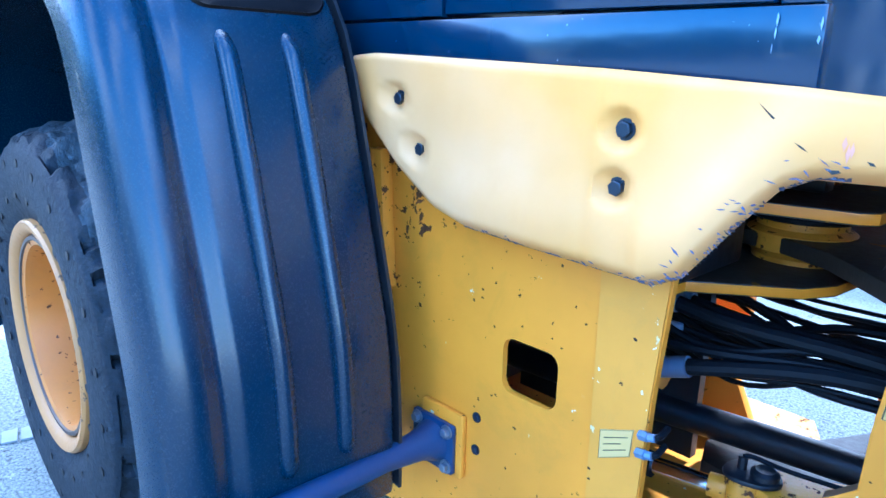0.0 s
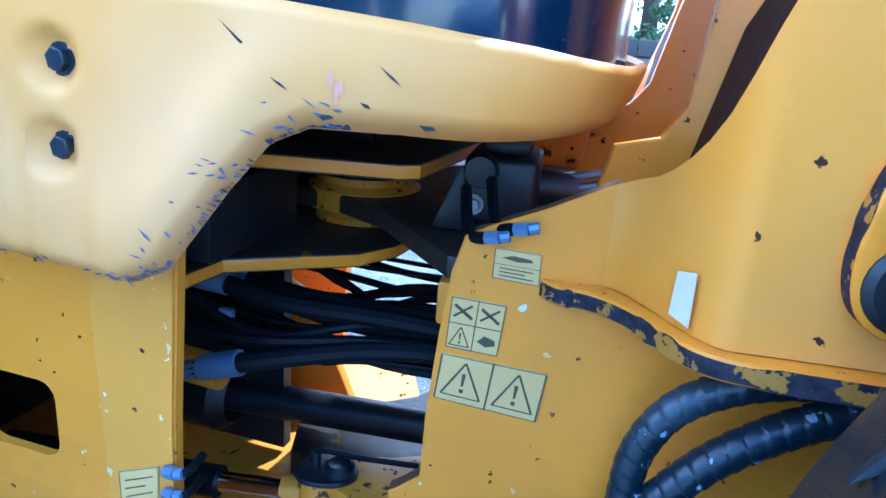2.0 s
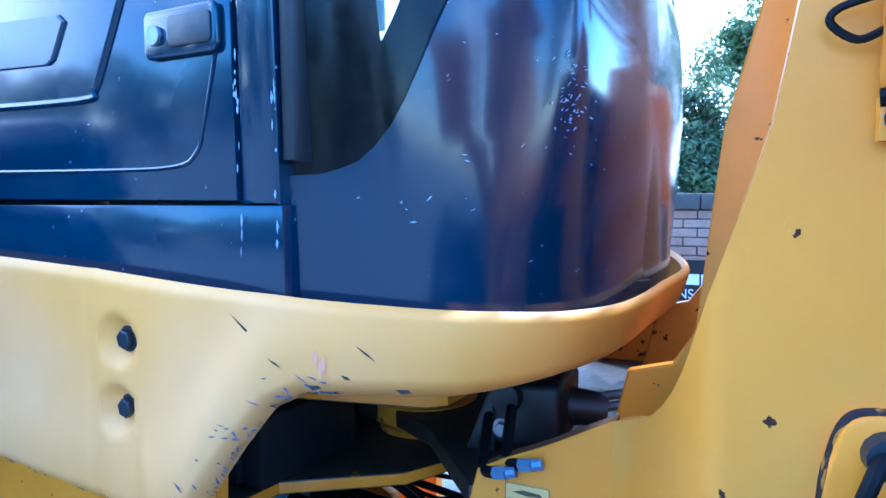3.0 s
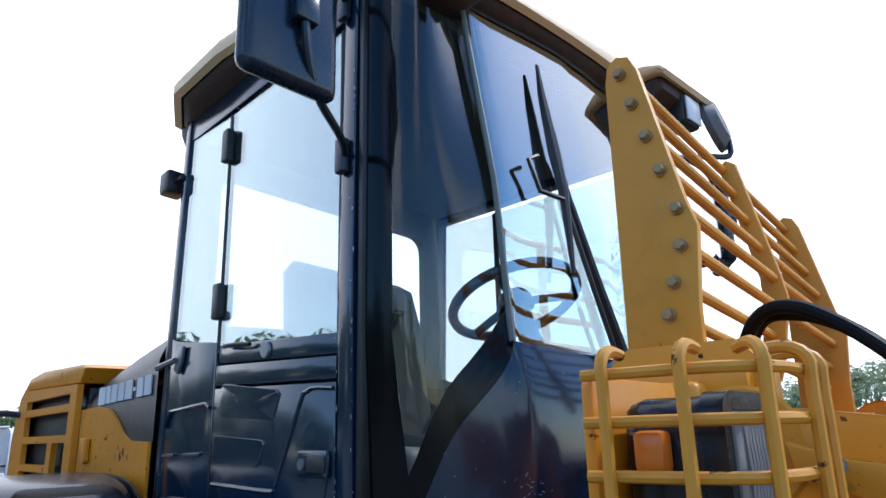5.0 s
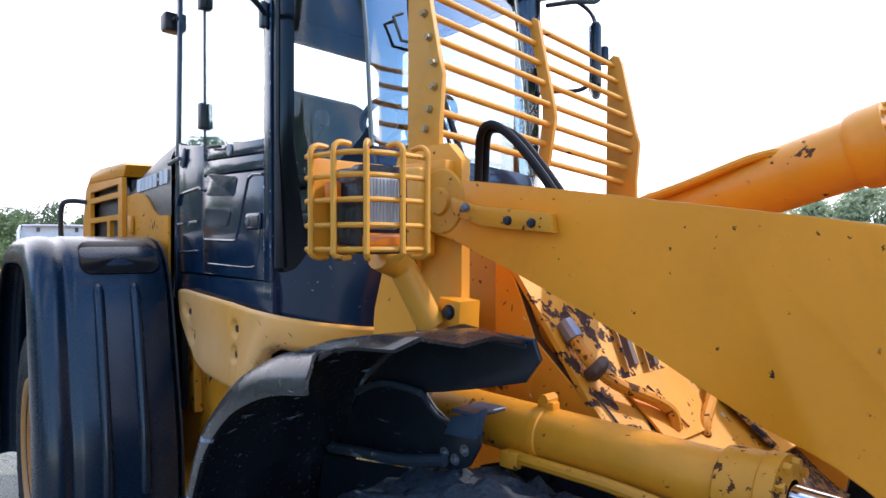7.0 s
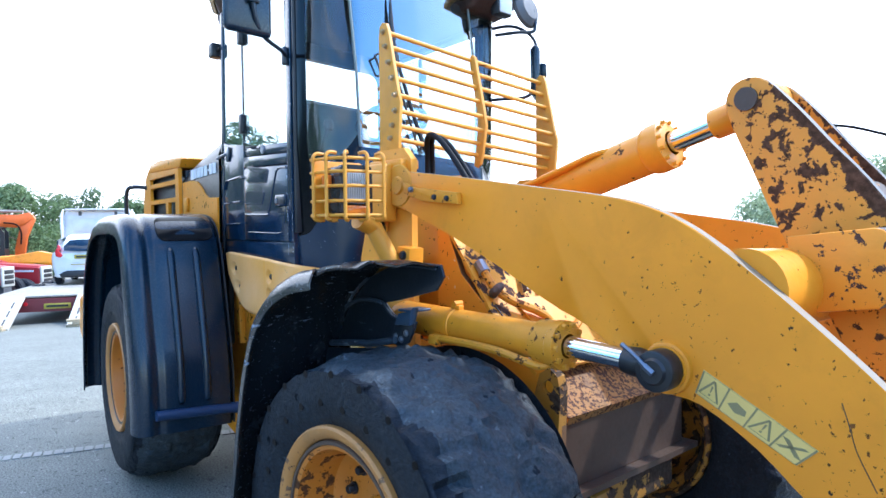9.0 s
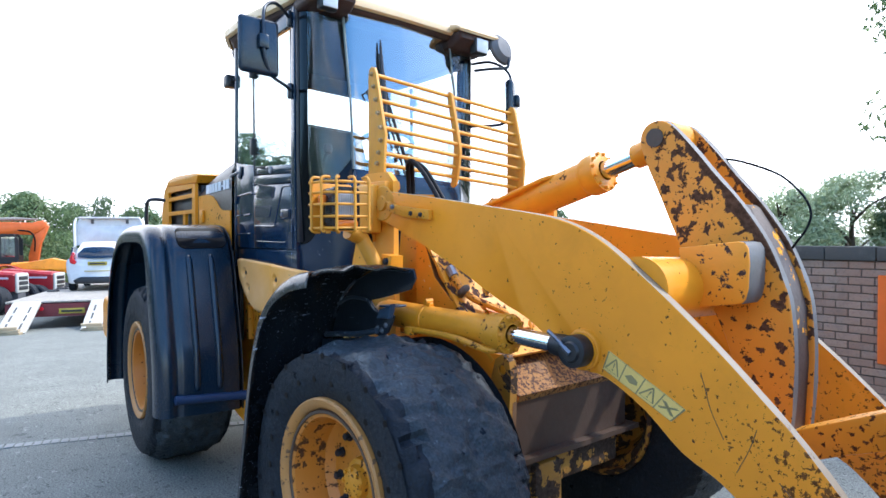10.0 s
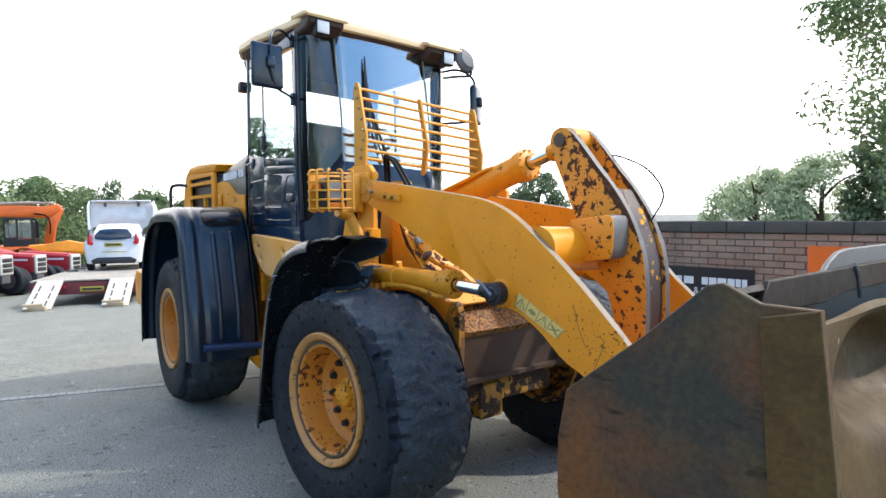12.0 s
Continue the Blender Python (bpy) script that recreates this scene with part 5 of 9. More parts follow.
def build_doors():
    for far in (False, True):
        f = (lambda b: mirrored(b)) if far else (lambda b: b)
        bm = bmesh.new()
        slab(bm, [(-0.255, 1.520), (0.336, 1.516), (0.336, 1.872), (-0.255, 1.895)], "y", CAB_R - 0.002, CAB_R + 0.03, 0.006)
        door = part("cab_door", f(bm), M_cab, loader, "closed dark blue cab door with pressed panels", MC)
        for q, dy in (([(-0.255, 1.900), (0.336, 1.877), (0.336, 1.925), (-0.255, 1.955)], -0.002), ([(-0.255, 1.960), (0.336, 1.930), (0.336, 1.975), (-0.255, 2.010)], 0.004)):
            bm = bmesh.new()
            slab(bm, q, "y", CAB_R + dy, CAB_R + 0.03, 0.004)
            part("waist_rail", f(bm), M_cab, door, "dark blue waist rail", MC)
        # two shallow raised panels and a pressed line on the door skin
        y = CAB_R - 0.003
        for q in ([(-0.212, 1.826), (-0.205, 1.895), (-0.195, 1.902), (0.095, 1.870), (0.110, 1.860), (0.085, 1.808), (0.070, 1.802), (-0.200, 1.818)], [(-0.234, 1.712), (-0.230, 1.762), (-0.218, 1.772), (0.035, 1.758), (0.047, 1.748), (0.018, 1.702), (0.005, 1.696), (-0.222, 1.704)]):
            bm = bmesh.new()
            loop = [Vector((a, 0, b)) for a, b in q]
            mid = sum(loop, Vector()) / len(loop)
            rows = []
            for k, lift in ((1.0, 0.0), (0.985, -0.0030), (0.955, -0.0045), (0.001, -0.0045)):
                rows.append([Vector((mid.x + (p.x - mid.x) * k, CAB_R - 0.0015 + lift, mid.z + (p.z - mid.z) * k)) for p in loop])
            grid_sheet(bm, rows, 0.0, True)
            part("raised_panel", f(bm), M_cab, door, "shallow raised door panel", MC, 20)
        lines = [
            ([(0.329, 1.858), (0.255, 1.863), (0.222, 1.856), (0.200, 1.838), (0.113, 1.682), (0.095, 1.656), (0.065, 1.646), (-0.235, 1.652)], 0.0055),
            ([(-0.20, 1.560), (0.083, 1.556), (0.235, 1.557), (0.275, 1.572), (0.290, 1.605), (0.318, 1.70)], 0.0028),
        ]
        for pts, r in lines:
            bm = bmesh.new()
            tube(bm, spline([(a, y + 0.001, b) for a, b in pts], 4), r, 8)
            part("pressed_line", f(bm), M_cab, door, "raised pressing", MC)
        bm = bmesh.new()
        slab(bm, round_rect(0.205, 0.325, 1.680, 1.735, 0.010), "y", CAB_R - 0.012, CAB_R - 0.003, 0.004)
        latch = part("door_latch", f(bm), M_cab, door, "flush door latch with keyhole", MC)
        bm = bmesh.new()
        slab(bm, round_rect(0.250, 0.318, 1.690, 1.725, 0.006), "y", CAB_R - 0.0145, CAB_R - 0.0125, 0.001)
        part("latch_paddle", f(bm), M_black, door, "", MC)
        bm = bmesh.new()
        lathe(bm, [(0, 0.004), (0.011, 0.004), (0.012, 0.0)], (0.226, CAB_R - 0.0125, 1.706), (0, -1, 0), 16)
        part("lock", f(bm), M_bolt, door, "zinc lock barrel", MC)
        # frame, hinges and pane of the upper door
        for a, b in (((-0.262, 1.99), (-0.262, 2.70)), ((0.335, 1.97), (0.335, 2.69))):
            bm = bmesh.new()
            tube(bm, [(a[0], CAB_R + 0.012, a[1]), (b[0], CAB_R + 0.012, b[1])], 0.011, 8)
            part("door_frame", f(bm), M_black, door, "black door frame", MC)
        bm = bmesh.new()
        slab(bm, [(-0.255, 2.008), (0.336, 1.973), (0.345, 2.69), (-0.255, 2.70)], "y", CAB_R + 0.006, CAB_R + 0.012)
        pane = part("door_window", f(bm), M_doorglass, door, "clear door window", MC)
        pane.visible_shadow = False
        for z in (2.135, 2.60):
            bm = bmesh.new()
            box(bm, -0.275, -0.235, CAB_R - 0.018, CAB_R + 0.005, z - 0.055, z + 0.045, 0.005)
            part("door_hinge", f(bm), M_black, door, "black hinge", MC)
        # sliding-window catch and badge on the door waist
        bm = bmesh.new()
        tube(bm, spline([(-0.20, CAB_R - 0.006, 2.000), (-0.12, CAB_R - 0.02, 1.993), (-0.05, CAB_R - 0.006, 1.990)], 4), 0.006, 6)
        part("catch", f(bm), M_black, door, "", MC)
        bm = bmesh.new()
        lathe(bm, [(0, 0.006), (0.020, 0.006), (0.022, 0.0)], (0.02, CAB_R + 0.003, 1.970), (0, -1, 0), 18)
        part("round_plug", f(bm), M_bolt, door, "", MC)
        # pressed lines on the panel behind the door, and its handle knob
        for pts in ([(-0.585, 1.80), (-0.55, 1.845), (-0.30, 1.858), (-0.275, 1.845)], [(-0.585, 1.720), (-0.50, 1.722)], [(-0.43, 1.722), (-0.32, 1.724)], [(-0.585, 1.60), (-0.32, 1.605)]):
            bm = bmesh.new()
            tube(bm, [(a, y, b) for a, b in pts], 0.0055, 6)
            part("pressed_line", f(bm), M_cab, door, "raised pressing", MC)
        bm = bmesh.new()
        slab(bm, [(-0.53, 1.965), (-0.50, 1.95), (-0.475, 1.985), (-0.468, 2.03), (-0.50, 2.03)], "y", CAB_R - 0.014, CAB_R - 0.002, 0.004)
        tube(bm, [(-0.50, CAB_R - 0.02, 1.99), (-0.56, CAB_R - 0.03, 1.98), (-0.62, CAB_R - 0.03, 1.975)], 0.009, 6)
        part("door_handle", f(bm), M_bolt, door, "worn silver door handle", MC)


build_doors()


def build_roof():
    bm = bmesh.new()
    outline = [(-0.70, -0.60), (0.36, -0.615), (0.535, -0.56), (0.572, -0.40), (0.588, CAB_MID), (0.572, 0.36), (0.535, 0.52), (0.36, 0.575), (-0.70, 0.56)]
    c = Vector((-0.05, CAB_MID))
    rows = []
    for k, z in ((0.97, 2.814), (1.0, 2.822), (1.0, 2.852), (0.985, 2.874), (0.94, 2.890), (0.6, 2.906), (0.02, 2.914)):
        pts = spline([(c.x + (x - c.x) * k, c.y + (y - c.y) * k, z) for x, y in outline], 4, True)
        rows.append(pts)
    grid_sheet(bm, rows, 0.0, True)
    roof = part("cab_roof", bm, M_roof, loader, "cream cab roof with rounded edge", MC, 50)
    bm = bmesh.new()
    rows = []
    for k, z in ((0.925, 2.794), (0.945, 2.802), (0.960, 2.815)):
        rows.append(spline([(c.x + (x - c.x) * k, c.y + (y - c.y) * k, z) for x, y in outline], 4, True))
    vs = grid_sheet(bm, rows, 0.0, True)
    bm.faces.new([v for v in bm.verts if abs(v.co.z - 2.794) < 1e-4])
    part("roof_lining", bm, M_roofdark, roof, "dark brown lining under the roof", MC, 50)
    # brow pieces with work lamps at both front corners
    for y, s, up in ((-0.47, -1, 0.045), (0.43, 1, 0.032)):
        bm = bmesh.new()
        slab(bm, [(0.43, 2.715 + up), (0.585, 2.722 + up), (0.640, 2.760 + up), (0.645, 2.80 + up), (0.42, 2.82 + up), (0.38, 2.745 + up)], "y", y - 0.125, y + 0.125, 0.022, 3)
        brow = part("roof_brow", bm, M_roofdark, roof, "dark brown roof brow", MC)
        bm = bmesh.new()
        slab(bm, [(0.40, 2.815 + up), (0.635, 2.798 + up), (0.662, 2.786 + up), (0.670, 2.800 + up), (0.655, 2.818 + up), (0.60, 2.838 + up), (0.36, 2.850 + up)], "y", y - 0.145, y + 0.145, 0.012, 3)
        part("brow_cap", bm, M_roof, roof, "cream brow cap", MC)
        bm = bmesh.new()
        box(bm, 0.585, 0.650, y - 0.05 + s * 0.03, y + 0.05 + s * 0.03, 2.69 + up, 2.785 + up, 0.015)
        part("work_lamp", bm, M_black, roof, "black work lamp", MC)
        bm = bmesh.new()
        box(bm, 0.650, 0.657, y - 0.040 + s * 0.03, y + 0.040 + s * 0.03, 2.698 + up, 2.775 + up, 0.003)
        part("lamp_lens", bm, M_lens, roof, "frosted lamp lens", MC)
    # rear roof overhang
    bm = bmesh.new()
    slab(bm, [(-0.63, 2.72), (-0.60, 2.72), (-0.60, 2.80), (-0.68, 2.812), (-0.68, 2.785)], "y", -0.585, 0.545, 0.01)
    part("rear_overhang", bm, M_roofdark, roof, "", MC)
    bm = bmesh.new()
    box(bm, -0.72, -0.64, -0.63, -0.56, 2.56, 2.64, 0.012)
    tube(bm, [(-0.64, -0.60, 2.60), (-0.585, -0.60, 2.60)], 0.008, 6)
    part("rear_lamp", bm, M_black, roof, "", MC)


build_roof()


def build_cab_inside():
    bm = bmesh.new()
    slab(bm, [(-0.62, -0.55), (0.40, -0.55), (0.60, -0.36), (0.66, CAB_MID), (0.60, 0.32), (0.40, 0.51), (-0.62, 0.51)], "z", 1.38, 1.42)
    part("cab_floor", bm, M_black, loader, "", MC)
    bm = bmesh.new()
    slab(bm, [(-0.64, 1.40), (-0.60, 1.40), (-0.60, 2.02), (-0.64, 2.05)], "y", CAB_R + 0.03, CAB_L - 0.03)
    part("rear_wall", bm, M_liner, loader, "dark green rear cab wall", MC)
    bm = bmesh.new()
    holed(bm, [(CAB_R + 0.05, 2.02), (CAB_L - 0.05, 2.02), (CAB_L - 0.05, 2.79), (CAB_R + 0.05, 2.79)], [round_rect(CAB_R + 0.12, CAB_L - 0.12, 2.08, 2.64, 0.06)], "x", -0.615, -0.575)
    part("rear_window_frame", bm, M_black, loader, "black rear window frame", MC)
    bm = bmesh.new()
    box(bm, -0.598, -0.592, CAB_R + 0.11, CAB_L - 0.11, 2.07, 2.65)
    pane = part("rear_window", bm, M_glass, loader, "clear rear window", MC)
    pane.visible_shadow = False
    # headliner
    bm = bmesh.new()
    box(bm, -0.58, 0.47, CAB_R + 0.05, CAB_L - 0.05, 2.740, 2.785, 0.01)
    part("headliner", bm, M_liner, loader, "dark green headliner", MC)
    # seat
    bm = bmesh.new()
    box(bm, -0.40, 0.06, -0.26, 0.22, 1.68, 1.80, 0.04, 3)
    seat = part("driver_seat", bm, M_seat, loader, "dark cloth driver seat", MC)
    bm = bmesh.new()
    slab(bm, [(-0.40, 1.76), (-0.28, 1.78), (-0.37, 2.20), (-0.40, 2.34), (-0.46, 2.37), (-0.52, 2.34), (-0.50, 2.10)], "y", -0.27, 0.23, 0.03, 3)
    part("backrest", bm, M_seat, seat, "tall cloth backrest", MC)
    bm = bmesh.new()
    box(bm, -0.30, -0.02, -0.19, 0.15, 1.42, 1.68, 0.03)
    part("seat_base", bm, M_black, seat, "", MC)
    for y in (-0.34, 0.27):
        bm = bmesh.new()
        box(bm, -0.30, 0.10, y - 0.045, y + 0.045, 1.86, 1.92, 0.018, 3)
        part("armrest", bm, M_black, seat, "black armrest", MC)
    bm = bmesh.new()
    box(bm, -0.1, 0.40, -0.46, -0.30, 1.42, 1.75, 0.03, 3)
    part("side_console", bm, M_interior, loader, "pale grey-green side console", MC)
    bm = bmesh.new()
    slab(bm, [(0.36, 1.42), (0.62, 1.42), (0.60, 1.95), (0.50, 2.00), (0.40, 1.92)], "y", -0.19, 0.15, 0.03, 3)
    part("dashboard", bm, M_black, loader, "black dashboard", MC)
    bm = bmesh.new()
    tube(bm, [(0.44, CAB_MID, 1.88), (0.335, CAB_MID, 2.125)], 0.03, 10)
    column = part("steering_column", bm, M_black, loader, "", MC)
    bm = bmesh.new()
    d = Vector((-0.40, 0, 0.917))
    u, v = Vector((0, 1, 0)), Vector((0.917, 0, 0.40))
    c = Vector((0.325, CAB_MID, 2.145))
    tube(bm, [c + 0.175 * (math.cos(a) * u + math.sin(a) * v) for a in [2 * math.pi * i / 36 for i in range(36)]], 0.014, 8, True)
    for a in (0.5, 2.64, 4.71):
        tube(bm, [c, c + 0.175 * (math.cos(a) * u + math.sin(a) * v)], 0.012, 6)
    lathe(bm, [(0, 0.02), (0.04, 0.02), (0.05, 0.0), (0.05, -0.02)], c, d, 16)
    part("steering_wheel", bm, M_black, column, "black steering wheel", MC)
    bm = bmesh.new()
    tube(bm, spline([(0.10, -0.32, 1.74), (0.12, -0.31, 2.0), (0.15, -0.29, 2.10)], 4), 0.012, 8)
    lathe(bm, [(0, 0.03), (0.02, 0.025), (0.028, 0.0), (0.02, -0.025), (0, -0.03)], (0.155, -0.29, 2.12), (0, 0, 1), 12)
    part("joystick", bm, M_black, loader, "black control lever", MC)
    # wiper on the windscreen: pantograph arm and parked blade
    bm = bmesh.new()
    tube(bm, [(0.668, -0.045, 1.965), (0.650, -0.10, 2.13), (0.625, -0.150, 2.32), (0.614, -0.168, 2.42)], [0.012, 0.010, 0.008, 0.008], 8)
    tube(bm, [(0.672, -0.085, 1.965), (0.655, -0.135, 2.13), (0.632, -0.175, 2.30), (0.622, -0.180, 2.36)], 0.006, 6)
    tube(bm, [(0.662, -0.200, 2.12), (0.634, -0.178, 2.32), (0.616, -0.180, 2.43), (0.590, -0.178, 2.58), (0.576, -0.172, 2.675)], [0.005, 0.012, 0.015, 0.010, 0.004], 8)
    tube(bm, [(0.640, -0.180, 2.30), (0.634, -0.262, 2.30), (0.626, -0.285, 2.37), (0.624, -0.250, 2.39)], 0.006, 6)
    part("wiper", bm, M_black, loader, "black windscreen wiper", MC)


build_cab_inside()


def build_mirrors():
    # near-side mirror and its bent tube
    for far in (False, True):
        f = (lambda b: mirrored(b)) if far else (lambda b: b)
        def swung(b):
            # the far mirror is swung in towards the driver
            b = f(b)
            if far:
                bmesh.ops.rotate(b, verts=b.verts, cent=(0.52, 0.81, 2.5), matrix=Matrix.Rotation(math.radians(40), 3, "Z"))
            return b
        bm = bmesh.new()
        tube(bm, spline([(0.365, CAB_R - 0.006, 2.355), (0.43, -0.65, 2.360), (0.515, -0.76, 2.38), (0.548, -0.805, 2.46), (0.550, -0.81, 2.58), (0.53, -0.795, 2.70), (0.46, -0.71, 2.76), (0.365, CAB_R - 0.006, 2.735)], 6), 0.009, 8)
        mirror = part("mirror_arm", f(bm), M_darkbolt, loader, "bent grey mirror tube", MC)
        bm = bmesh.new()
        box(bm, 0.490, 0.535, -0.925, -0.722, 2.368, 2.645, 0.022, 3)
        box(bm, 0.532, 0.565, -0.835, -0.785, 2.49, 2.56, 0.008)
        part("mirror_housing", swung(bm), M_fender, mirror, "black mirror housing seen from behind", MC)
        bm = bmesh.new()
        box(bm, 0.484, 0.489, -0.910, -0.737, 2.385, 2.63, 0.002)
        part("mirror_glass", swung(bm), M_chrome, mirror, "mirror glass", MC)
        for z in (2.355, 2.735):
            bm = bmesh.new()
            box(bm, 0.348, 0.382, CAB_R - 0.024, CAB_R - 0.004, z - 0.04, z + 0.04, 0.005)
            part("mirror_bracket", f(bm), M_darkbolt, mirror, "", MC)
    # round convex mirror over the far corner
    bm = bmesh.new()
    tube(bm, spline([(0.52, 0.50, 2.66), (0.62, 0.56, 2.665), (0.665, 0.63, 2.675), (0.668, 0.645, 2.72), (0.66, 0.635, 2.79)], 5), 0.009, 6)
    arm = part("round_mirror_arm", bm, M_darkbolt, loader, "", MC)
    bm = bmesh.new()
    lathe(bm, [(0, -0.034), (0.060, -0.030), (0.090, -0.005), (0.094, 0.015), (0, 0.016)], (0.64, 0.61, 2.787), (-1, -0.2, -0.25), 28)
    part("round_mirror", bm, M_grey, arm, "round black mirror seen from behind", MC)


build_mirrors()


# -- engine hood --
def build_hood():
    Y = -0.60
    # black upper part next to the cab, falling towards the rear
    bm = bmesh.new()
    rows = []
    for x, z in ((-0.66, 2.13), (-0.95, 2.09), (-1.25, 2.035), (-1.42, 2.005)):
        rows.append([(x, Y, 1.48), (x, Y, 1.7), (x, Y, z - 0.12), (x, Y + 0.03, z - 0.05), (x, Y + 0.11, z), (x, 0, z + 0.015), (x, 0.47, z), (x, 0.55, z - 0.05), (x, 0.56, z - 0.12), (x, 0.56, 1.48)])
    grid_sheet(bm, rows)
    hood = part("engine_hood", bm, M_hood, loader, "dark engine hood with pale model lettering", MR, 50)
    # yellow side panel below a curved edge
    def edge(x):
        return lerp_list([(-1.42, 1.885), (-1.22, 1.89), (-1.08, 1.875), (-0.98, 1.83), (-0.92, 1.79), (-0.84, 1.765), (-0.66, 1.76)], x)
    bm = bmesh.new()
    cols = []
    for i in range(41):
        x = -0.665 - 0.755 * i / 40
        lo = lerp_list([(-1.42, 1.55), (-1.0, 1.55), (-0.9, 1.50), (-0.66, 1.48)], x)
        cols.append([(x, Y - 0.012, lo + (edge(x) - lo) * j / 8) for j in range(9)])
    grid_sheet(bm, cols, 0.010)
    part("hood_side_panel", bm, M_yellow, hood, "yellow hood side panel with curved upper edge", MR)
    bm = bmesh.new()
    slab(bm, round_rect(-1.33, -1.26, 1.69, 1.78, 0.008), "y", Y - 0.032, Y - 0.014, 0.004)
    part("panel_latch", bm, M_yellow, hood, "", MR)
    # rear yellow grille section with dark openings
    bm = bmesh.new()
    holes = [round_rect(-2.28, -1.52, 1.915, 1.955, 0.008, 2), round_rect(-2.28, -1.52, 1.795, 1.885, 0.01, 2), round_rect(-2.28, -1.80, 1.675, 1.765, 0.01, 2), round_rect(-2.28, -1.80, 1.55, 1.645, 0.01, 2), round_rect(-1.73, -1.53, 1.55, 1.765, 0.01, 2)]
    holed(bm, [(-1.43, 1.48), (-1.43, 1.985), (-2.30, 2.010), (-2.44, 1.965), (-2.52, 1.80), (-2.52, 1.48)], holes, "y", Y - 0.035, Y - 0.012)
    part("grille_panel", bm, M_yellow, hood, "yellow rear grille panel with square openings", MR)
    bm = bmesh.new()
    box(bm, -2.48, -1.435, Y + 0.012, 0.55, 1.48, 1.975, 0.01)
    part("grille_mesh", bm, M_black, hood, "dark mesh behind the grille openings", MR)
    bm = bmesh.new()
    slab(bm, [(-1.43, 1.990), (-1.37, 2.045), (-1.42, 2.062), (-2.05, 2.085), (-2.30, 2.070), (-2.46, 1.99), (-2.56, 1.80), (-2.58, 1.3), (-2.53, 1.3), (-2.52, 1.80), (-2.43, 1.965), (-2.30, 2.014)], "y", Y - 0.03, 0.59, 0.010)
    part("hood_cap", bm, M_yellow, hood, "yellow rear hood cap", MR)
    # model lettering in plain bars
    x = -1.24
    for w in (0.075, 0.045, 0.06, 0.06, 0.065, 0.022, 0.055, 0.06):
        h = 0.062 if w > 0.03 else 0.012
        zc = 1.895 + 0.02 * (x + 1.24) if w > 0.03 else 1.925
        bm = bmesh.new()
        box(bm, x, x + w, Y - 0.006, Y - 0.002, zc, zc + h)
        part("model_lettering", bm, M_white, hood, "pale grey lettering", MR)
        x += w + 0.014
    bm = bmesh.new()
    box(bm, -0.76, -0.68, -0.50, -0.36, 2.14, 2.19, 0.012)
    part("hood_lamp", bm, M_black, hood, "", MR)
    # body under the hood, counterweight and handrail
    bm = bmesh.new()
    box(bm, -2.5, -0.66, -0.56, 0.54, 0.9, 1.475, 0.02)
    part("engine_bay", bm, M_black, loader, "dark engine bay below the hood", MR)
    bm = bmesh.new()
    slab(bm, [(-2.30, 0.73), (-2.30, 1.075), (-2.60, 1.085), (-2.68, 1.04), (-2.68, 0.78), (-2.60, 0.73)], "y", -1.10, 1.12, 0.04, 3)
    part("counterweight", bm, M_yellow, loader, "yellow rear counterweight", MR)
    bm = bmesh.new()
    tube(bm, spline([(-2.40, -0.62, 1.90), (-2.46, -0.72, 1.91), (-2.52, -0.76, 1.87), (-2.54, -0.76, 1.66)], 5), 0.016, 8)
    part("handrail", bm, M_black, loader, "black handrail", MR)


build_hood()


# -- front frame --
def bend_y(x):
    """The side plate stands at -0.43 near the joint and steps out to -0.58 at the tower."""
    t = min(1.0, max(0.0, (x - 0.635) / 0.125))
    return -0.43 - 0.15 * t * t * (3 - 2 * t)


TOWER_TOP = [(0.62, 1.235), (0.65, 1.249), (0.684, 1.269), (0.708, 1.305), (0.725, 1.35), (0.745, 1.425), (0.77, 1.50), (0.795, 1.58), (0.82, 1.72), (0.838, 1.82), (0.855, 1.865), (0.88, 1.88), (1.04, 1.88), (1.10, 1.82)]


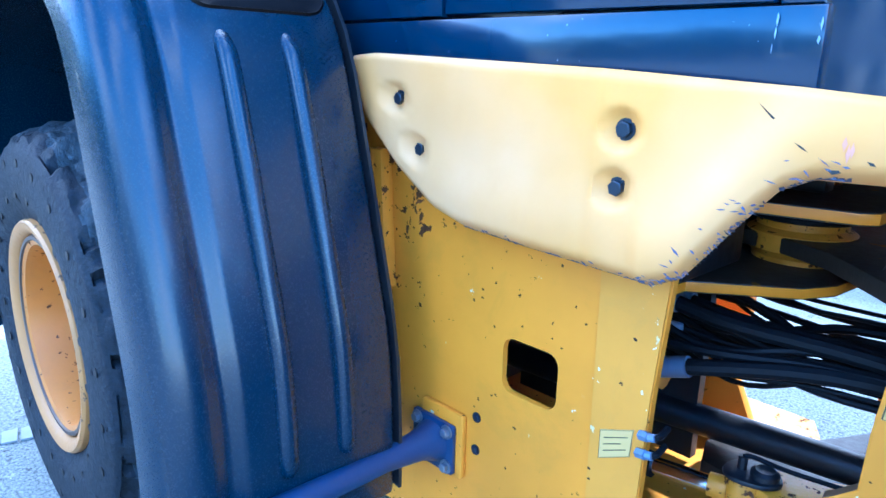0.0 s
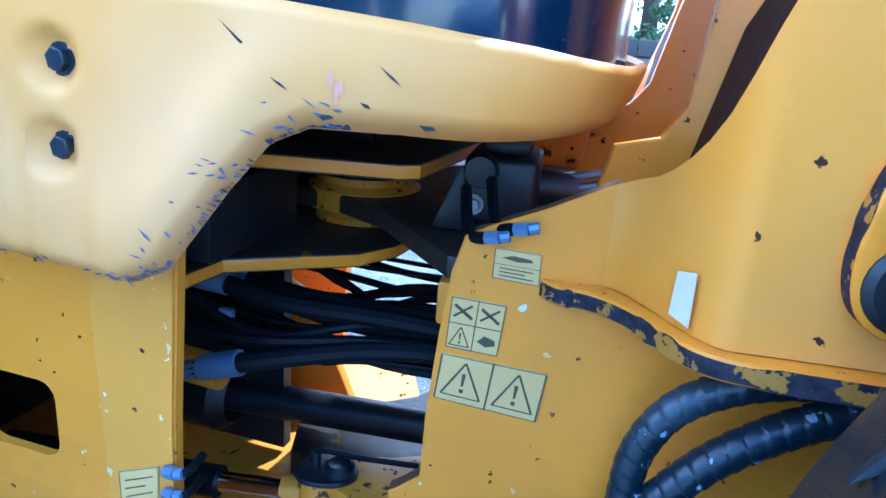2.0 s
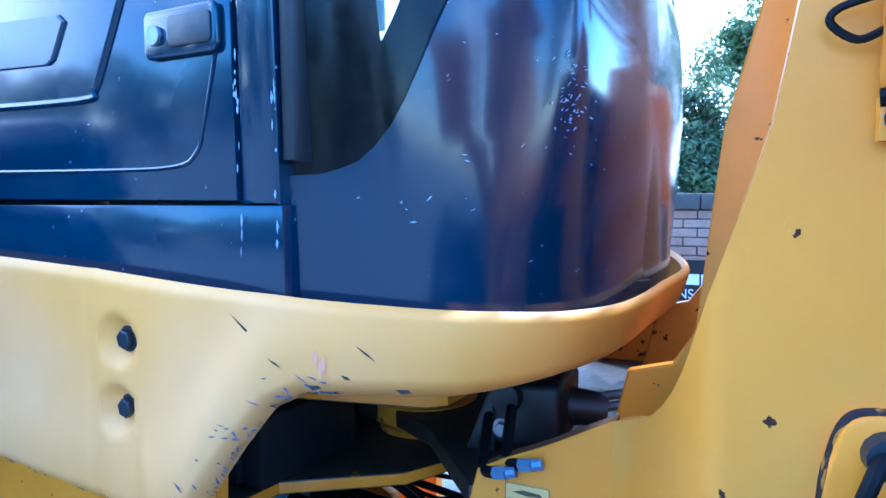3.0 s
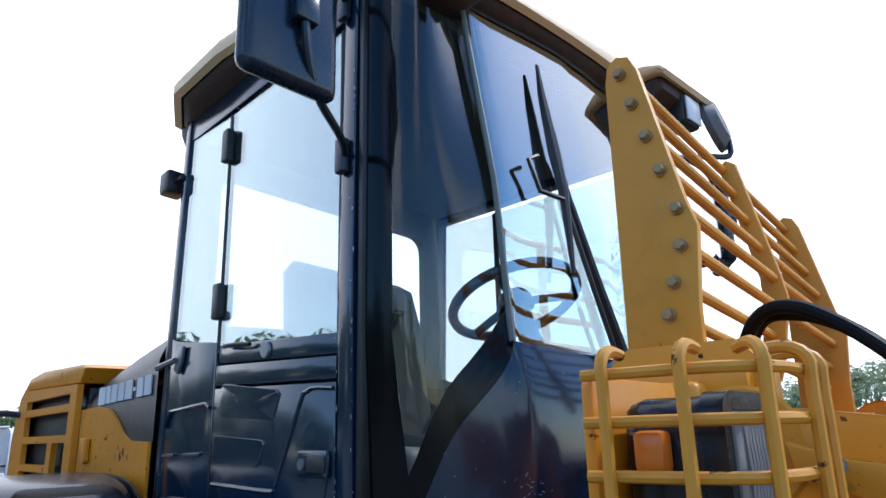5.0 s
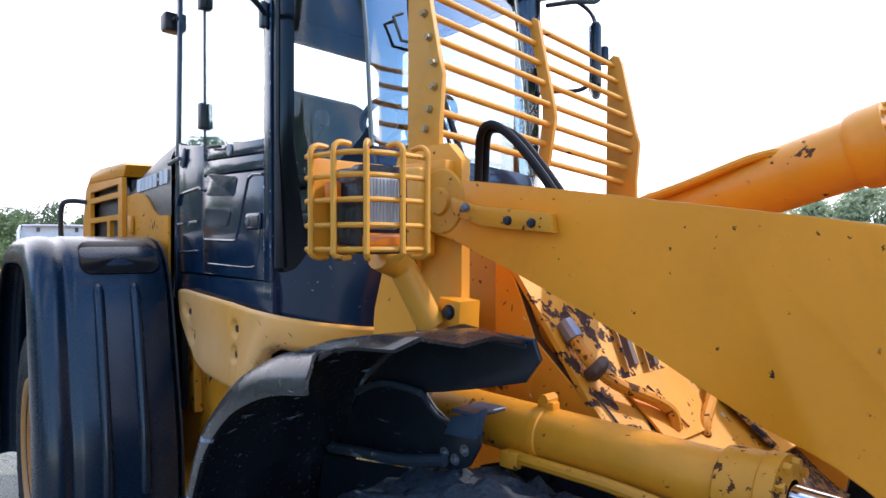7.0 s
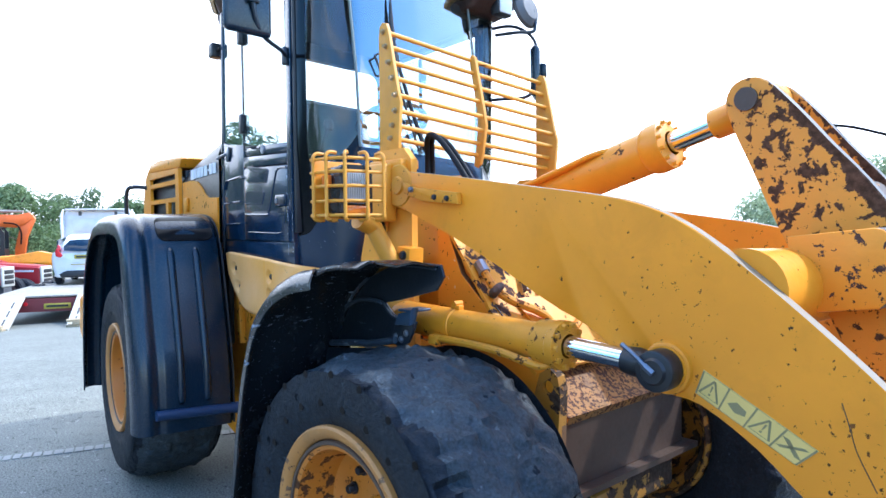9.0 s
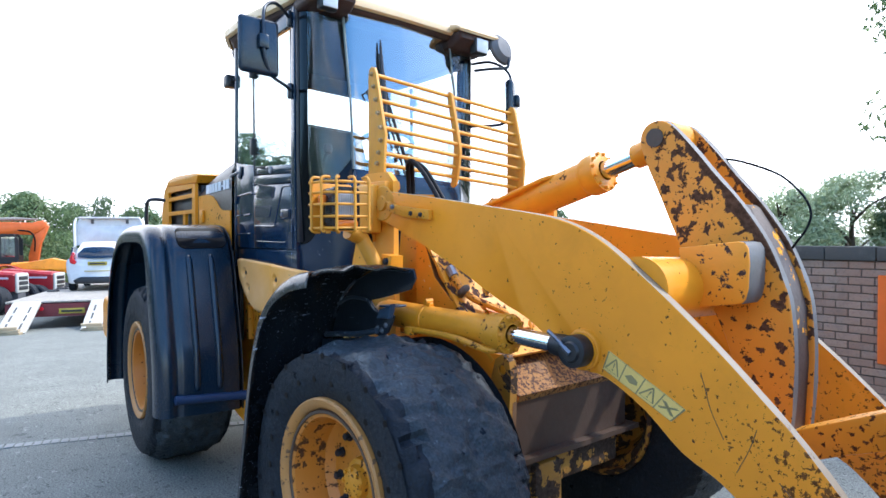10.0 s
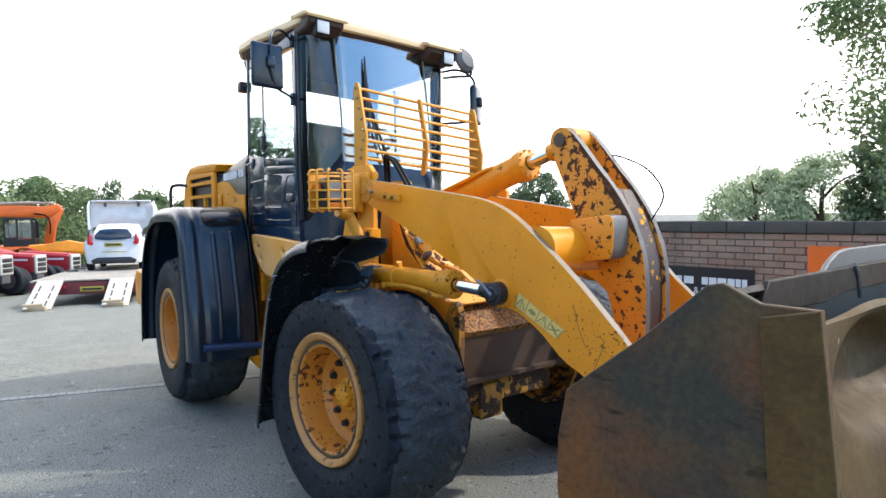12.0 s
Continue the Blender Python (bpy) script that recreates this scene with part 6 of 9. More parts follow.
def build_front_frame():
    # lower side plates
    outline = [(0.385, 0.36), (0.385, 0.765), (0.40, 0.775), (0.43, 0.80), (0.432, 0.90), (0.442, 1.02), (0.452, 1.11), (0.466, 1.16), (0.50, 1.178), (0.56, 1.204), (0.645, 1.247), (0.645, 1.12), (1.06, 1.12), (1.06, 1.62), (1.12, 1.56), (1.19, 1.40), (1.36, 1.25), (1.55, 1.10), (1.64, 1.10), (1.67, 1.04), (1.65, 0.62), (1.60, 0.40), (0.9, 0.33)]
    for y0, y1 in ((-0.43, -0.40), (0.40, 0.43)):
        bm = bmesh.new()
        slab(bm, outline if y0 < 0 else outline[:-3] + [(1.60, 0.74), (1.44, 0.66), (1.30, 0.42), (0.9, 0.33)], "y", y0, y1, 0.0025, 1)
        part("front_side_plate", bm, M_frame, loader, "yellow front frame side plate with paint chips", MF, rim=M_plateedge)
    for s in (-1, 1):
        f = Matrix.Diagonal((1, 1 if s < 0 else -1, 1, 1))
        # bent tower plate
        bm = bmesh.new()
        cols = []
        for i in range(46):
            x = 0.640 + (1.085 - 0.640) * (i / 45) ** 0.9
            top = lerp_list(TOWER_TOP, x) - (0.10 if s > 0 else 0)
            cols.append([(x + (0.03 * max(0, 1.44 - (1.118 + (top - 1.118) * j / 12)) if x > 1.04 else 0), bend_y(x), 1.118 + (top - 1.118) * j / 12) for j in range(13)])
        grid_sheet(bm, cols, 0.028)
        bm.transform(f)
        tower = part("tower_plate", bm, M_tower, loader, "tall yellow tower plate, faded and scuffed", MF, 40)
        # inner tower plate
        bm = bmesh.new()
        back = [(0.735, 1.33), (0.765, 1.46), (0.80, 1.60), (0.835, 1.76)] if s > 0 else [(0.728, 1.33), (0.742, 1.46), (0.758, 1.60), (0.80, 1.76)]
        slab(bm, [(0.60, 1.10), (0.64, 1.27), (0.70, 1.285)] + back + [(0.88, 1.795), (1.05, 1.785), (1.14, 1.55), (1.14, 1.10)], "y", -0.285, -0.262, 0.003, 1)
        bm.transform(f)
        part("inner_tower_plate", bm, M_yellow, loader, "inner yellow tower plate", MF)
        # web in the tower's recess, coloured dark for the shade there
        bm = bmesh.new()
        slab(bm, [(0.70, 1.14), (0.735, 1.28), (0.768, 1.43), (0.790, 1.475), (0.81, 1.475), (0.81, 1.14)], "y", -0.455, -0.33, 0.003, 1)
        bm.transform(f)
        part("tower_web", bm, M_webshade, loader, "web inside the tower, its shade painted dark brown", MF)
        # shelf under the tower with a battered edge
        bm = bmesh.new()
        edge = spline([(0.565, -0.432, 0), (0.585, -0.452, 0), (0.625, -0.462, 0), (0.665, -0.495, 0), (0.70, -0.552, 0), (0.735, -0.592, 0), (0.80, -0.606, 0), (1.0, -0.612, 0), (1.30, -0.612, 0)], 5)
        slab(bm, [(p.x, p.y) for p in edge] + [(1.30, -0.425), (0.565, -0.425)], "z", 1.092, 1.1165, 0.003, 1)
        bm.transform(f)
        part("tower_shelf", bm, M_yellow, tower, "yellow shelf plate with battered black edge", MF, rim=M_batter, axis="z")
    # steep bulkhead between the side plates, with its cover panel, struts and flange
    bm = bmesh.new()
    slope = [(1.040, 1.700), (1.128, 1.572), (1.236, 1.428), (1.345, 1.275), (1.45, 1.165), (1.56, 1.075)]
    rows = [[(x, y, z) for y in (-0.432, -0.2, 0, 0.2, 0.40)] for x, z in slope]
    grid_sheet(bm, rows, 0.014)
    bulk = part("bulkhead_plate", bm, M_flake, loader, "badly chipped yellow bulkhead plate", MF)

    def on_slope(x, y, lift):
        return Vector((x + 0.79 * lift, y, lerp_list(slope, x) + 0.61 * lift))
    bm = bmesh.new()
    rows = [[on_slope(1.330 + 0.125 * i / 4, y0 + (y1 - y0) * j / 3, 0.012) for j in range(4)] for i, (y0, y1) in enumerate([(-0.29, -0.03), (-0.285, -0.01), (-0.28, 0.0), (-0.275, -0.02), (-0.27, -0.05)])]
    grid_sheet(bm, rows, 0.006)
    part("cover_panel", bm, M_yellow, bulk, "smooth yellow cover panel", MF)
    for pts in ([(1.34, -0.40), (1.40, -0.393)], [(1.35, -0.20), (1.44, -0.16)]):
        bm = bmesh.new()
        tube(bm, [on_slope(x, y, 0.017 if y > -0.3 else 0.004) for x, y in pts], 0.003, 6)
        part("panel_seam", bm, M_grease, bulk, "dark panel seam", MF)
    for (xa, ya), (xb, yb) in (((1.21, -0.140), (1.318, -0.215)), ((1.24, -0.055), (1.325, -0.125))):
        bm = bmesh.new()
        rows = []
        for k in range(5):
            c = on_slope(xa + (xb - xa) * k / 4, ya + (yb - ya) * k / 4, 0.018)
            rows.append([c + Vector((0, -0.018, 0)), c + Vector((0.012, -0.010, 0.010)), c + Vector((0.012, 0.010, 0.010)), c + Vector((0, 0.018, 0))])
        grid_sheet(bm, rows, 0.008)
        part("strut", bm, M_bare, bulk, "brown steel strut", MF)
    bm = bmesh.new()
    rows = [[on_slope(x, 0.10 + 0.075 * j, 0.03 - 0.028 * j) for j in range(2)] for x in (1.33, 1.38, 1.44, 1.50, 1.54)]
    grid_sheet(bm, rows, 0.012)
    part("flange", bm, M_batter, bulk, "dark battered flange", MF)
    bm = bmesh.new()
    slab(bm, [(1.38, 1.08), (1.44, 1.095), (1.625, 0.945), (1.66, 0.93), (1.645, 0.90), (1.615, 0.90)], "y", -0.38, 0.40, 0.004)
    part("front_cover_top", bm, M_rustcover, loader, "brown stained sloping cover plate", MF)
    bm = bmesh.new()
    slab(bm, [(1.60, 0.67), (1.635, 0.67), (1.635, 0.925), (1.60, 0.925)], "y", -0.38, 0.42, 0.005)
    slab(bm, [(1.58, 0.645), (1.68, 0.645), (1.68, 0.668), (1.58, 0.668)], "y", -0.40, 0.47, 0.004)
    part("front_plate", bm, M_bare, loader, "dark brown steel front plate with lower lip", MF)
    bm = bmesh.new()
    holed(bm, [(1.56, 0.86), (1.66, 0.86), (1.672, 1.02), (1.66, 1.08), (1.625, 1.105), (1.585, 1.08), (1.56, 1.0)], [circle(1.62, 1.04, 0.022)], "y", -0.445, -0.405)
    part("lifting_ear", bm, M_grime, loader, "worn lifting ear with a hole", MF)
    bm = bmesh.new()
    box(bm, 1.30, 1.63, -0.36, 0.36, 0.50, 0.64, 0.02)
    box(bm, 1.52, 1.66, -0.28, -0.10, 0.42, 0.62, 0.02)
    part("axle_mount", bm, M_grime, loader, "grimy axle mounting below the front plate", MF)
    # steel pipes over the bulkhead
    pipes = [
        [(1.246, -0.385, 1.440), (1.275, -0.391, 1.412), (1.315, -0.393, 1.365), (1.345, -0.378, 1.332), (1.375, -0.345, 1.302), (1.395, -0.295, 1.280), (1.415, -0.238, 1.254), (1.432, -0.205, 1.225), (1.440, -0.200, 1.185)],
        [(1.300, 0.05, 1.345), (1.345, 0.095, 1.325), (1.375, 0.120, 1.300), (1.400, 0.105, 1.270), (1.430, 0.015, 1.222), (1.452, -0.07, 1.178), (1.460, -0.085, 1.150)],
    ]
    for pts in pipes:
        bm = bmesh.new()
        sp = spline(pts, 6)
        tube(bm, sp, 0.016, 10)
        pipe = part("steel_pipe", bm, M_worn, loader, "yellow painted hydraulic pipe with rubbed patches", MF)
        bm = bmesh.new()
        tube(bm, sp[0:8], 0.023, 10)
        part("pipe_nut", bm, M_bolt, pipe, "dull zinc pipe nut", MF)
        bm = bmesh.new()
        tube(bm, sp[14:19], [0.026, 0.034, 0.036, 0.034, 0.026], 10)
        part("pipe_clamp", bm, M_bare, pipe, "rusty pipe flange", MF)


M_tower = paint("faded_tower_paint", (0.88, 0.35, 0.024), 0.36, chips=0.22, chip_scale=20, dirt=0.2, dirt_col=(0.58, 0.23, 0.02), fade=0.9, fade_col=(0.82, 0.45, 0.13), relief=0.07, spec=0.35, flecks=((0.008, 0.04, (0.06, 0.03, 0.02)), (0.007, 0.008, (0.68, 0.56, 0.36))))
M_plateedge = paint("rusty_plate_edge", (0.16, 0.08, 0.03), 0.6, chips=0.5, chip_col=(0.05, 0.03, 0.02), chip_scale=30, dirt=0.5, dirt_col=(0.42, 0.20, 0.03))
M_batter = paint("battered_plate_edge", (0.42, 0.20, 0.02), 0.5, chips=1.12, chip_col=(0.020, 0.018, 0.022), chip_scale=26, dirt=0.5, relief=0.3)
build_front_frame()


def build_tower_fittings():
    # pivot cover: a drop-shaped plate with a dark round cap and a greasing hose
    bm = bmesh.new()
    pts = spline([(0.873, -0.582, 1.335), (0.852, -0.582, 1.318), (0.840, -0.582, 1.265), (0.838, -0.582, 1.215), (0.852, -0.582, 1.178), (0.885, -0.582, 1.160), (0.925, -0.582, 1.170), (0.945, -0.582, 1.205), (0.940, -0.582, 1.245), (0.905, -0.582, 1.325)], 4, True)
    slab(bm, [(p.x, p.z) for p in pts], "y", -0.612, -0.581, 0.004)
    plate = part("pivot_cover", bm, M_yellow, loader, "raised yellow pivot cover with dark worn edge", MF, rim=M_batter)
    bm = bmesh.new()
    lathe(bm, [(0, 0.010), (0.036, 0.009), (0.044, 0.003), (0.044, 0.0)], (0.890, -0.612, 1.212), (0, -1, 0), 28)
    part("pivot_cap", bm, M_black, plate, "dark round cap", MF)
    bm = bmesh.new()
    tube(bm, spline([(0.885, -0.618, 1.310), (0.872, -0.640, 1.295), (0.862, -0.640, 1.255), (0.875, -0.632, 1.222), (0.893, -0.625, 1.212)], 5), 0.007, 8)
    part("grease_hose", bm, M_hose, plate, "thin black grease hose", MF)
    bm = bmesh.new()
    tube(bm, [(0.876, -0.630, 1.219), (0.898, -0.622, 1.209)], 0.010, 6)
    part("hose_fitting", bm, M_bolt, plate, "", MF)
    bm = bmesh.new()
    lathe(bm, [(0, 0.018), (0.018, 0.016), (0.02, 0.0)], (0.886, -0.612, 1.305), (0, -1, 0), 14)
    part("cover_bolt", bm, M_darkbolt, plate, "", MF)
    # box on the tower, its foot plate and the cable
    bm = bmesh.new()
    box(bm, 0.872, 1.005, -0.645, -0.583, 1.600, 1.822, 0.012, 3)
    tbox = part("tower_box", bm, M_tower, loader, "yellow sheet-metal box on the tower", MF)
    bm = bmesh.new()
    slab(bm, [(0.872, 1.562), (0.948, 1.562), (0.948, 1.598), (0.872, 1.598)], "y", -0.600, -0.583, 0.002)
    part("foot_plate", bm, M_tower, tbox, "", MF)
    for x in (0.887, 0.924):
        bm = bmesh.new()
        bolt(bm, (x, -0.600, 1.580), (0, -1, 0), 0.010, 0.010, 1.2)
        part("box_bolt", bm, M_darkbolt, tbox, "", MF)
    bm = bmesh.new()
    tube(bm, spline([(0.872, -0.60, 1.597), (0.93, -0.612, 1.600), (0.945, -0.606, 1.585), (0.940, -0.60, 1.545), (0.945, -0.60, 1.47), (0.965, -0.60, 1.40), (0.985, -0.60, 1.36)], 5), 0.0075, 8)
    part("cable", bm, M_hose, tbox, "black cable", MF)
    bm = bmesh.new()
    tube(bm, spline([(0.875, -0.60, 1.652), (0.855, -0.597, 1.645), (0.835, -0.597, 1.660), (0.842, -0.597, 1.672), (0.874, -0.60, 1.680)], 5), 0.0035, 6)
    part("wire", bm, M_hose, tbox, "thin loose wire", MF)
    bm = bmesh.new()
    lathe(bm, [(0, 0.02), (0.018, 0.016), (0.026, 0.0)], (0.862, -0.584, 1.775), (0, -1, 0), 16)
    part("knob", bm, M_darkbolt, tbox, "", MF)


build_tower_fittings()


def warning_label(corners, y, m, cells, name="warning_label", label="yellowed warning sticker with black symbols", base=M_label, ink=M_labelprint):
    """A thin sticker with triangles and bars; corners are (x, z) from upper left, clockwise."""
    a, b, c, d = (Vector((p[0], p[1])) for p in corners)
    def at(u, v):
        return a.lerp(b, u).lerp(d.lerp(c, u), v)
    bm = bmesh.new()
    slab(bm, [tuple(at(u, v)) for u, v in ((0, 0), (1, 0), (1, 1), (0, 1))], "y", y - 0.0012, y + 0.0004)
    sticker = part(name, bm, base, loader, label, m)
    bm = bmesh.new()
    def patch(pts):
        bm.faces.new([bm.verts.new((q.x, y - 0.0020, q.y)) for q in (at(u, v) for u, v in pts)])
    def line(u0, v0, u1, v1, w=0.012):
        p, q = Vector((u0, v0)), Vector((u1, v1))
        n = (q - p).normalized()
        n = Vector((-n.y, n.x)) * w
        patch([tuple(p + n), tuple(q + n), tuple(q - n), tuple(p - n)])
    for u0, v0, u1, v1 in ((0.01, 0.02, 0.99, 0.02), (0.99, 0.02, 0.99, 0.98), (0.99, 0.98, 0.01, 0.98), (0.01, 0.98, 0.01, 0.02)):
        line(u0, v0, u1, v1, 0.008)
    for u0, v0, u1, v1, kind in cells:
        du, dv = u1 - u0, v1 - v0
        if kind == "tri":
            t = [(u0 + 0.12 * du, v0 + 0.85 * dv), (u0 + 0.5 * du, v0 + 0.12 * dv), (u0 + 0.88 * du, v0 + 0.85 * dv)]
            for i in range(3):
                line(*t[i], *t[(i + 1) % 3], 0.011)
            patch([(u0 + 0.46 * du, v0 + 0.35 * dv), (u0 + 0.54 * du, v0 + 0.35 * dv), (u0 + 0.52 * du, v0 + 0.62 * dv), (u0 + 0.48 * du, v0 + 0.62 * dv)])
            patch([(u0 + 0.46 * du, v0 + 0.68 * dv), (u0 + 0.54 * du, v0 + 0.68 * dv), (u0 + 0.54 * du, v0 + 0.76 * dv), (u0 + 0.46 * du, v0 + 0.76 * dv)])
        elif kind == "cross":
            line(u0 + 0.15 * du, v0 + 0.3 * dv, u0 + 0.85 * du, v0 + 0.75 * dv, 0.03)
            line(u0 + 0.15 * du, v0 + 0.75 * dv, u0 + 0.8 * du, v0 + 0.25 * dv, 0.022)
        elif kind == "blob":
            patch([(u0 + 0.15 * du, v0 + 0.55 * dv), (u0 + 0.4 * du, v0 + 0.3 * dv), (u0 + 0.8 * du, v0 + 0.4 * dv), (u0 + 0.85 * du, v0 + 0.6 * dv), (u0 + 0.5 * du, v0 + 0.72 * dv)])
        elif kind == "bars":
            for k in range(3):
                line(u0 + 0.1 * du, v0 + (0.25 + 0.25 * k) * dv, u0 + (0.9 - 0.2 * (k % 2)) * du, v0 + (0.25 + 0.25 * k) * dv, 0.018)
        elif kind == "split":
            line(u0, v0, u1, v1, 0.008)
    part("print", bm, ink, sticker, "printed symbols", m)
    return sticker


warning_label([(0.505, 1.150), (0.563, 1.148), (0.564, 1.106), (0.504, 1.110)], -0.4305, MF, [(0.02, 0.05, 0.98, 0.48, "blob"), (0, 0.5, 1, 0.5, "split"), (0.05, 0.5, 0.95, 0.98, "bars")], label="small yellowed label with black print")
warning_label([(0.456, 1.079), (0.527, 1.075), (0.521, 1.002), (0.452, 1.006)], -0.4305, MF, [(0, 0, 0.5, 0.5, "cross"), (0.5, 0, 1, 0.5, "cross"), (0, 0.5, 0.5, 1, "tri"), (0.5, 0.5, 1, 1, "blob"), (0.5, 0, 0.5, 1, "split"), (0, 0.5, 1, 0.5, "split")], label="square yellowed warning label with four symbols")
warning_label([(0.448, 0.997), (0.589, 0.988), (0.581, 0.915), (0.441, 0.929)], -0.4305, MF, [(0, 0, 0.5, 1, "tri"), (0.5, 0, 1, 1, "tri"), (0.5, 0, 0.5, 1, "split")], label="wide yellowed warning label with two triangles")
warning_label([(0.116, 0.812), (0.181, 0.838), (0.178, 0.785), (0.117, 0.755)], -0.5352, MR, [(0.05, 0.05, 0.95, 0.95, "bars")], label="rubbed, half-erased label")
warning_label([(2.248, 1.217), (2.515, 1.075), (2.468, 1.031), (2.225, 1.156)], -0.6105, MF, [(0, 0, 0.25, 1, "tri"), (0.25, 0, 0.5, 1, "blob"), (0.5, 0, 0.75, 1, "tri"), (0.75, 0, 1, 1, "cross"), (0.25, 0, 0.25, 1, "split"), (0.5, 0, 0.5, 1, "split"), (0.75, 0, 0.75, 1, "split")], label="long worn warning label with four symbols", base=M_oldlabel, ink=M_oldprint)
bm = bmesh.new()
grid_sheet(bm, [[Vector((0.7055, -0.533, 1.180)), Vector((0.720, -0.556, 1.187))], [Vector((0.704, -0.532, 1.131)), Vector((0.721, -0.556, 1.127))]], 0.001)
part("white_label", bm, M_palelabel, loader, "small pale label on the tower fold", MF)


def build_joint():
    """The articulated joint: pins, steering cylinder, hoses, shaft and valve."""
    # upper pin with stacked rings
    bm = bmesh.new()
    lathe(bm, [(0.0, 1.19), (0.09, 1.19), (0.10, 1.182), (0.10, 1.165), (0.088, 1.16), (0.088, 1.13), (0.105, 1.12), (0.105, 1.085), (0.09, 1.07), (0.09, 1.06), (0.0, 1.06)], (0.22, 0.0, 0.0), (0, 0, 1), 32)
    pin = part("hinge_bearing", bm, M_worn, loader, "yellow hinge bearing with black seal rings", MR)
    bm = bmesh.new()
    for z in (1.175, 1.155):
        tube(bm, [(0.22 + 0.098 * math.cos(a), 0.098 * math.sin(a), z) for a in [2 * math.pi * i / 32 for i in range(32)]], 0.009, 8, True)
    part("seal_ring", bm, M_hose, pin, "black seal rings", MR)
    bm = bmesh.new()
    lathe(bm, [(0, 0.04), (0.055, 0.04), (0.06, 0.03), (0.06, 0)], (0.22, 0, 1.222), (0, 0, 1), 24)
    for i in range(5):
        a = 1.2 * i
        bolt(bm, (0.22 + 0.045 * math.cos(a), 0.045 * math.sin(a), 1.26), (0, 0, 1), 0.008, 0.010)
    part("pin_cap", bm, M_worn, pin, "", MR)
    bm = bmesh.new()
    box(bm, 0.02, 0.30, -0.16, -0.11, 1.223, 1.25, 0.006)
    part("lock_bar", bm, M_black, pin, "", MR)
    # front frame's hinge tongues
    for z0, z1 in ((1.085, 1.118), (0.50, 0.56)):
        bm = bmesh.new()
        slab(bm, [(0.10, -0.09), (0.20, -0.13), (0.30, -0.20), (0.44, -0.39), (0.62, -0.39), (0.62, 0.39), (0.44, 0.39), (0.30, 0.20), (0.20, 0.13), (0.10, 0.09), (0.08, 0)], "z", z0, z1, 0.004)
        part("hinge_tongue", bm, M_grease, loader, "greasy brown hinge tongue", MF)
    bm = bmesh.new()
    box(bm, 0.43, 0.49, -0.398, -0.30, 1.02, 1.083, 0.006)
    part("stop_block", bm, M_yellow, loader, "small yellow stop block", MF)
    bm = bmesh.new()
    slab(bm, [(0.52, 0.40), (0.52, 1.08), (0.56, 1.08), (0.56, 0.40)], "y", -0.395, -0.17, 0.0)
    part("cross_web", bm, M_black, loader, "", MF)
    bm = bmesh.new()
    slab(bm, [(0.52, 0.40), (0.52, 1.08), (0.56, 1.08), (0.56, 0.40)], "y", 0.12, 0.395, 0.0)
    part("cross_web", bm, M_black, loader, "", MF)
    bm = bmesh.new()
    slab(bm, [(0.40, 0.66), (0.52, 0.66), (0.52, 0.86), (0.46, 0.86), (0.44, 0.80)], "y", 0.16, 0.20, 0.004)
    lathe(bm, [(0, 0.05), (0.035, 0.05), (0.035, -0.05), (0, -0.05)], (0.43, 0.18, 0.76), (0, 0, 1), 16)
    part("far_lug", bm, M_worn, loader, "orange-yellow lug", MF)
    # propeller shaft
    bm = bmesh.new()
    tube(bm, [(-0.58, 0.0, 0.585), (-0.10, 0.0, 0.602), (0.55, 0.02, 0.64)], [0.038, 0.038, 0.036], 16)
    lathe(bm, [(0.075, -0.05), (0.085, -0.03), (0.085, 0.03), (0.06, 0.06)], (-0.12, 0, 0.605), (1, 0, 0), 20)
    part("drive_shaft", bm, M_black, loader, "black drive shaft", MR)
    # steering cylinder with chrome rod and yellow eye
    bm = bmesh.new()
    tube(bm, [(-0.30, -0.36, 0.632), (0.118, -0.322, 0.651)], 0.027, 14)
    cyl = part("steering_cylinder", bm, M_hose, loader, "black steering cylinder", MR)
    bm = bmesh.new()
    tube(bm, [(0.115, -0.322, 0.651), (0.245, -0.305, 0.657)], 0.018, 14)
    part("rod", bm, M_chrome, cyl, "shiny chrome rod", MR)
    bm = bmesh.new()
    tube(bm, [(0.228, -0.307, 0.656), (0.262, -0.30, 0.658)], 0.024, 12)
    lathe(bm, [(0, -0.075), (0.036, -0.075), (0.036, -0.055), (0.030, -0.05), (0.030, -0.02), (0.036, -0.015), (0.036, 0.03), (0.032, 0.036), (0, 0.036)], (0.285, -0.287, 0.655), (0, 0, 1), 24)
    part("rod_eye", bm, M_worn, cyl, "yellow rod eye", MR)
    bm = bmesh.new()
    slab(bm, [(p.x, p.y) for p in spline([(0.248, -0.305, 0), (0.275, -0.328, 0), (0.325, -0.318, 0), (0.350, -0.285, 0), (0.330, -0.248, 0), (0.285, -0.240, 0), (0.253, -0.262, 0)], 4, True)], "z", 0.694, 0.704, 0.003)
    lathe(bm, [(0.026, 0), (0.026, 0.010), (0.018, 0.016), (0.010, 0.012), (0, 0.012)], (0.318, -0.283, 0.704), (0, 0, 1), 18)
    tube(bm, [(0.276, -0.285, 0.70), (0.276, -0.285, 0.730)], 0.009, 8)
    part("pin_plate", bm, M_black, cyl, "black pin plate", MR)
    bm = bmesh.new()
    tube(bm, spline([(0.276, -0.285, 0.730), (0.292, -0.28, 0.733), (0.35, -0.26, 0.722), (0.44, -0.24, 0.72)], 4), 0.005, 6)
    part("grease_line", bm, M_hose, cyl, "", MR)
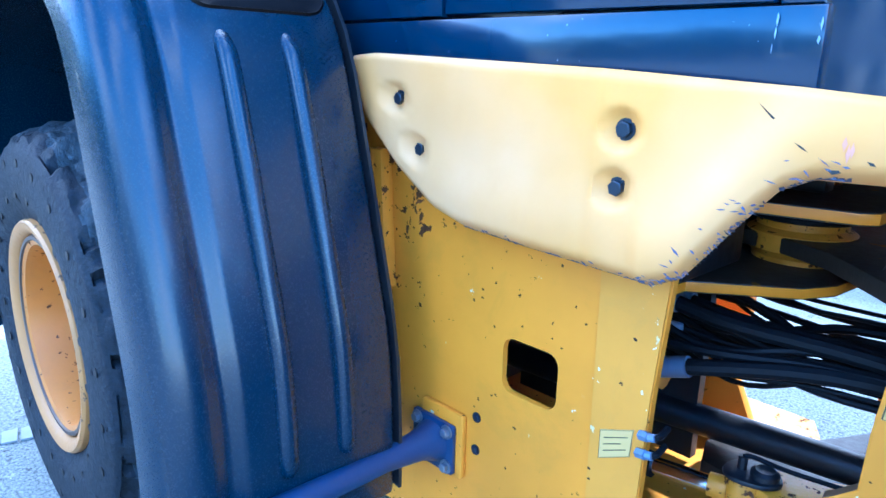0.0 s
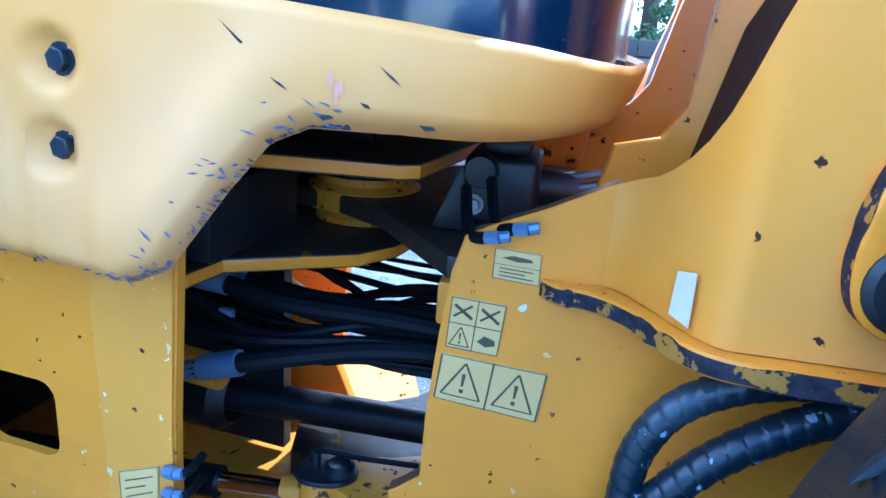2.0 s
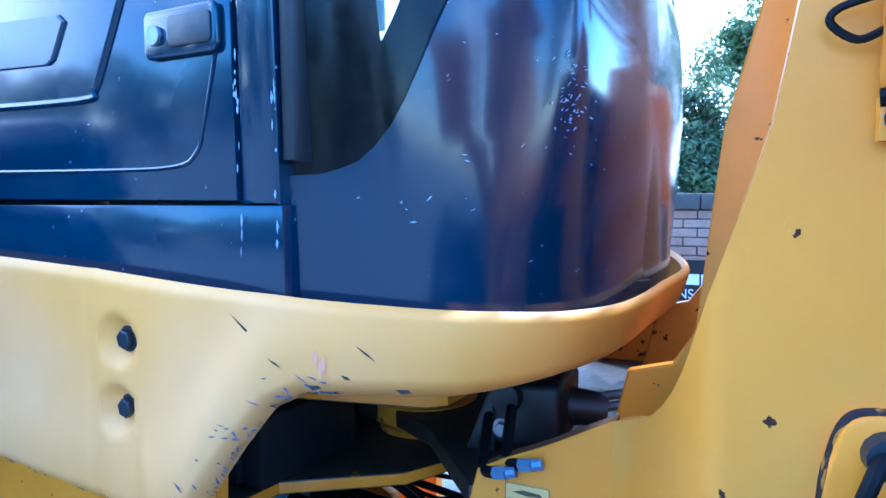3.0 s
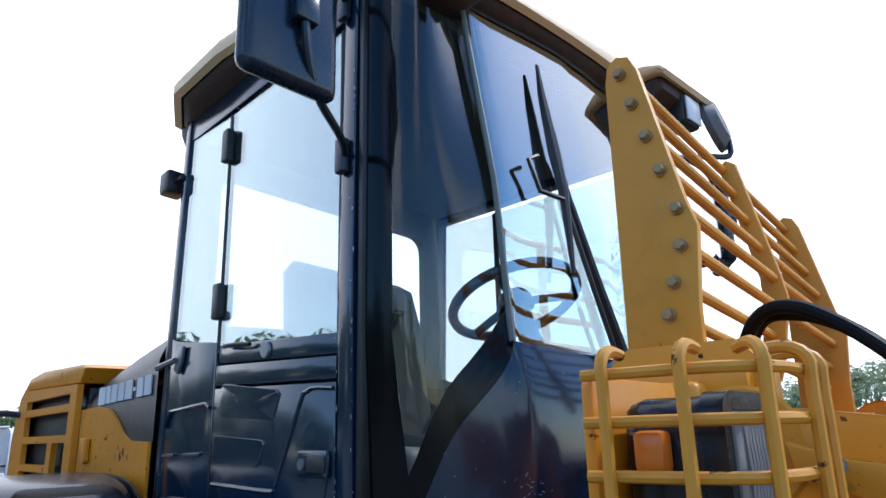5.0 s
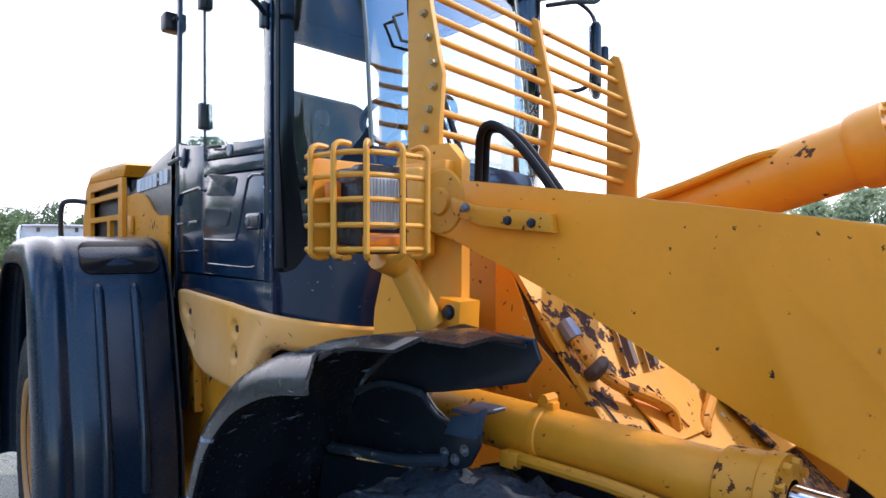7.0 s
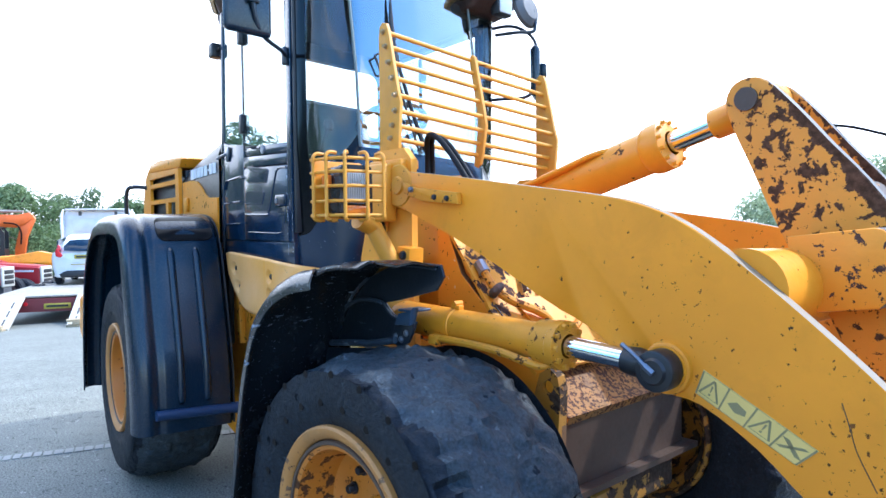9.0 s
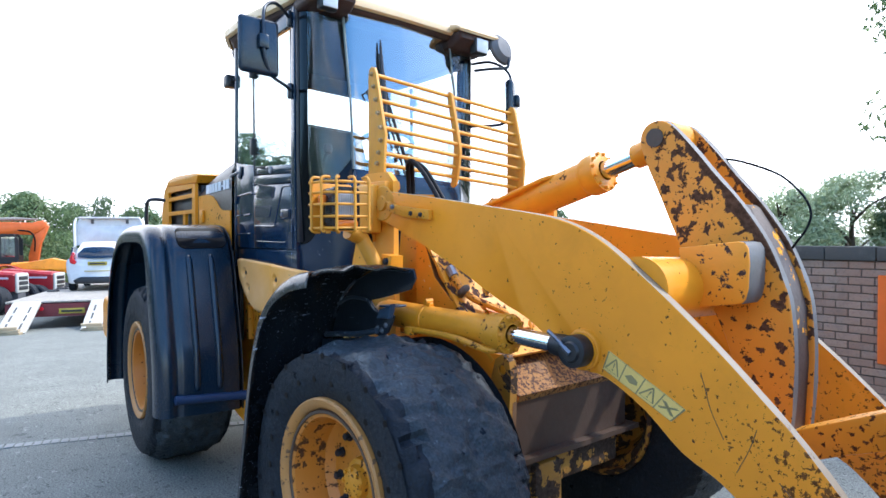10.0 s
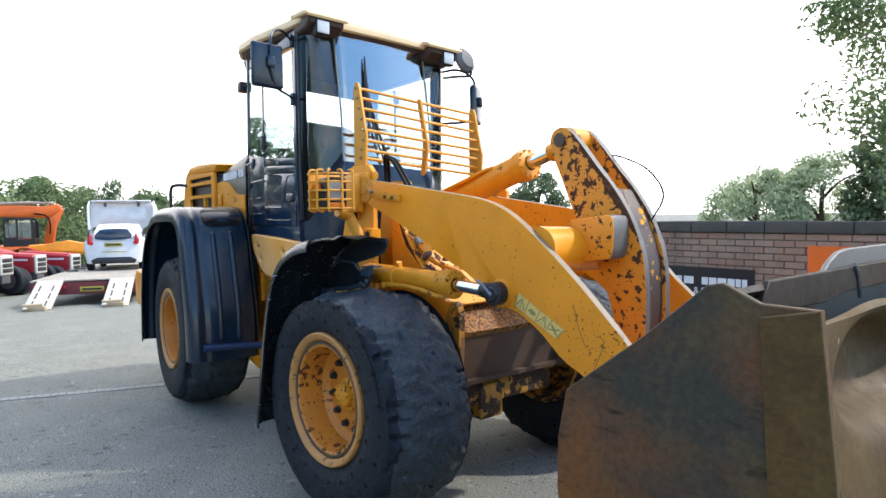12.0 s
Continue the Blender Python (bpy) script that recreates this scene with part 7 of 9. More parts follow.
    for z0, z1 in ((0.662, 0.69), (0.54, 0.572)):
        bm = bmesh.new()
        slab(bm, [(0.262, -0.34), (0.33, -0.375), (0.42, -0.39), (0.44, -0.20), (0.35, -0.24), (0.262, -0.26)], "z", z0, z1, 0.004)
        part("cylinder_bracket", bm, M_worn, loader, "yellow cylinder bracket", MF)
    # bundle of hydraulic hoses across the joint
    rnd = random.Random(12)
    for k in range(26):
        y = -0.30 + 0.42 * rnd.random()
        z0, z1 = 0.86 + 0.16 * rnd.random(), 0.84 + 0.12 * rnd.random()
        sag = rnd.uniform(-0.07, 0.01)
        bm = bmesh.new()
        tube(bm, spline([(-0.40, y, z0 + 0.02), (-0.10, y + rnd.uniform(-0.03, 0.03), z0), (0.16, y + rnd.uniform(-0.04, 0.04), (z0 + z1) / 2 + sag), (0.36, y * 0.9, z1), (0.62, y * 0.8, z1 + 0.01)], 6), rnd.choice((0.005, 0.006, 0.008, 0.010)), 8)
        part("hydraulic_hose", bm, M_hose, loader, "black hydraulic hose", MR)
    for y, z, r in ((-0.26, 1.0, 0.016), (-0.20, 0.99, 0.015)):
        bm = bmesh.new()
        tube(bm, spline([(-0.40, y, z - 0.02), (0.0, y, z - 0.01), (0.2, y, z - 0.03), (0.40, y * 0.9, z - 0.035), (0.62, y * 0.9, z - 0.04)], 6), r, 10)
        hose = part("thick_hose", bm, M_hose, loader, "thick black hose", MR)
        bm = bmesh.new()
        tube(bm, [(-0.02, y, z - 0.01), (0.10, y, z - 0.016)], r + 0.005, 12)
        part("hose_ferrule", bm, M_bluefit, hose, "blue-grey crimped ferrule", MR)
    bm = bmesh.new()
    tube(bm, spline([(0.0, -0.343, 0.832), (0.09, -0.34, 0.864), (0.17, -0.338, 0.892), (0.33, -0.28, 0.920), (0.45, -0.25, 0.93), (0.62, -0.22, 0.93)], 6), 0.016, 10)
    hose = part("thick_hose", bm, M_hose, loader, "thick black hose", MR)
    bm = bmesh.new()
    tube(bm, [(0.07, -0.341, 0.857), (0.10, -0.340, 0.868), (0.105, -0.340, 0.870), (0.172, -0.338, 0.893)], [0.016, 0.016, 0.021, 0.021], 12)
    part("hose_ferrule", bm, M_bluefit, hose, "blue-grey crimped ferrule", MR)
    # clip on the bundle and grease nipples at the plate edges
    bm = bmesh.new()
    box(bm, 0.100, 0.126, -0.292, -0.280, 0.936, 0.952, 0.003)
    part("cable_clip", bm, M_bluefit, loader, "pale blue cable clip", MR)
    for m, pts in ((MR, ((0.212, -0.545, 0.842), (0.210, -0.545, 0.808))), (MF, ((0.508, -0.442, 1.166), (0.542, -0.442, 1.181)))):
        for x, y, z in pts:
            bm = bmesh.new()
            tube(bm, [(x - 0.016, y + 0.004, z - 0.004), (x + 0.002, y, z)], 0.009, 6)
            tube(bm, [(x + 0.002, y, z), (x + 0.014, y, z + 0.003)], 0.0075, 8)
            nip = part("grease_fitting", bm, M_bluefit, loader, "small blue-grey grease fitting", m)
            bm = bmesh.new()
            if m is MR:
                tube(bm, spline([(x + 0.012, y, z + 0.003), (x + 0.017, y + 0.010, z + 0.004), (x + 0.014, y + 0.04, z + 0.006)], 4), 0.006, 8)
            else:
                tube(bm, spline([(x - 0.016, y + 0.004, z - 0.004), (x - 0.04, y + 0.03, z - 0.006), (x - 0.06, y + 0.12, z + 0.03)], 4), 0.008, 8)
            part("fitting_hose", bm, M_hose, nip, "", m)
    # black valve on its bracket behind the side plate
    bm = bmesh.new()
    box(bm, 0.436, 0.545, -0.28, -0.13, 1.135, 1.236, 0.012, 3)
    lathe(bm, [(0, -0.02), (0.024, -0.02), (0.026, 0.0), (0.022, 0.012), (0, 0.012)], (0.462, -0.282, 1.215), (0, -1, 0), 16)
    box(bm, 0.46, 0.53, -0.26, -0.16, 1.236, 1.262, 0.01, 2)
    tube(bm, [(0.52, -0.20, 1.185), (0.60, -0.19, 1.180)], [0.032, 0.026], 14)
    valve = part("valve", bm, M_black, loader, "black hydraulic valve on a bracket", MF)
    bm = bmesh.new()
    bolt(bm, (0.455, -0.281, 1.165), (0, -1, 0), 0.010, 0.010)
    part("valve_bolt", bm, M_bolt, valve, "", MF)
    bm = bmesh.new()
    slab(bm, [(0.392, 1.12), (0.44, 1.12), (0.44, 1.215), (0.428, 1.215)], "y", -0.27, -0.255, 0.003)
    part("valve_bracket", bm, M_black, valve, "", MF)
    for dz in (0.0, 0.018):
        bm = bmesh.new()
        tube(bm, spline([(0.58, -0.19, 1.180 + dz), (0.66, -0.20, 1.20 + dz), (0.78, -0.22, 1.215 + dz), (0.95, -0.22, 1.22 + dz)], 4), 0.008, 8)
        part("steel_line", bm, M_bolt, valve, "thin steel line", MF)


M_bluefit = paint("blue_grey_zinc", (0.20, 0.26, 0.36), 0.4, dirt=0.3, dirt_col=(0.10, 0.12, 0.16), metal=0.3)
build_joint()


def build_wrapped_hoses():
    """Two hoses in spiral wrap in front of the side plate."""
    for pts, r in (([(0.98, -0.50, 1.060), (0.88, -0.515, 1.068), (0.80, -0.52, 1.055), (0.735, -0.52, 1.016), (0.700, -0.52, 0.955), (0.692, -0.52, 0.88), (0.69, -0.52, 0.80), (0.70, -0.50, 0.66), (0.74, -0.46, 0.52)], 0.0205),
                   ([(0.98, -0.53, 1.075), (0.90, -0.535, 1.045), (0.83, -0.535, 1.005), (0.775, -0.535, 0.96), (0.730, -0.535, 0.905), (0.695, -0.532, 0.845), (0.675, -0.53, 0.77), (0.68, -0.51, 0.64), (0.72, -0.47, 0.52)], 0.0215)):
        sp = spline(pts, 26)
        bm = bmesh.new()
        run, rings, side = 0.0, [], Vector((0, 0, 1))
        for i, p in enumerate(sp):
            p = Vector(p)
            ahead = (Vector(sp[min(i + 1, len(sp) - 1)]) - Vector(sp[max(i - 1, 0)])).normalized()
            if i:
                run += (p - Vector(sp[i - 1])).length
            side = (side - ahead * side.dot(ahead)).normalized()
            other = ahead.cross(side)
            ring = []
            for k in range(20):
                a = 2 * math.pi * k / 20
                ph = (run / 0.021 + k / 20) % 1.0
                # each turn of the wrap swells and overlaps the next
                rr = r * (0.945 + 0.075 * ph / 0.9) if ph < 0.9 else r * 0.90
                ring.append(bm.verts.new(p + rr * (math.cos(a) * side + math.sin(a) * other)))
            rings.append(ring)
        for a, b in zip(rings, rings[1:]):
            for k in range(20):
                bm.faces.new((a[k], a[(k + 1) % 20], b[(k + 1) % 20], b[k]))
        for ring in (rings[0], rings[-1]):
            bm.faces.new(ring)
        part("wrapped_hose", bm, M_wrap, loader, "hose in dusty black spiral wrap", MF, 40)


build_wrapped_hoses()


# -- lift arms --
ARM_UP = [(0.985, 1.795), (1.05, 1.790), (1.34, 1.752), (1.72, 1.696), (1.95, 1.662), (2.08, 1.632), (2.19, 1.585), (2.29, 1.520), (2.45, 1.396), (2.60, 1.268), (2.72, 1.155), (2.84, 1.035), (3.00, 0.84), (3.14, 0.62), (3.20, 0.48)]
ARM_LO = [(3.10, 0.40), (2.98, 0.46), (2.84, 0.66), (2.72, 0.80), (2.62, 0.885), (2.50, 0.945), (2.38, 1.045), (2.24, 1.125), (2.14, 1.142), (2.07, 1.165), (2.00, 1.225), (1.90, 1.290), (1.75, 1.352), (1.55, 1.452), (1.30, 1.560), (1.09, 1.640), (1.00, 1.665), (0.965, 1.72)]


def build_arms():
    for y0, y1 in ((-0.61, -0.572), (0.39, 0.428)):
        bm = bmesh.new()
        up = [(p.x, p.z) for p in spline([(x, 0, z) for x, z in ARM_UP], 3)]
        lo = [(p.x, p.z) for p in spline([(x, 0, z) for x, z in ARM_LO], 3)]
        if y0 > 0:
            # the far arm hangs a little lower, as the frame stands twisted
            def drop(x):
                return 0.085 + 0.085 * min(1.0, max(0.0, (x - 2.05) / 0.4))
            up, lo = [(x, z - drop(x)) for x, z in up], [(x, z - drop(x)) for x, z in lo]
        slab(bm, up + lo, "y", y0, y1, 0.003, 1)
        arm = part("lift_arm", bm, M_arm, loader, "broad yellow lift arm with pale worn edges", MF, rim=M_edgeyellow)
        if y0 < 0:
            near_arm = arm
        out = y0 if y0 < 0 else y1
        d = -1 if y0 < 0 else 1
        bm = bmesh.new()
        lathe(bm, [(0.0, 0.012), (0.03, 0.012), (0.035, 0.004), (0.075, 0.004), (0.080, 0.0)], (1.045, out, 1.735), (0, d, 0), 28)
        part("arm_pivot", bm, M_worn, arm, "round arm pivot boss", MF)
        bm = bmesh.new()
        lathe(bm, [(0.070, 0.0), (0.067, 0.012), (0.060, 0.014), (0.06, 0.02), (0.0, 0.02)], (2.150, out, 1.208), (0, d, 0), 32)
        part("cylinder_boss", bm, M_yellow, arm, "yellow boss for the lift cylinder pin", MF)
    # long scratches on the lower half of the near arm
    for pts in (((2.559, 1.191), (2.575, 1.14), (2.59, 1.088), (2.628, 1.012)), ((2.720, 1.059), (2.70, 1.0), (2.665, 0.928)), ((2.78, 0.93), (2.81, 0.90), (2.83, 0.885))):
        bm = bmesh.new()
        tube(bm, spline([(x, -0.6100, z) for x, z in pts], 5), 0.0013, 5)
        part("scratch", bm, M_bare, near_arm, "dark scratch in the arm paint", MF)
    # strap with bolts on the near arm
    bm = bmesh.new()
    slab(bm, [(1.10, 1.742), (1.16, 1.722), (1.385, 1.694), (1.39, 1.655), (1.20, 1.672), (1.11, 1.700)], "y", -0.634, -0.611, 0.003)
    strap = part("arm_strap", bm, M_worn, loader, "short chipped yellow strap bolted to the arm", MF)
    for x, z in ((1.274, 1.683), (1.338, 1.676)):
        bm = bmesh.new()
        bolt(bm, (x, -0.634, z), (0, -1, 0), 0.0085, 0.009, 1.25)
        part("strap_bolt", bm, M_darkbolt, strap, "", MF)
    # cross tube between the arms
    bm = bmesh.new()
    tube(bm, [(2.33, -0.571, 1.415), (2.33, 0.10, 1.395), (2.33, 0.388, 1.31)], [0.105, 0.105, 0.08], 28)
    part("cross_tube", bm, M_yellow, loader, "thick yellow cross tube between the arms", MF)
    # bearing blocks that carry the bell crank
    for y0, y1 in ((-0.350, -0.226),):
        bm = bmesh.new()
        slab(bm, [(2.345, 1.544), (2.545, 1.566), (2.566, 1.562), (2.578, 1.545), (2.582, 1.50), (2.578, 1.42), (2.570, 1.385), (2.556, 1.369), (2.355, 1.340)], "y", y0, y1, 0.006)
        part("bearing_block", bm, M_blockpaint, loader, "chipped yellow bearing block with bare rounded nose", MF, rim=M_edge)
    # lift cylinders
    for y in (-0.625, 0.575):
        bm = bmesh.new()
        tube(bm, [(1.06, y, 1.250), (1.10, y, 1.250), (1.77, y, 1.230)], [0.045, 0.056, 0.056], 28)
        cyl = part("lift_cylinder", bm, M_cyl, loader, "yellow lift cylinder barrel", MF)
        bm = bmesh.new()
        lathe(bm, [(0.055, -0.03), (0.068, -0.022), (0.070, 0.0), (0.070, 0.040), (0.074, 0.044), (0.074, 0.070), (0.048, 0.078), (0.036, 0.079)], (1.765, y, 1.229), (1, 0, -0.015), 28)
        for i in range(10):
            a = 2 * math.pi * i / 10
            bolt(bm, (1.832, y + 0.061 * math.cos(a), 1.228 + 0.061 * math.sin(a)), (1, 0, 0), 0.0095, 0.018, 1.0)
        part("cylinder_head", bm, M_worn, cyl, "chipped cylinder head with bolts", MF)
        bm = bmesh.new()
        tube(bm, [(1.83, y, 1.228), (2.09, y, 1.212)], 0.031, 20)
        part("rod", bm, M_chrome, cyl, "shiny chrome piston rod", MF)
        bm = bmesh.new()
        dy = -0.024 if y < 0 else 0.024
        tube(bm, [(2.035, y, 1.216), (2.075, y, 1.213), (2.11, y, 1.211)], [0.036, 0.040, 0.036], 20)
        slab(bm, circle(2.150, 1.208, 0.054, 28), "y", y + dy - 0.034, y + dy + 0.034, 0.006)
        lathe(bm, [(0, 0.008), (0.030, 0.008), (0.036, 0.0)], (2.150, y + dy + (-0.034 if y < 0 else 0.034), 1.208), (0, -1 if y < 0 else 1, 0), 24)
        part("rod_end", bm, M_black, cyl, "black rod end", MF)
        bm = bmesh.new()
        tube(bm, spline([(2.06, y + dy - 0.036, 1.268), (2.10, y + dy - 0.04, 1.245), (2.13, y + dy - 0.042, 1.222)], 4), 0.007, 6)
        tube(bm, [(2.13, y + dy - 0.042, 1.222), (2.155, y + dy - 0.042, 1.205)], 0.010, 6)
        part("grease_pipe", bm, M_bolt, cyl, "", MF)
        bm = bmesh.new()
        lathe(bm, [(0.0555, -0.010), (0.0590, -0.007), (0.0590, 0.007), (0.0555, 0.010)], (1.37, y, 1.242), (1, 0, 0), 24)
        box(bm, 1.355, 1.395, y - 0.012, y + 0.012, 1.294, 1.312, 0.003)
        tube(bm, [(1.375, y - 0.018, 1.316), (1.375, y + 0.018, 1.316)], 0.011, 10)
        part("barrel_band", bm, M_yellow, cyl, "", MF)
        bm = bmesh.new()
        out_y = -1 if y < 0 else 1
        tube(bm, spline([(1.335, y + out_y * 0.040, 1.195), (1.36, y + out_y * 0.062, 1.202), (1.46, y + out_y * 0.066, 1.202), (1.55, y + out_y * 0.066, 1.200), (1.64, y + out_y * 0.064, 1.192), (1.72, y + out_y * 0.058, 1.176), (1.77, y + out_y * 0.045, 1.166), (1.80, y + out_y * 0.02, 1.172)], 5), 0.0125, 10)
        pipe = part("cylinder_pipe", bm, M_worn, cyl, "yellow oil pipe beside the barrel", MF)
        bm = bmesh.new()
        box(bm, 1.305, 1.350, min(y + out_y * 0.03, y + out_y * 0.075), max(y + out_y * 0.03, y + out_y * 0.075), 1.178, 1.212, 0.005)
        part("pipe_block", bm, M_worn, pipe, "small chipped pipe block", MF)


M_arm = paint("arm_yellow_paint", (0.90, 0.318, 0.012), 0.38, chips=0.38, patchy=0.5, bare=((0.75, 0.0, -0.66), 1.15, 1.75, 0.15), chip_scale=54, chip_col=(0.11, 0.042, 0.012), dirt=0.35, dirt_col=(0.55, 0.20, 0.012), coat=0.08, relief=0.07, spec=0.35, flecks=((0.009, 0.025, (0.05, 0.03, 0.02)), (0.006, 0.04, (0.10, 0.045, 0.015))))
M_blockpaint = paint("spotted_block_paint", (0.78, 0.29, 0.015), 0.45, chips=0.55, patchy=0.2, chip_scale=34, chip_col=(0.045, 0.026, 0.02), dirt=0.4, dirt_col=(0.46, 0.18, 0.02), relief=0.25, spec=0.35)
M_edgeyellow = paint("rubbed_arm_edge", (0.25, 0.19, 0.12), 0.5, chips=0.5, chip_col=(0.17, 0.13, 0.09), chip_scale=20, dirt=0.4)
build_arms()


# -- bell crank and tilt cylinder --
def build_crank():
    outline = [(p.x, p.z) for p in spline([(2.120, 0, 1.925), (2.126, 0, 1.965), (2.150, 0, 1.992), (2.192, 0, 2.002), (2.240, 0, 1.984), (2.320, 0, 1.900), (2.403, 0, 1.799), (2.497, 0, 1.689), (2.582, 0, 1.563), (2.634, 0, 1.441), (2.658, 0, 1.347), (2.668, 0, 1.172), (2.655, 0, 0.953), (2.62, 0, 0.80), (2.56, 0, 0.74), (2.51, 0, 0.80), (2.505, 0, 0.95), (2.496, 0, 1.07), (2.435, 0, 1.269), (2.35, 0, 1.42), (2.277, 0, 1.56), (2.199, 0, 1.736), (2.140, 0, 1.865)], 3, True)]
    for y0, y1 in ((-0.225, -0.187), (-0.058, -0.020)):
        bm = bmesh.new()
        slab(bm, outline, "y", y0, y1, 0.004, 1)
        part("bell_crank_plate", bm, M_crank, loader, "tall bell crank plate, yellow paint flaking to brown steel", MF, rim=M_edge)
    bm = bmesh.new()
    tube(bm, [(2.182, -0.232, 1.940), (2.182, -0.012, 1.940)], 0.034, 24)
    part("crank_pin", bm, M_bare, loader, "brown steel pin", MF)
    bm = bmesh.new()
    tube(bm, [(2.47, -0.30, 1.46), (2.47, 0.10, 1.46)], 0.06, 20)
    part("pivot_pin", bm, M_edge, loader, "", MF)
    bm = bmesh.new()
    slab(bm, [(2.50, 0.89), (2.53, 0.935), (2.60, 0.935), (2.80, 1.020), (2.98, 1.096), (2.985, 0.975), (2.80, 0.912), (2.606, 0.831), (2.53, 0.82)], "y", -0.175, -0.070, 0.005)
    link = part("crank_link", bm, M_worn, loader, "chipped yellow link from crank to bucket", MF)
    bm = bmesh.new()
    slab(bm, [(2.975, 1.085), (3.02, 1.10), (3.10, 1.06), (3.145, 0.99), (3.11, 0.93), (3.02, 0.93), (2.978, 0.985)], "y", -0.160, -0.085, 0.008)
    part("link_end", bm, M_bare, link, "dark brown link eye", MF)
    # web between the two crank plates
    bm = bmesh.new()
    slab(bm, [(2.475, 1.690), (2.490, 1.680), (2.570, 1.555), (2.620, 1.438), (2.643, 1.345), (2.652, 1.172), (2.640, 0.955), (2.605, 0.82), (2.58, 0.83), (2.612, 0.955), (2.626, 1.172), (2.618, 1.345), (2.595, 1.432), (2.548, 1.545)], "y", -0.1865, -0.0585, 0.002, 1)
    part("crank_web", bm, M_bareplate, loader, "rubbed brown web between the crank plates", MF)
    # tilt cylinder
    d = Vector((2.182 - 1.02, 0, 1.940 - 1.60))
    def on(k):
        return (1.02 + d.x * k, -0.10, 1.60 + d.z * k)
    bm = bmesh.new()
    tube(bm, [on(0.0), on(0.05), on(0.70)], [0.05, 0.074, 0.074], 26)
    cyl = part("tilt_cylinder", bm, M_yellow, loader, "yellow tilt cylinder barrel", MF)
    bm = bmesh.new()
    lathe(bm, [(0.074, -0.03), (0.082, -0.02), (0.086, 0.0), (0.086, 0.05), (0.066, 0.058), (0.042, 0.06)], on(0.69), d, 28)
    for i in range(12):
        a = 2 * math.pi * i / 12
        u = d.normalized().orthogonal().normalized()
        v = d.normalized().cross(u)
        bolt(bm, Vector(on(0.730)) + 0.076 * (math.cos(a) * u + math.sin(a) * v), d, 0.007, 0.018, 1.0)
    part("cylinder_head", bm, M_yellow, cyl, "yellow bolted cylinder head", MF)
    bm = bmesh.new()
    tube(bm, [on(0.72), on(0.90)], 0.036, 20)
    part("rod", bm, M_chrome, cyl, "shiny chrome piston rod", MF)
    bm = bmesh.new()
    tube(bm, [on(0.865), on(0.95)], [0.048, 0.05], 18)
    lathe(bm, [(0.068, -0.07), (0.068, 0.07), (0.036, 0.07), (0.036, -0.07), (0.068, -0.07)], on(1.0), (0, 1, 0), 24)
    part("rod_eye", bm, M_yellow, cyl, "yellow rod eye", MF)
    for dy in (-0.155, -0.175):
        bm = bmesh.new()
        tube(bm, spline([(1.18, dy - 0.03, 1.70), (1.28, dy - 0.02, 1.725), (1.45, dy - 0.01, 1.776), (1.60, dy + 0.01, 1.828), (1.66, dy + 0.04, 1.842)], 5), 0.010, 8)
        part("cylinder_pipe", bm, M_yellow, cyl, "yellow oil pipe along the barrel", MF)
    bm = bmesh.new()
    tube(bm, spline([(2.34, -0.02, 1.865), (2.42, -0.03, 1.845), (2.55, -0.05, 1.790), (2.63, -0.058, 1.715), (2.655, -0.06, 1.655), (2.645, -0.07, 1.605), (2.625, -0.072, 1.575), (2.60, -0.07, 1.54)], 6), 0.0042, 6)
    part("sensor_cable", bm, M_hose, loader, "thin black cable arching over the crank", MF)


M_crank = paint("flaking_crank_paint", (0.78, 0.29, 0.016), 0.5, chips=0.60, chip_col=(0.056, 0.028, 0.016), chip_scale=26, dirt=0.4, dirt_col=(0.48, 0.20, 0.03), relief=0.3, patchy=0.30, bare=((0.81, 0.0, 0.58), 2.965, 2.995, 0.30), flecks=((0.006, 0.10, (0.05, 0.025, 0.012)),))
M_bareplate = paint("rubbed_brown_steel", (0.060, 0.034, 0.026), 0.5, chips=0.45, chip_col=(0.45, 0.19, 0.02), chip_scale=18, dirt=0.5, dirt_col=(0.10, 0.05, 0.03), patchy=0.7)
build_crank()


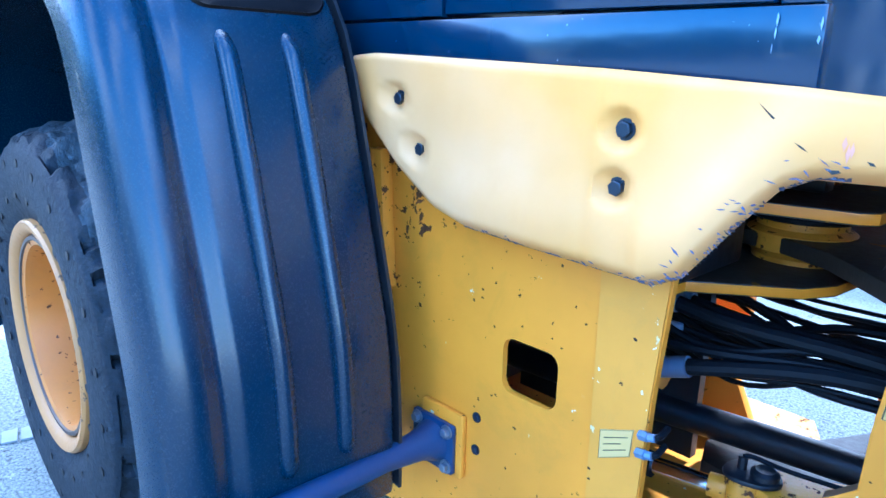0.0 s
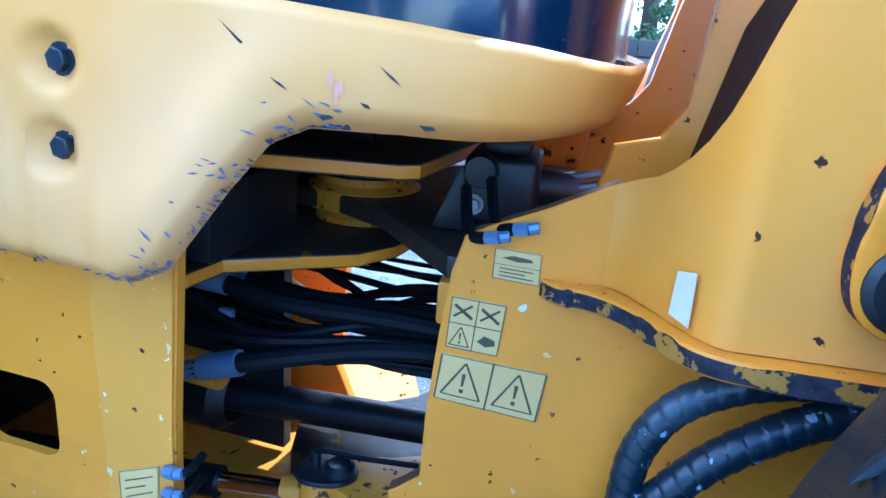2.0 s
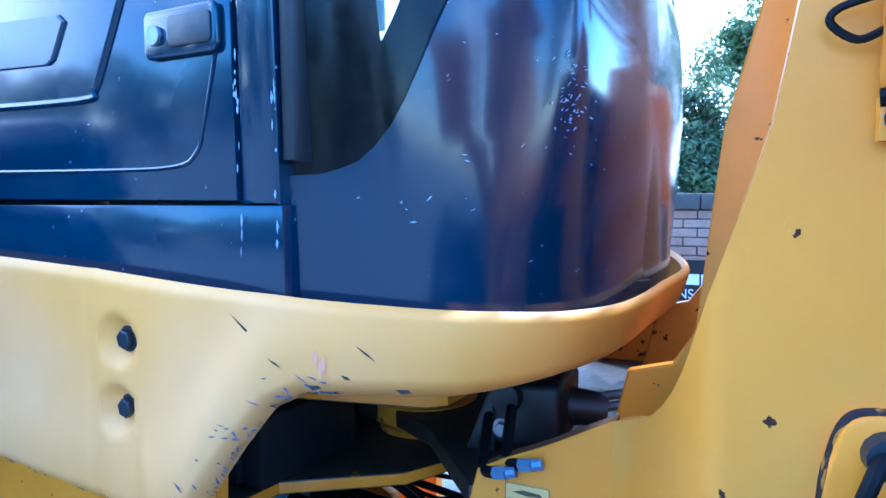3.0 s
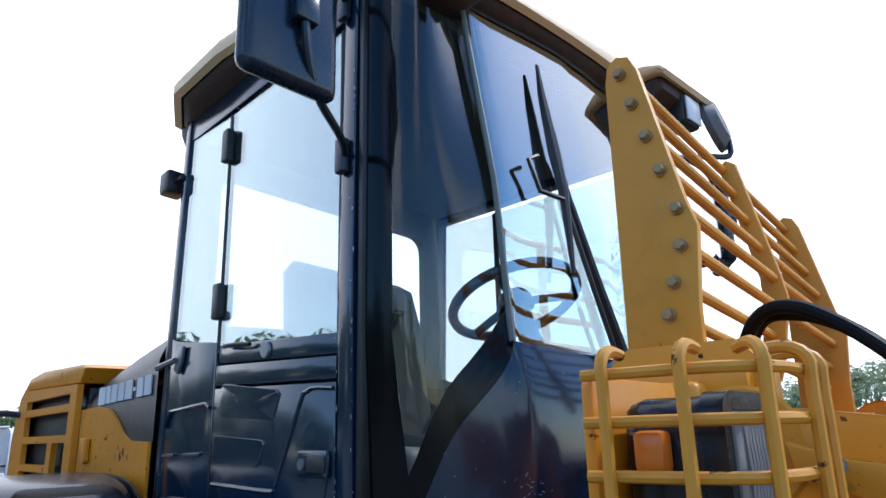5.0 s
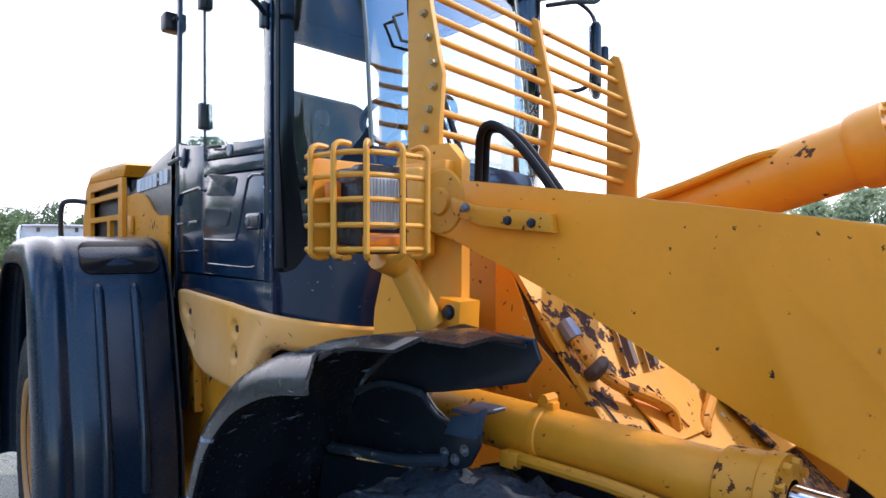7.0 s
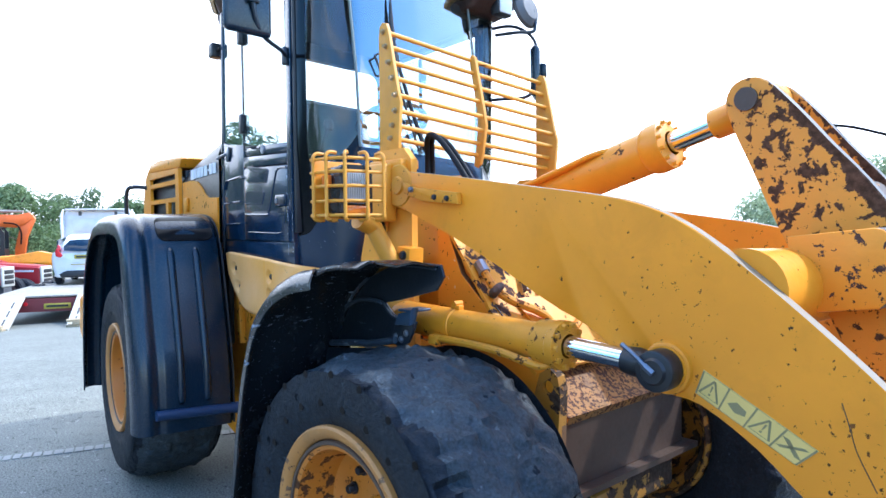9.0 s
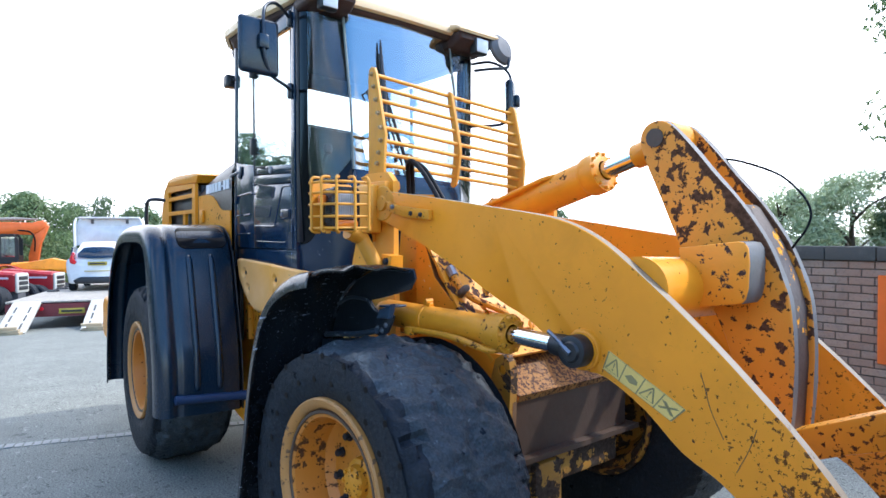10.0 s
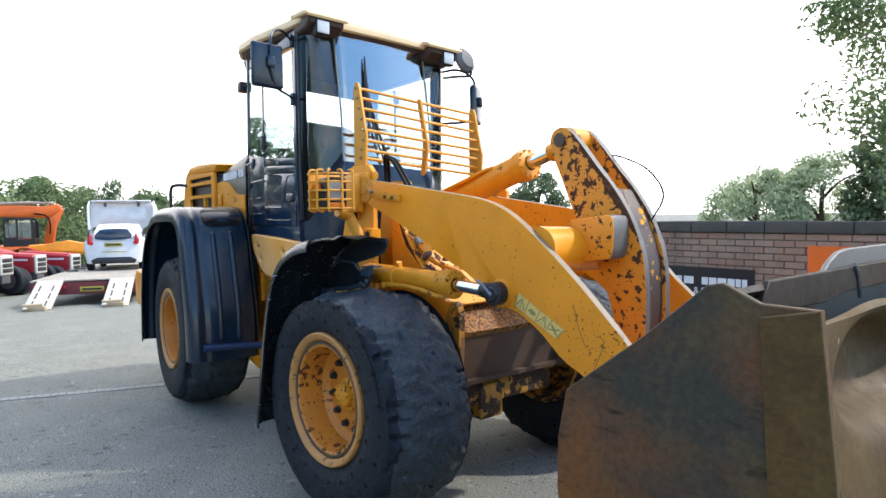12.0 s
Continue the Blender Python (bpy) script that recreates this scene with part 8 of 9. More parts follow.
# -- bucket --
def build_bucket():
    Y0, Y1 = -1.42, 1.40
    side = [(3.13, 0.80), (3.135, 0.95), (3.165, 1.085), (3.40, 1.258), (3.577, 1.405), (3.615, 1.412), (3.70, 1.372), (3.825, 1.368), (3.860, 0.985), (3.98, 0.40), (4.06, 0.075), (3.95, 0.03), (3.60, 0.03), (3.42, 0.10), (3.26, 0.30), (3.16, 0.58)]
    shell = [(4.14, 0.045), (3.95, 0.03), (3.62, 0.035), (3.43, 0.10), (3.27, 0.29), (3.175, 0.56), (3.145, 0.80), (3.15, 0.95), (3.18, 1.075), (3.40, 1.245), (3.575, 1.385)]
    bm = bmesh.new()
    n = 14
    rows = [[(p.x, Y0 + 0.02 + (Y1 - Y0 - 0.04) * j / n, p.z) for j in range(n + 1)] for p in spline([(x, 0, z) for x, z in shell], 4)]
    grid_sheet(bm, rows, 0.018)
    bucket = part("bucket", bm, M_rust, loader, "wide rusty steel bucket, brown and grey", MF, 30)
    for y0, y1 in ((Y0, Y0 + 0.022), (Y1 - 0.022, Y1)):
        bm = bmesh.new()
        slab(bm, side, "y", y0, y1, 0.003, 1)
        part("bucket_side", bm, M_rust, bucket, "dark rusty side plate of the bucket", MF)
    for y0, y1 in ((Y0 - 0.014, Y0 - 0.0005), (Y1 + 0.0005, Y1 + 0.014)):
        bm = bmesh.new()
        slab(bm, [(3.705, 1.345), (3.828, 1.370), (3.866, 0.985), (3.99, 0.40), (4.07, 0.07), (3.92, 0.10), (3.84, 0.45), (3.725, 0.98)], "y", y0, y1, 0.003, 1)
        part("side_cutter", bm, M_rust2, bucket, "worn side cutter plate", MF)
    bm = bmesh.new()
    slab(bm, [(4.02, 0.0), (4.02, 0.028), (4.26, 0.012), (4.28, 0.0)], "y", Y0 - 0.01, Y1 + 0.01, 0.002)
    part("cutting_edge", bm, M_edge, bucket, "worn cutting edge", MF)
    # closed front jaw of the bucket, sloping down to the ground, with a shallow dent
    bm = bmesh.new()
    rows = []
    for p in spline([(3.822, 0, 1.335), (3.838, 0, 1.16), (3.860, 0, 0.985), (3.912, 0, 0.70), (3.982, 0, 0.40), (4.057, 0, 0.08)], 9):
        row = []
        for j in range(113):
            y = Y0 + 0.0225 + (Y1 - Y0 - 0.045) * j / 112
            dent = 0.13 / (1 + (((y + 0.99) / 0.27) ** 2 + ((p.z - 1.185) / 0.115) ** 2) ** 4)
            row.append((p.x - dent - 0.012 * math.exp(-((y - 0.2) / 0.6) ** 2), y, p.z))
        rows.append(row)
    grid_sheet(bm, rows, 0.022)
    part("front_jaw", bm, M_rust2, bucket, "scoured brown front jaw plate, closed and dented", MF)
    # lip and spill guard along the top of the back sheet
    # the lip's rust is coloured darker, as if out of the sun
    bm = bmesh.new()
    slab(bm, [(-1.17, 1.318), (-1.15, 1.35), (-1.115, 1.392), (1.13, 1.400), (1.17, 1.35), (1.18, 1.318), (-0.55, 1.318), (-0.72, 1.30), (-0.95, 1.305)], "x", 3.572, 3.592, 0.003, 1)
    part("top_lip", bm, M_lip, bucket, "steel lip along the top of the bucket, darkened for shade", MF)
    bm = bmesh.new()
    slab(bm, [(-0.70, 1.36), (-0.645, 1.388), (-0.60, 1.415), (-0.53, 1.440), (-0.45, 1.448), (0.45, 1.448), (0.53, 1.440), (0.60, 1.415), (0.645, 1.388), (0.70, 1.36)], "x", 3.540, 3.558, 0.003, 1)
    part("spill_guard", bm, M_edge, bucket, "scuffed grey spill guard with bright worn edge", MF)
    bm = bmesh.new()
    tube(bm, spline([(3.592, -0.50, 1.40), (3.594, -0.47, 1.37), (3.594, -0.455, 1.33), (3.592, -0.44, 1.29)], 4), 0.008, 6)
    part("weld_bead", bm, M_edge, bucket, "pale weld bead", MF)
    # added strip: sunlight on the inner back sheet, put into a beige colour
    bm = bmesh.new()
    slab(bm, [(3.42, 1.12), (3.44, 1.12), (3.566, 1.33), (3.548, 1.335)], "y", Y0 + 0.03, Y1 - 0.03, 0.002, 1)
    part("sunlit_strip", bm, M_sunstrip, bucket, "added beige strip painted as sunlight on the bucket's polished inner back", MF)
    # brackets at the back
    for y in (-0.60, -0.50, 0.30, 0.42):
        bm = bmesh.new()
        slab(bm, [(2.98, 0.36), (3.06, 0.30), (3.20, 0.28), (3.16, 0.60), (3.13, 0.95), (3.06, 0.60), (2.98, 0.50)], "y", y - 0.09 if y < 0 else y + 0.05, y - 0.065 if y < 0 else y + 0.075, 0.003, 1)
        part("bucket_lug", bm, M_worn, bucket, "yellow bucket lug", MF)


# beige of the polished inner back sheet where the sun strikes it
M_sunstrip = paint("sunlit_polished_steel", (0.50, 0.45, 0.36), 0.5, dirt=0.5, dirt_col=(0.30, 0.24, 0.17), relief=0.2)
M_rust2 = rust_material("scoured_bucket_steel", ((0.082, 0.046, 0.015), (0.048, 0.028, 0.010), (0.098, 0.060, 0.021), (0.026, 0.016, 0.008)), 0.55, 0.66)
# darker copy of the bucket rust, with the lip's shade in its tones
M_lip = rust_material("shaded_lip_steel", ((0.026, 0.019, 0.015), (0.042, 0.024, 0.013), (0.028, 0.021, 0.017), (0.016, 0.011, 0.008)), 0.55)
build_bucket()


# -- screen guard in front of the windscreen --
BARS = [(0.950, 1.926), (0.963, 1.975), (0.980, 2.030), (0.981, 2.090), (0.962, 2.158), (0.944, 2.222), (0.926, 2.286), (0.910, 2.346)]


def build_guard():
    def lean(y):
        return -0.075 * (y + 0.575) / 0.985
    wide = [(0.872, 1.840), (0.992, 1.840), (0.992, 1.935), (1.004, 2.060), (0.990, 2.105), (0.935, 2.350), (0.922, 2.378), (0.900, 2.385), (0.882, 2.372), (0.876, 2.34)]
    slim = [(0.924, 1.882), (0.940, 1.872), (0.962, 1.886), (0.976, 1.93), (0.998, 2.050), (0.990, 2.100), (0.934, 2.355), (0.915, 2.368), (0.898, 2.355), (0.950, 2.095), (0.950, 2.055), (0.935, 1.94)]
    for y, outline, w in ((-0.550, wide, 0.014), (-0.072, slim, 0.014), (0.410, wide, 0.014)):
        bm = bmesh.new()
        slab(bm, [(x, z + lean(y)) for x, z in outline], "y", y - w, y + w * 0.2, 0.003)
        part("guard_plate", bm, M_guard, loader, "yellow upright plate of the screen guard, rust-streaked", MF)
    for x, z in BARS:
        bm = bmesh.new()
        tube(bm, [(x, -0.558, z), (x - 0.005, -0.072, z + lean(-0.072)), (x - 0.01, 0.418, z + lean(0.41))], 0.0095, 10)
        bar = part("guard_bar", bm, M_guard, loader, "round yellow guard bar", MF)
        bm = bmesh.new()
        bolt(bm, (x - 0.004, -0.565, z), (0, -1, 0), 0.0085, 0.014, 1.3)
        part("bar_nut", bm, M_nut, bar, "worn zinc nut", MF)
    for y in (-0.550, 0.41):
        bm = bmesh.new()
        box(bm, 0.86, 1.06, y - 0.06, y + 0.03, 1.80 + lean(y), 1.838 + lean(y), 0.006)
        part("guard_foot", bm, M_yellow, loader, "yellow foot of the guard", MF)
    for k, dy in enumerate((0.0, 0.026)):
        bm = bmesh.new()
        tube(bm, spline([(0.975, -0.40 + dy, 1.72), (0.990, -0.415 + dy, 1.84), (1.035, -0.455 + dy, 1.918), (1.095, -0.480 + dy, 1.930 - 0.008 * k), (1.165, -0.490 + dy, 1.890), (1.235, -0.495 + dy, 1.822), (1.30, -0.498 + dy, 1.745), (1.36, -0.495 + dy, 1.66)], 7), 0.0110, 10)
        part("arched_hose", bm, M_hose, loader, "thick black hose arching over the arm pivot", MF)


M_nut = paint("worn_bar_nut", (0.42, 0.27, 0.12), 0.45, dirt=0.6, dirt_col=(0.25, 0.20, 0.15), metal=0.4)
M_guard = paint("guard_yellow_paint", (0.74, 0.31, 0.018), 0.5, chips=0.40, chip_scale=19, dirt=0.5, dirt_col=(0.40, 0.20, 0.04), relief=0.12)
build_guard()


# -- lamp in its wire cage --
def build_lamp():
    bm = bmesh.new()
    box(bm, 1.03, 1.128, -0.930, -0.800, 1.628, 1.790, 0.022, 3)
    lamp = part("head_lamp", bm, M_scuffed, loader, "dark lamp housing in a yellow wire cage", MF)
    bm = bmesh.new()
    box(bm, 1.122, 1.142, -0.914, -0.822, 1.662, 1.776, 0.014, 3)
    lens = part("lamp_lens", bm, M_headlens, lamp, "ribbed grey lamp lens", MF)
    for k in range(9):
        y = -0.904 + 0.0092 * k
        bm = bmesh.new()
        tube(bm, [(1.1415, y, 1.676), (1.1435, y, 1.72), (1.1415, y, 1.764)], 0.0022, 6)
        part("lens_rib", bm, M_headlens, lens, "", MF)
    bm = bmesh.new()
    holed(bm, round_rect(-0.932, -0.798, 1.612, 1.794, 0.022), [round_rect(-0.915, -0.820, 1.661, 1.777, 0.014), round_rect(-0.915, -0.815, 1.621, 1.656, 0.008)], "x", 1.112, 1.134)
    part("bezel", bm, M_scuffed, lamp, "scuffed dark lamp bezel", MF)
    bm = bmesh.new()
    box(bm, 1.120, 1.146, -0.918, -0.812, 1.622, 1.655, 0.010, 3)
    part("turn_lens", bm, M_amber, lamp, "orange turn signal lens", MF)
    bm = bmesh.new()
    box(bm, 1.055, 1.085, -0.955, -0.930, 1.722, 1.760, 0.006)
    part("side_marker", bm, M_amber, lamp, "small orange side marker", MF)
    bm = bmesh.new()
    slab(bm, round_rect(-0.962, -0.76, 1.610, 1.812, 0.012), "x", 1.010, 1.022, 0.002)
    part("back_plate", bm, M_yellow, lamp, "yellow back plate", MF)
    plan = [(1.018, -0.972), (1.045, -0.969), (1.12, -0.964), (1.158, -0.948), (1.180, -0.912), (1.184, -0.85), (1.177, -0.775)]
    for z in (1.622, 1.670, 1.720, 1.768, 1.812):
        bm = bmesh.new()
        tube(bm, spline([(x, y, z) for x, y in plan], 4), 0.0056, 8)
        part("cage_bar", bm, M_guard, lamp, "yellow cage bar", MF)
    for x, y, inx, iny in ((1.042, -0.977, 0.0, 0.04), (1.116, -0.974, 0.0, 0.04), (1.176, -0.940, -0.03, 0.03), (1.193, -0.862, -0.045, 0.0), (1.186, -0.788, -0.045, 0.0)):
        bm = bmesh.new()
        pts = [(x + inx, y + iny, 1.832), (x + inx * 0.4, y + iny * 0.4, 1.834), (x, y, 1.822), (x, y, 1.79), (x, y, 1.635), (x, y, 1.614), (x + inx * 0.4, y + iny * 0.4, 1.605), (x + inx, y + iny, 1.606)]
        tube(bm, spline(pts, 3), 0.0062, 8)
        part("cage_bar", bm, M_guard, lamp, "yellow cage bar", MF)
    # stay below the cage
    bm = bmesh.new()
    tube(bm, [(1.02, -0.78, 1.608), (1.01, -0.70, 1.575), (1.055, -0.650, 1.44)], 0.034, 16)
    part("lamp_stay", bm, M_guard, loader, "yellow tubular lamp stay", MF)
    bm = bmesh.new()
    slab(bm, [(1.05, 1.43), (1.125, 1.43), (1.130, 1.500), (1.06, 1.508)], "y", -0.632, -0.560, 0.006)
    part("stay_bracket", bm, M_yellow, loader, "yellow stay bracket", MF)
    bm = bmesh.new()
    bolt(bm, (1.095, -0.632, 1.474), (0, -1, 0), 0.015, 0.012, 1.2)
    part("stay_bolt", bm, M_darkbolt, loader, "", MF)
    bm = bmesh.new()
    bolt(bm, (1.155, -0.640, 1.715), (0.2, -1, 0), 0.0085, 0.012, 1.3)
    part("cage_bolt", bm, M_bolt, loader, "", MF)


build_lamp()


# -- front fender, bent and torn --
def build_front_fender(far):
    path = [(0.665, 0.38), (0.69, 0.55), (0.735, 0.78), (0.775, 0.95), (0.825, 1.10), (0.900, 1.262), (1.020, 1.385), (1.15, 1.448), (1.29, 1.484), (1.46, 1.498), (1.54, 1.490)]
    curve = spline([(x, 0, z) for x, z in path], 8)
    last = len(curve) - 1
    # how far each strip of the sheet reaches forward: the front edge is torn
    reach = [(0.0, 1.20), (0.045, 1.40), (0.07, 1.452), (0.16, 1.43), (0.26, 1.40), (0.325, 1.385), (0.345, 1.30), (0.36, 1.235), (0.40, 1.225), (0.44, 1.27), (0.48, 1.30)]
    ends = {}
    rows = [[] for _ in range(61)]
    section = ((0.0, 0.0), (0.05, 0.0), (0.11, 0.0), (0.17, 0.0), (0.23, 0.0), (0.28, 0.0), (0.315, 0.0), (0.335, 0.001), (0.352, 0.002), (0.37, 0.003), (0.40, 0.006), (0.425, 0.011), (0.450, 0.022), (0.468, 0.040), (0.478, 0.062), (0.480, 0.085))
    for u, w in section:
        x_end = lerp_list(reach, u)
        stop = next((i for i, p in enumerate(curve) if p.x > x_end), last)
        for i in range(61):
            s = i / 60 * stop
            k0 = min(int(s), last - 1)
            p = curve[k0].lerp(curve[k0 + 1], s - k0)
            d = (curve[k0 + 1] - curve[k0]).normalized()
            n = Vector((-d.z, 0, d.x))
            q = Vector((p.x, -0.695 - u, p.z)) - n * w
            k = max(0.0, (p.x - 1.12) / 0.42)
            q.z -= 0.055 * min(1, k) * (1 - u / 0.48) ** 0.8
            curl = max(0.0, i / 60 - 0.88) / 0.12
            q.z += 0.020 * curl * noise.noise(Vector((q.x * 7, u * 14, 1.3))) - (0.022 * curl if 0.33 < u < 0.42 else 0)
            q.x += 0.010 * noise.noise(Vector((q.z * 6, q.y * 5, 4.2)))
            q.z += 0.006 * noise.noise(Vector((q.x * 9, q.y * 9, 7.7)))
            rows[i].append(q)
    f = Matrix.Diagonal((1, -1, 1, 1)) if far else Matrix.Identity(4)
    bm = bmesh.new()
    grid_sheet(bm, rows, 0.007)
    bm.transform(f)
    fender = part("front_fender", bm, M_scuffed, loader, "bent and torn black plastic front fender", MF, 50)
    # inner liner: pressed cheek, scuffed ledges, folded bracket with its bolts
    bm = bmesh.new()
    slab(bm, [(0.81, 1.10), (0.86, 1.18), (0.93, 1.29), (1.05, 1.396), (1.20, 1.452), (1.30, 1.462), (1.44, 1.458), (1.456, 1.42), (1.42, 1.374), (1.30, 1.345), (1.20, 1.323), (1.147, 1.314), (1.180, 1.285), (1.215, 1.268), (1.315, 1.262), (1.306, 1.237), (1.247, 1.193), (1.125, 1.168), (0.85, 1.125)], "y", -0.760, -0.750, 0.002, 1)
    bm.transform(f)
    cheek = part("fender_cheek", bm, M_cheek, fender, "scuffed black inner cheek", MF)
    for pts, r in (([(0.85, -0.790, 1.140), (0.98, -0.800, 1.158), (1.12, -0.800, 1.172), (1.24, -0.790, 1.196)], 0.013), ([(0.93, -0.775, 1.285), (1.02, -0.780, 1.318), (1.10, -0.780, 1.322), (1.150, -0.775, 1.316)], 0.008),
                   ([(1.150, -0.772, 1.316), (1.182, -0.772, 1.287), (1.217, -0.772, 1.270), (1.312, -0.772, 1.264)], 0.005), ([(1.20, -0.770, 1.440), (1.30, -0.772, 1.450), (1.43, -0.770, 1.444)], 0.004), ([(0.86, -0.768, 1.20), (0.94, -0.768, 1.31), (1.06, -0.768, 1.40)], 0.006)):
        bm = bmesh.new()
        tube(bm, spline(pts, 5), r, 8)
        bm.transform(f)
        part("pressed_ledge", bm, M_ledge, cheek, "scuffed pressed ledge", MF)
    bm = bmesh.new()
    slab(bm, [(0.80, 0.98), (0.83, 1.12), (1.20, 1.165), (1.19, 1.150), (1.00, 1.06), (0.90, 0.96)], "y", -0.800, -0.792, 0.002, 1)
    bm.transform(f)
    part("liner_flap", bm, M_cheek, cheek, "dull black liner flap", MF)
    bm = bmesh.new()
    slab(bm, [(1.235, 1.248), (1.315, 1.252), (1.332, 1.312), (1.316, 1.300), (1.256, 1.288)], "y", -0.790, -0.762, 0.003)
    box(bm, 1.256, 1.325, -0.790, -0.700, 1.296, 1.304, 0.002, 1)
    bm.transform(f)
    bracket = part("fender_bracket", bm, M_bracket, fender, "folded dark blue fender bracket", MF)
    bm = bmesh.new()
    slab(bm, [(1.190, 1.180), (1.245, 1.170), (1.290, 1.190), (1.318, 1.235), (1.318, 1.258), (1.225, 1.262)], "y", -0.776, -0.763, 0.003)
    bm.transform(f)
    part("gusset", bm, M_cheek, bracket, "black gusset plate", MF)
    for x, z in ((1.225, 1.205), (1.255, 1.198), (1.282, 1.222)):
        bm = bmesh.new()
        bolt(bm, (x, -0.776, z), (0, -1, 0), 0.008, 0.008)
        bm.transform(f)
        part("fender_bolt", bm, M_bolt, bracket, "", MF)
    # mud flap side and arm to the frame
    bm = bmesh.new()
    box(bm, 0.93, 0.99, -0.74, -0.43, 1.00, 1.04, 0.006)
    bm.transform(f)
    part("fender_arm", bm, M_black, fender, "", MF)


build_front_fender(False)
build_front_fender(True)


# ---- things further off ----
def frame_at(x, y, z, heading, tilt=0.0):
    """A local frame whose +y points along the heading (degrees from +x), standing at x, y, z."""
    return Matrix.Translation((x, y, z)) @ Matrix.Rotation(radians(heading - 90), 4, "Z") @ Matrix.Rotation(radians(tilt), 4, "X")


def road_wheel(name, x, y, z, r, w, parent, rim_mat, label=""):
    bm = bmesh.new()
    lathe(bm, [(r * 0.6, -w / 2), (r * 0.9, -w / 2), (r, -w * 0.38), (r, w * 0.38), (r * 0.9, w / 2), (r * 0.6, w / 2), (r * 0.6, -w / 2)], (x, y, z), (1, 0, 0), 28)
    tyre = part(name, bm, M_rubber, parent, label)
    bm = bmesh.new()
    lathe(bm, [(0, -w * 0.35), (r * 0.3, -w * 0.35), (r * 0.55, -w * 0.48), (r * 0.61, -w * 0.46), (r * 0.61, w * 0.46), (r * 0.55, w * 0.48), (r * 0.3, w * 0.35), (0, w * 0.35)], (x, y, z), (1, 0, 0), 20)
    part("rim", bm, rim_mat, tyre)
    return tyre


TRAILER = frame_at(-14.25, 0.35, -0.55, 162, -0.8)


def build_trailer():
    t = thing("plant_trailer", "low maroon plant trailer with pale timber deck and lowered ramps", "trailer", TRAILER)
    bm = bmesh.new()
    slab(bm, [(0.0, 0.30), (0.0, 0.60), (0.9, 0.62), (8.6, 0.62), (8.6, 0.42), (1.2, 0.40), (0.3, 0.30)], "x", -1.25, 1.25, 0.01)
    part("chassis", bm, M_maroon, t, "maroon chassis beam")
    for i in range(10):
        bm = bmesh.new()
        box(bm, -1.25 + 0.25 * i + 0.005, -1.25 + 0.25 * (i + 1) - 0.005, 0.0, 8.6, 0.623, 0.66, 0.006, 1)
        part("deck_board", bm, M_deck, t)
    for x in (-0.80, 0.80):
        bm = bmesh.new()
        slab(bm, [(0.0, 0.665), (0.06, 0.62), (-1.45, 0.06), (-1.52, 0.12)], "x", x - 0.28, x + 0.28, 0.01)
        ramp = part("loading_ramp", bm, M_alu, t, "pale loading ramp lowered to the ground")
        for dx in (-0.14, 0.14):
            for k in range(3):
                bm = bmesh.new()
                y0 = -0.30 - 0.40 * k
                z = lambda yy: 0.665 + (yy) * (0.665 - 0.12) / 1.52 + 0.004
                bm.faces.new([bm.verts.new(p) for p in ((x + dx - 0.02, y0, z(y0)), (x + dx + 0.02, y0, z(y0)), (x + dx + 0.02, y0 - 0.30, z(y0 - 0.30)), (x + dx - 0.02, y0 - 0.30, z(y0 - 0.30)))])
                part("ramp_slot", bm, M_black, ramp)
    bm = bmesh.new()
    box(bm, -0.16, 0.38, -0.018, -0.004, 0.36, 0.48, 0.004)
    plate = part("number_plate", bm, M_plate, t, "yellow number plate")
    bm = bmesh.new()
    box(bm, -0.11, 0.33, -0.022, -0.019, 0.395, 0.445)
    part("plate_bar", bm, M_print, plate)
    for x in (-0.52, 0.72):
        bm = bmesh.new()
        lathe(bm, [(0, 0.012), (0.04, 0.01), (0.045, 0)], (x, 0.0, 0.48), (0, -1, 0), 14)
        part("tail_lamp", bm, M_redlens, t, "round red lamp")
    for x in (-1.0, 1.0):
        for y in (3.8, 5.0, 6.2):
            road_wheel("trailer_wheel", x, y, 0.36, 0.36, 0.3, t, M_grey)
    return t


build_trailer()


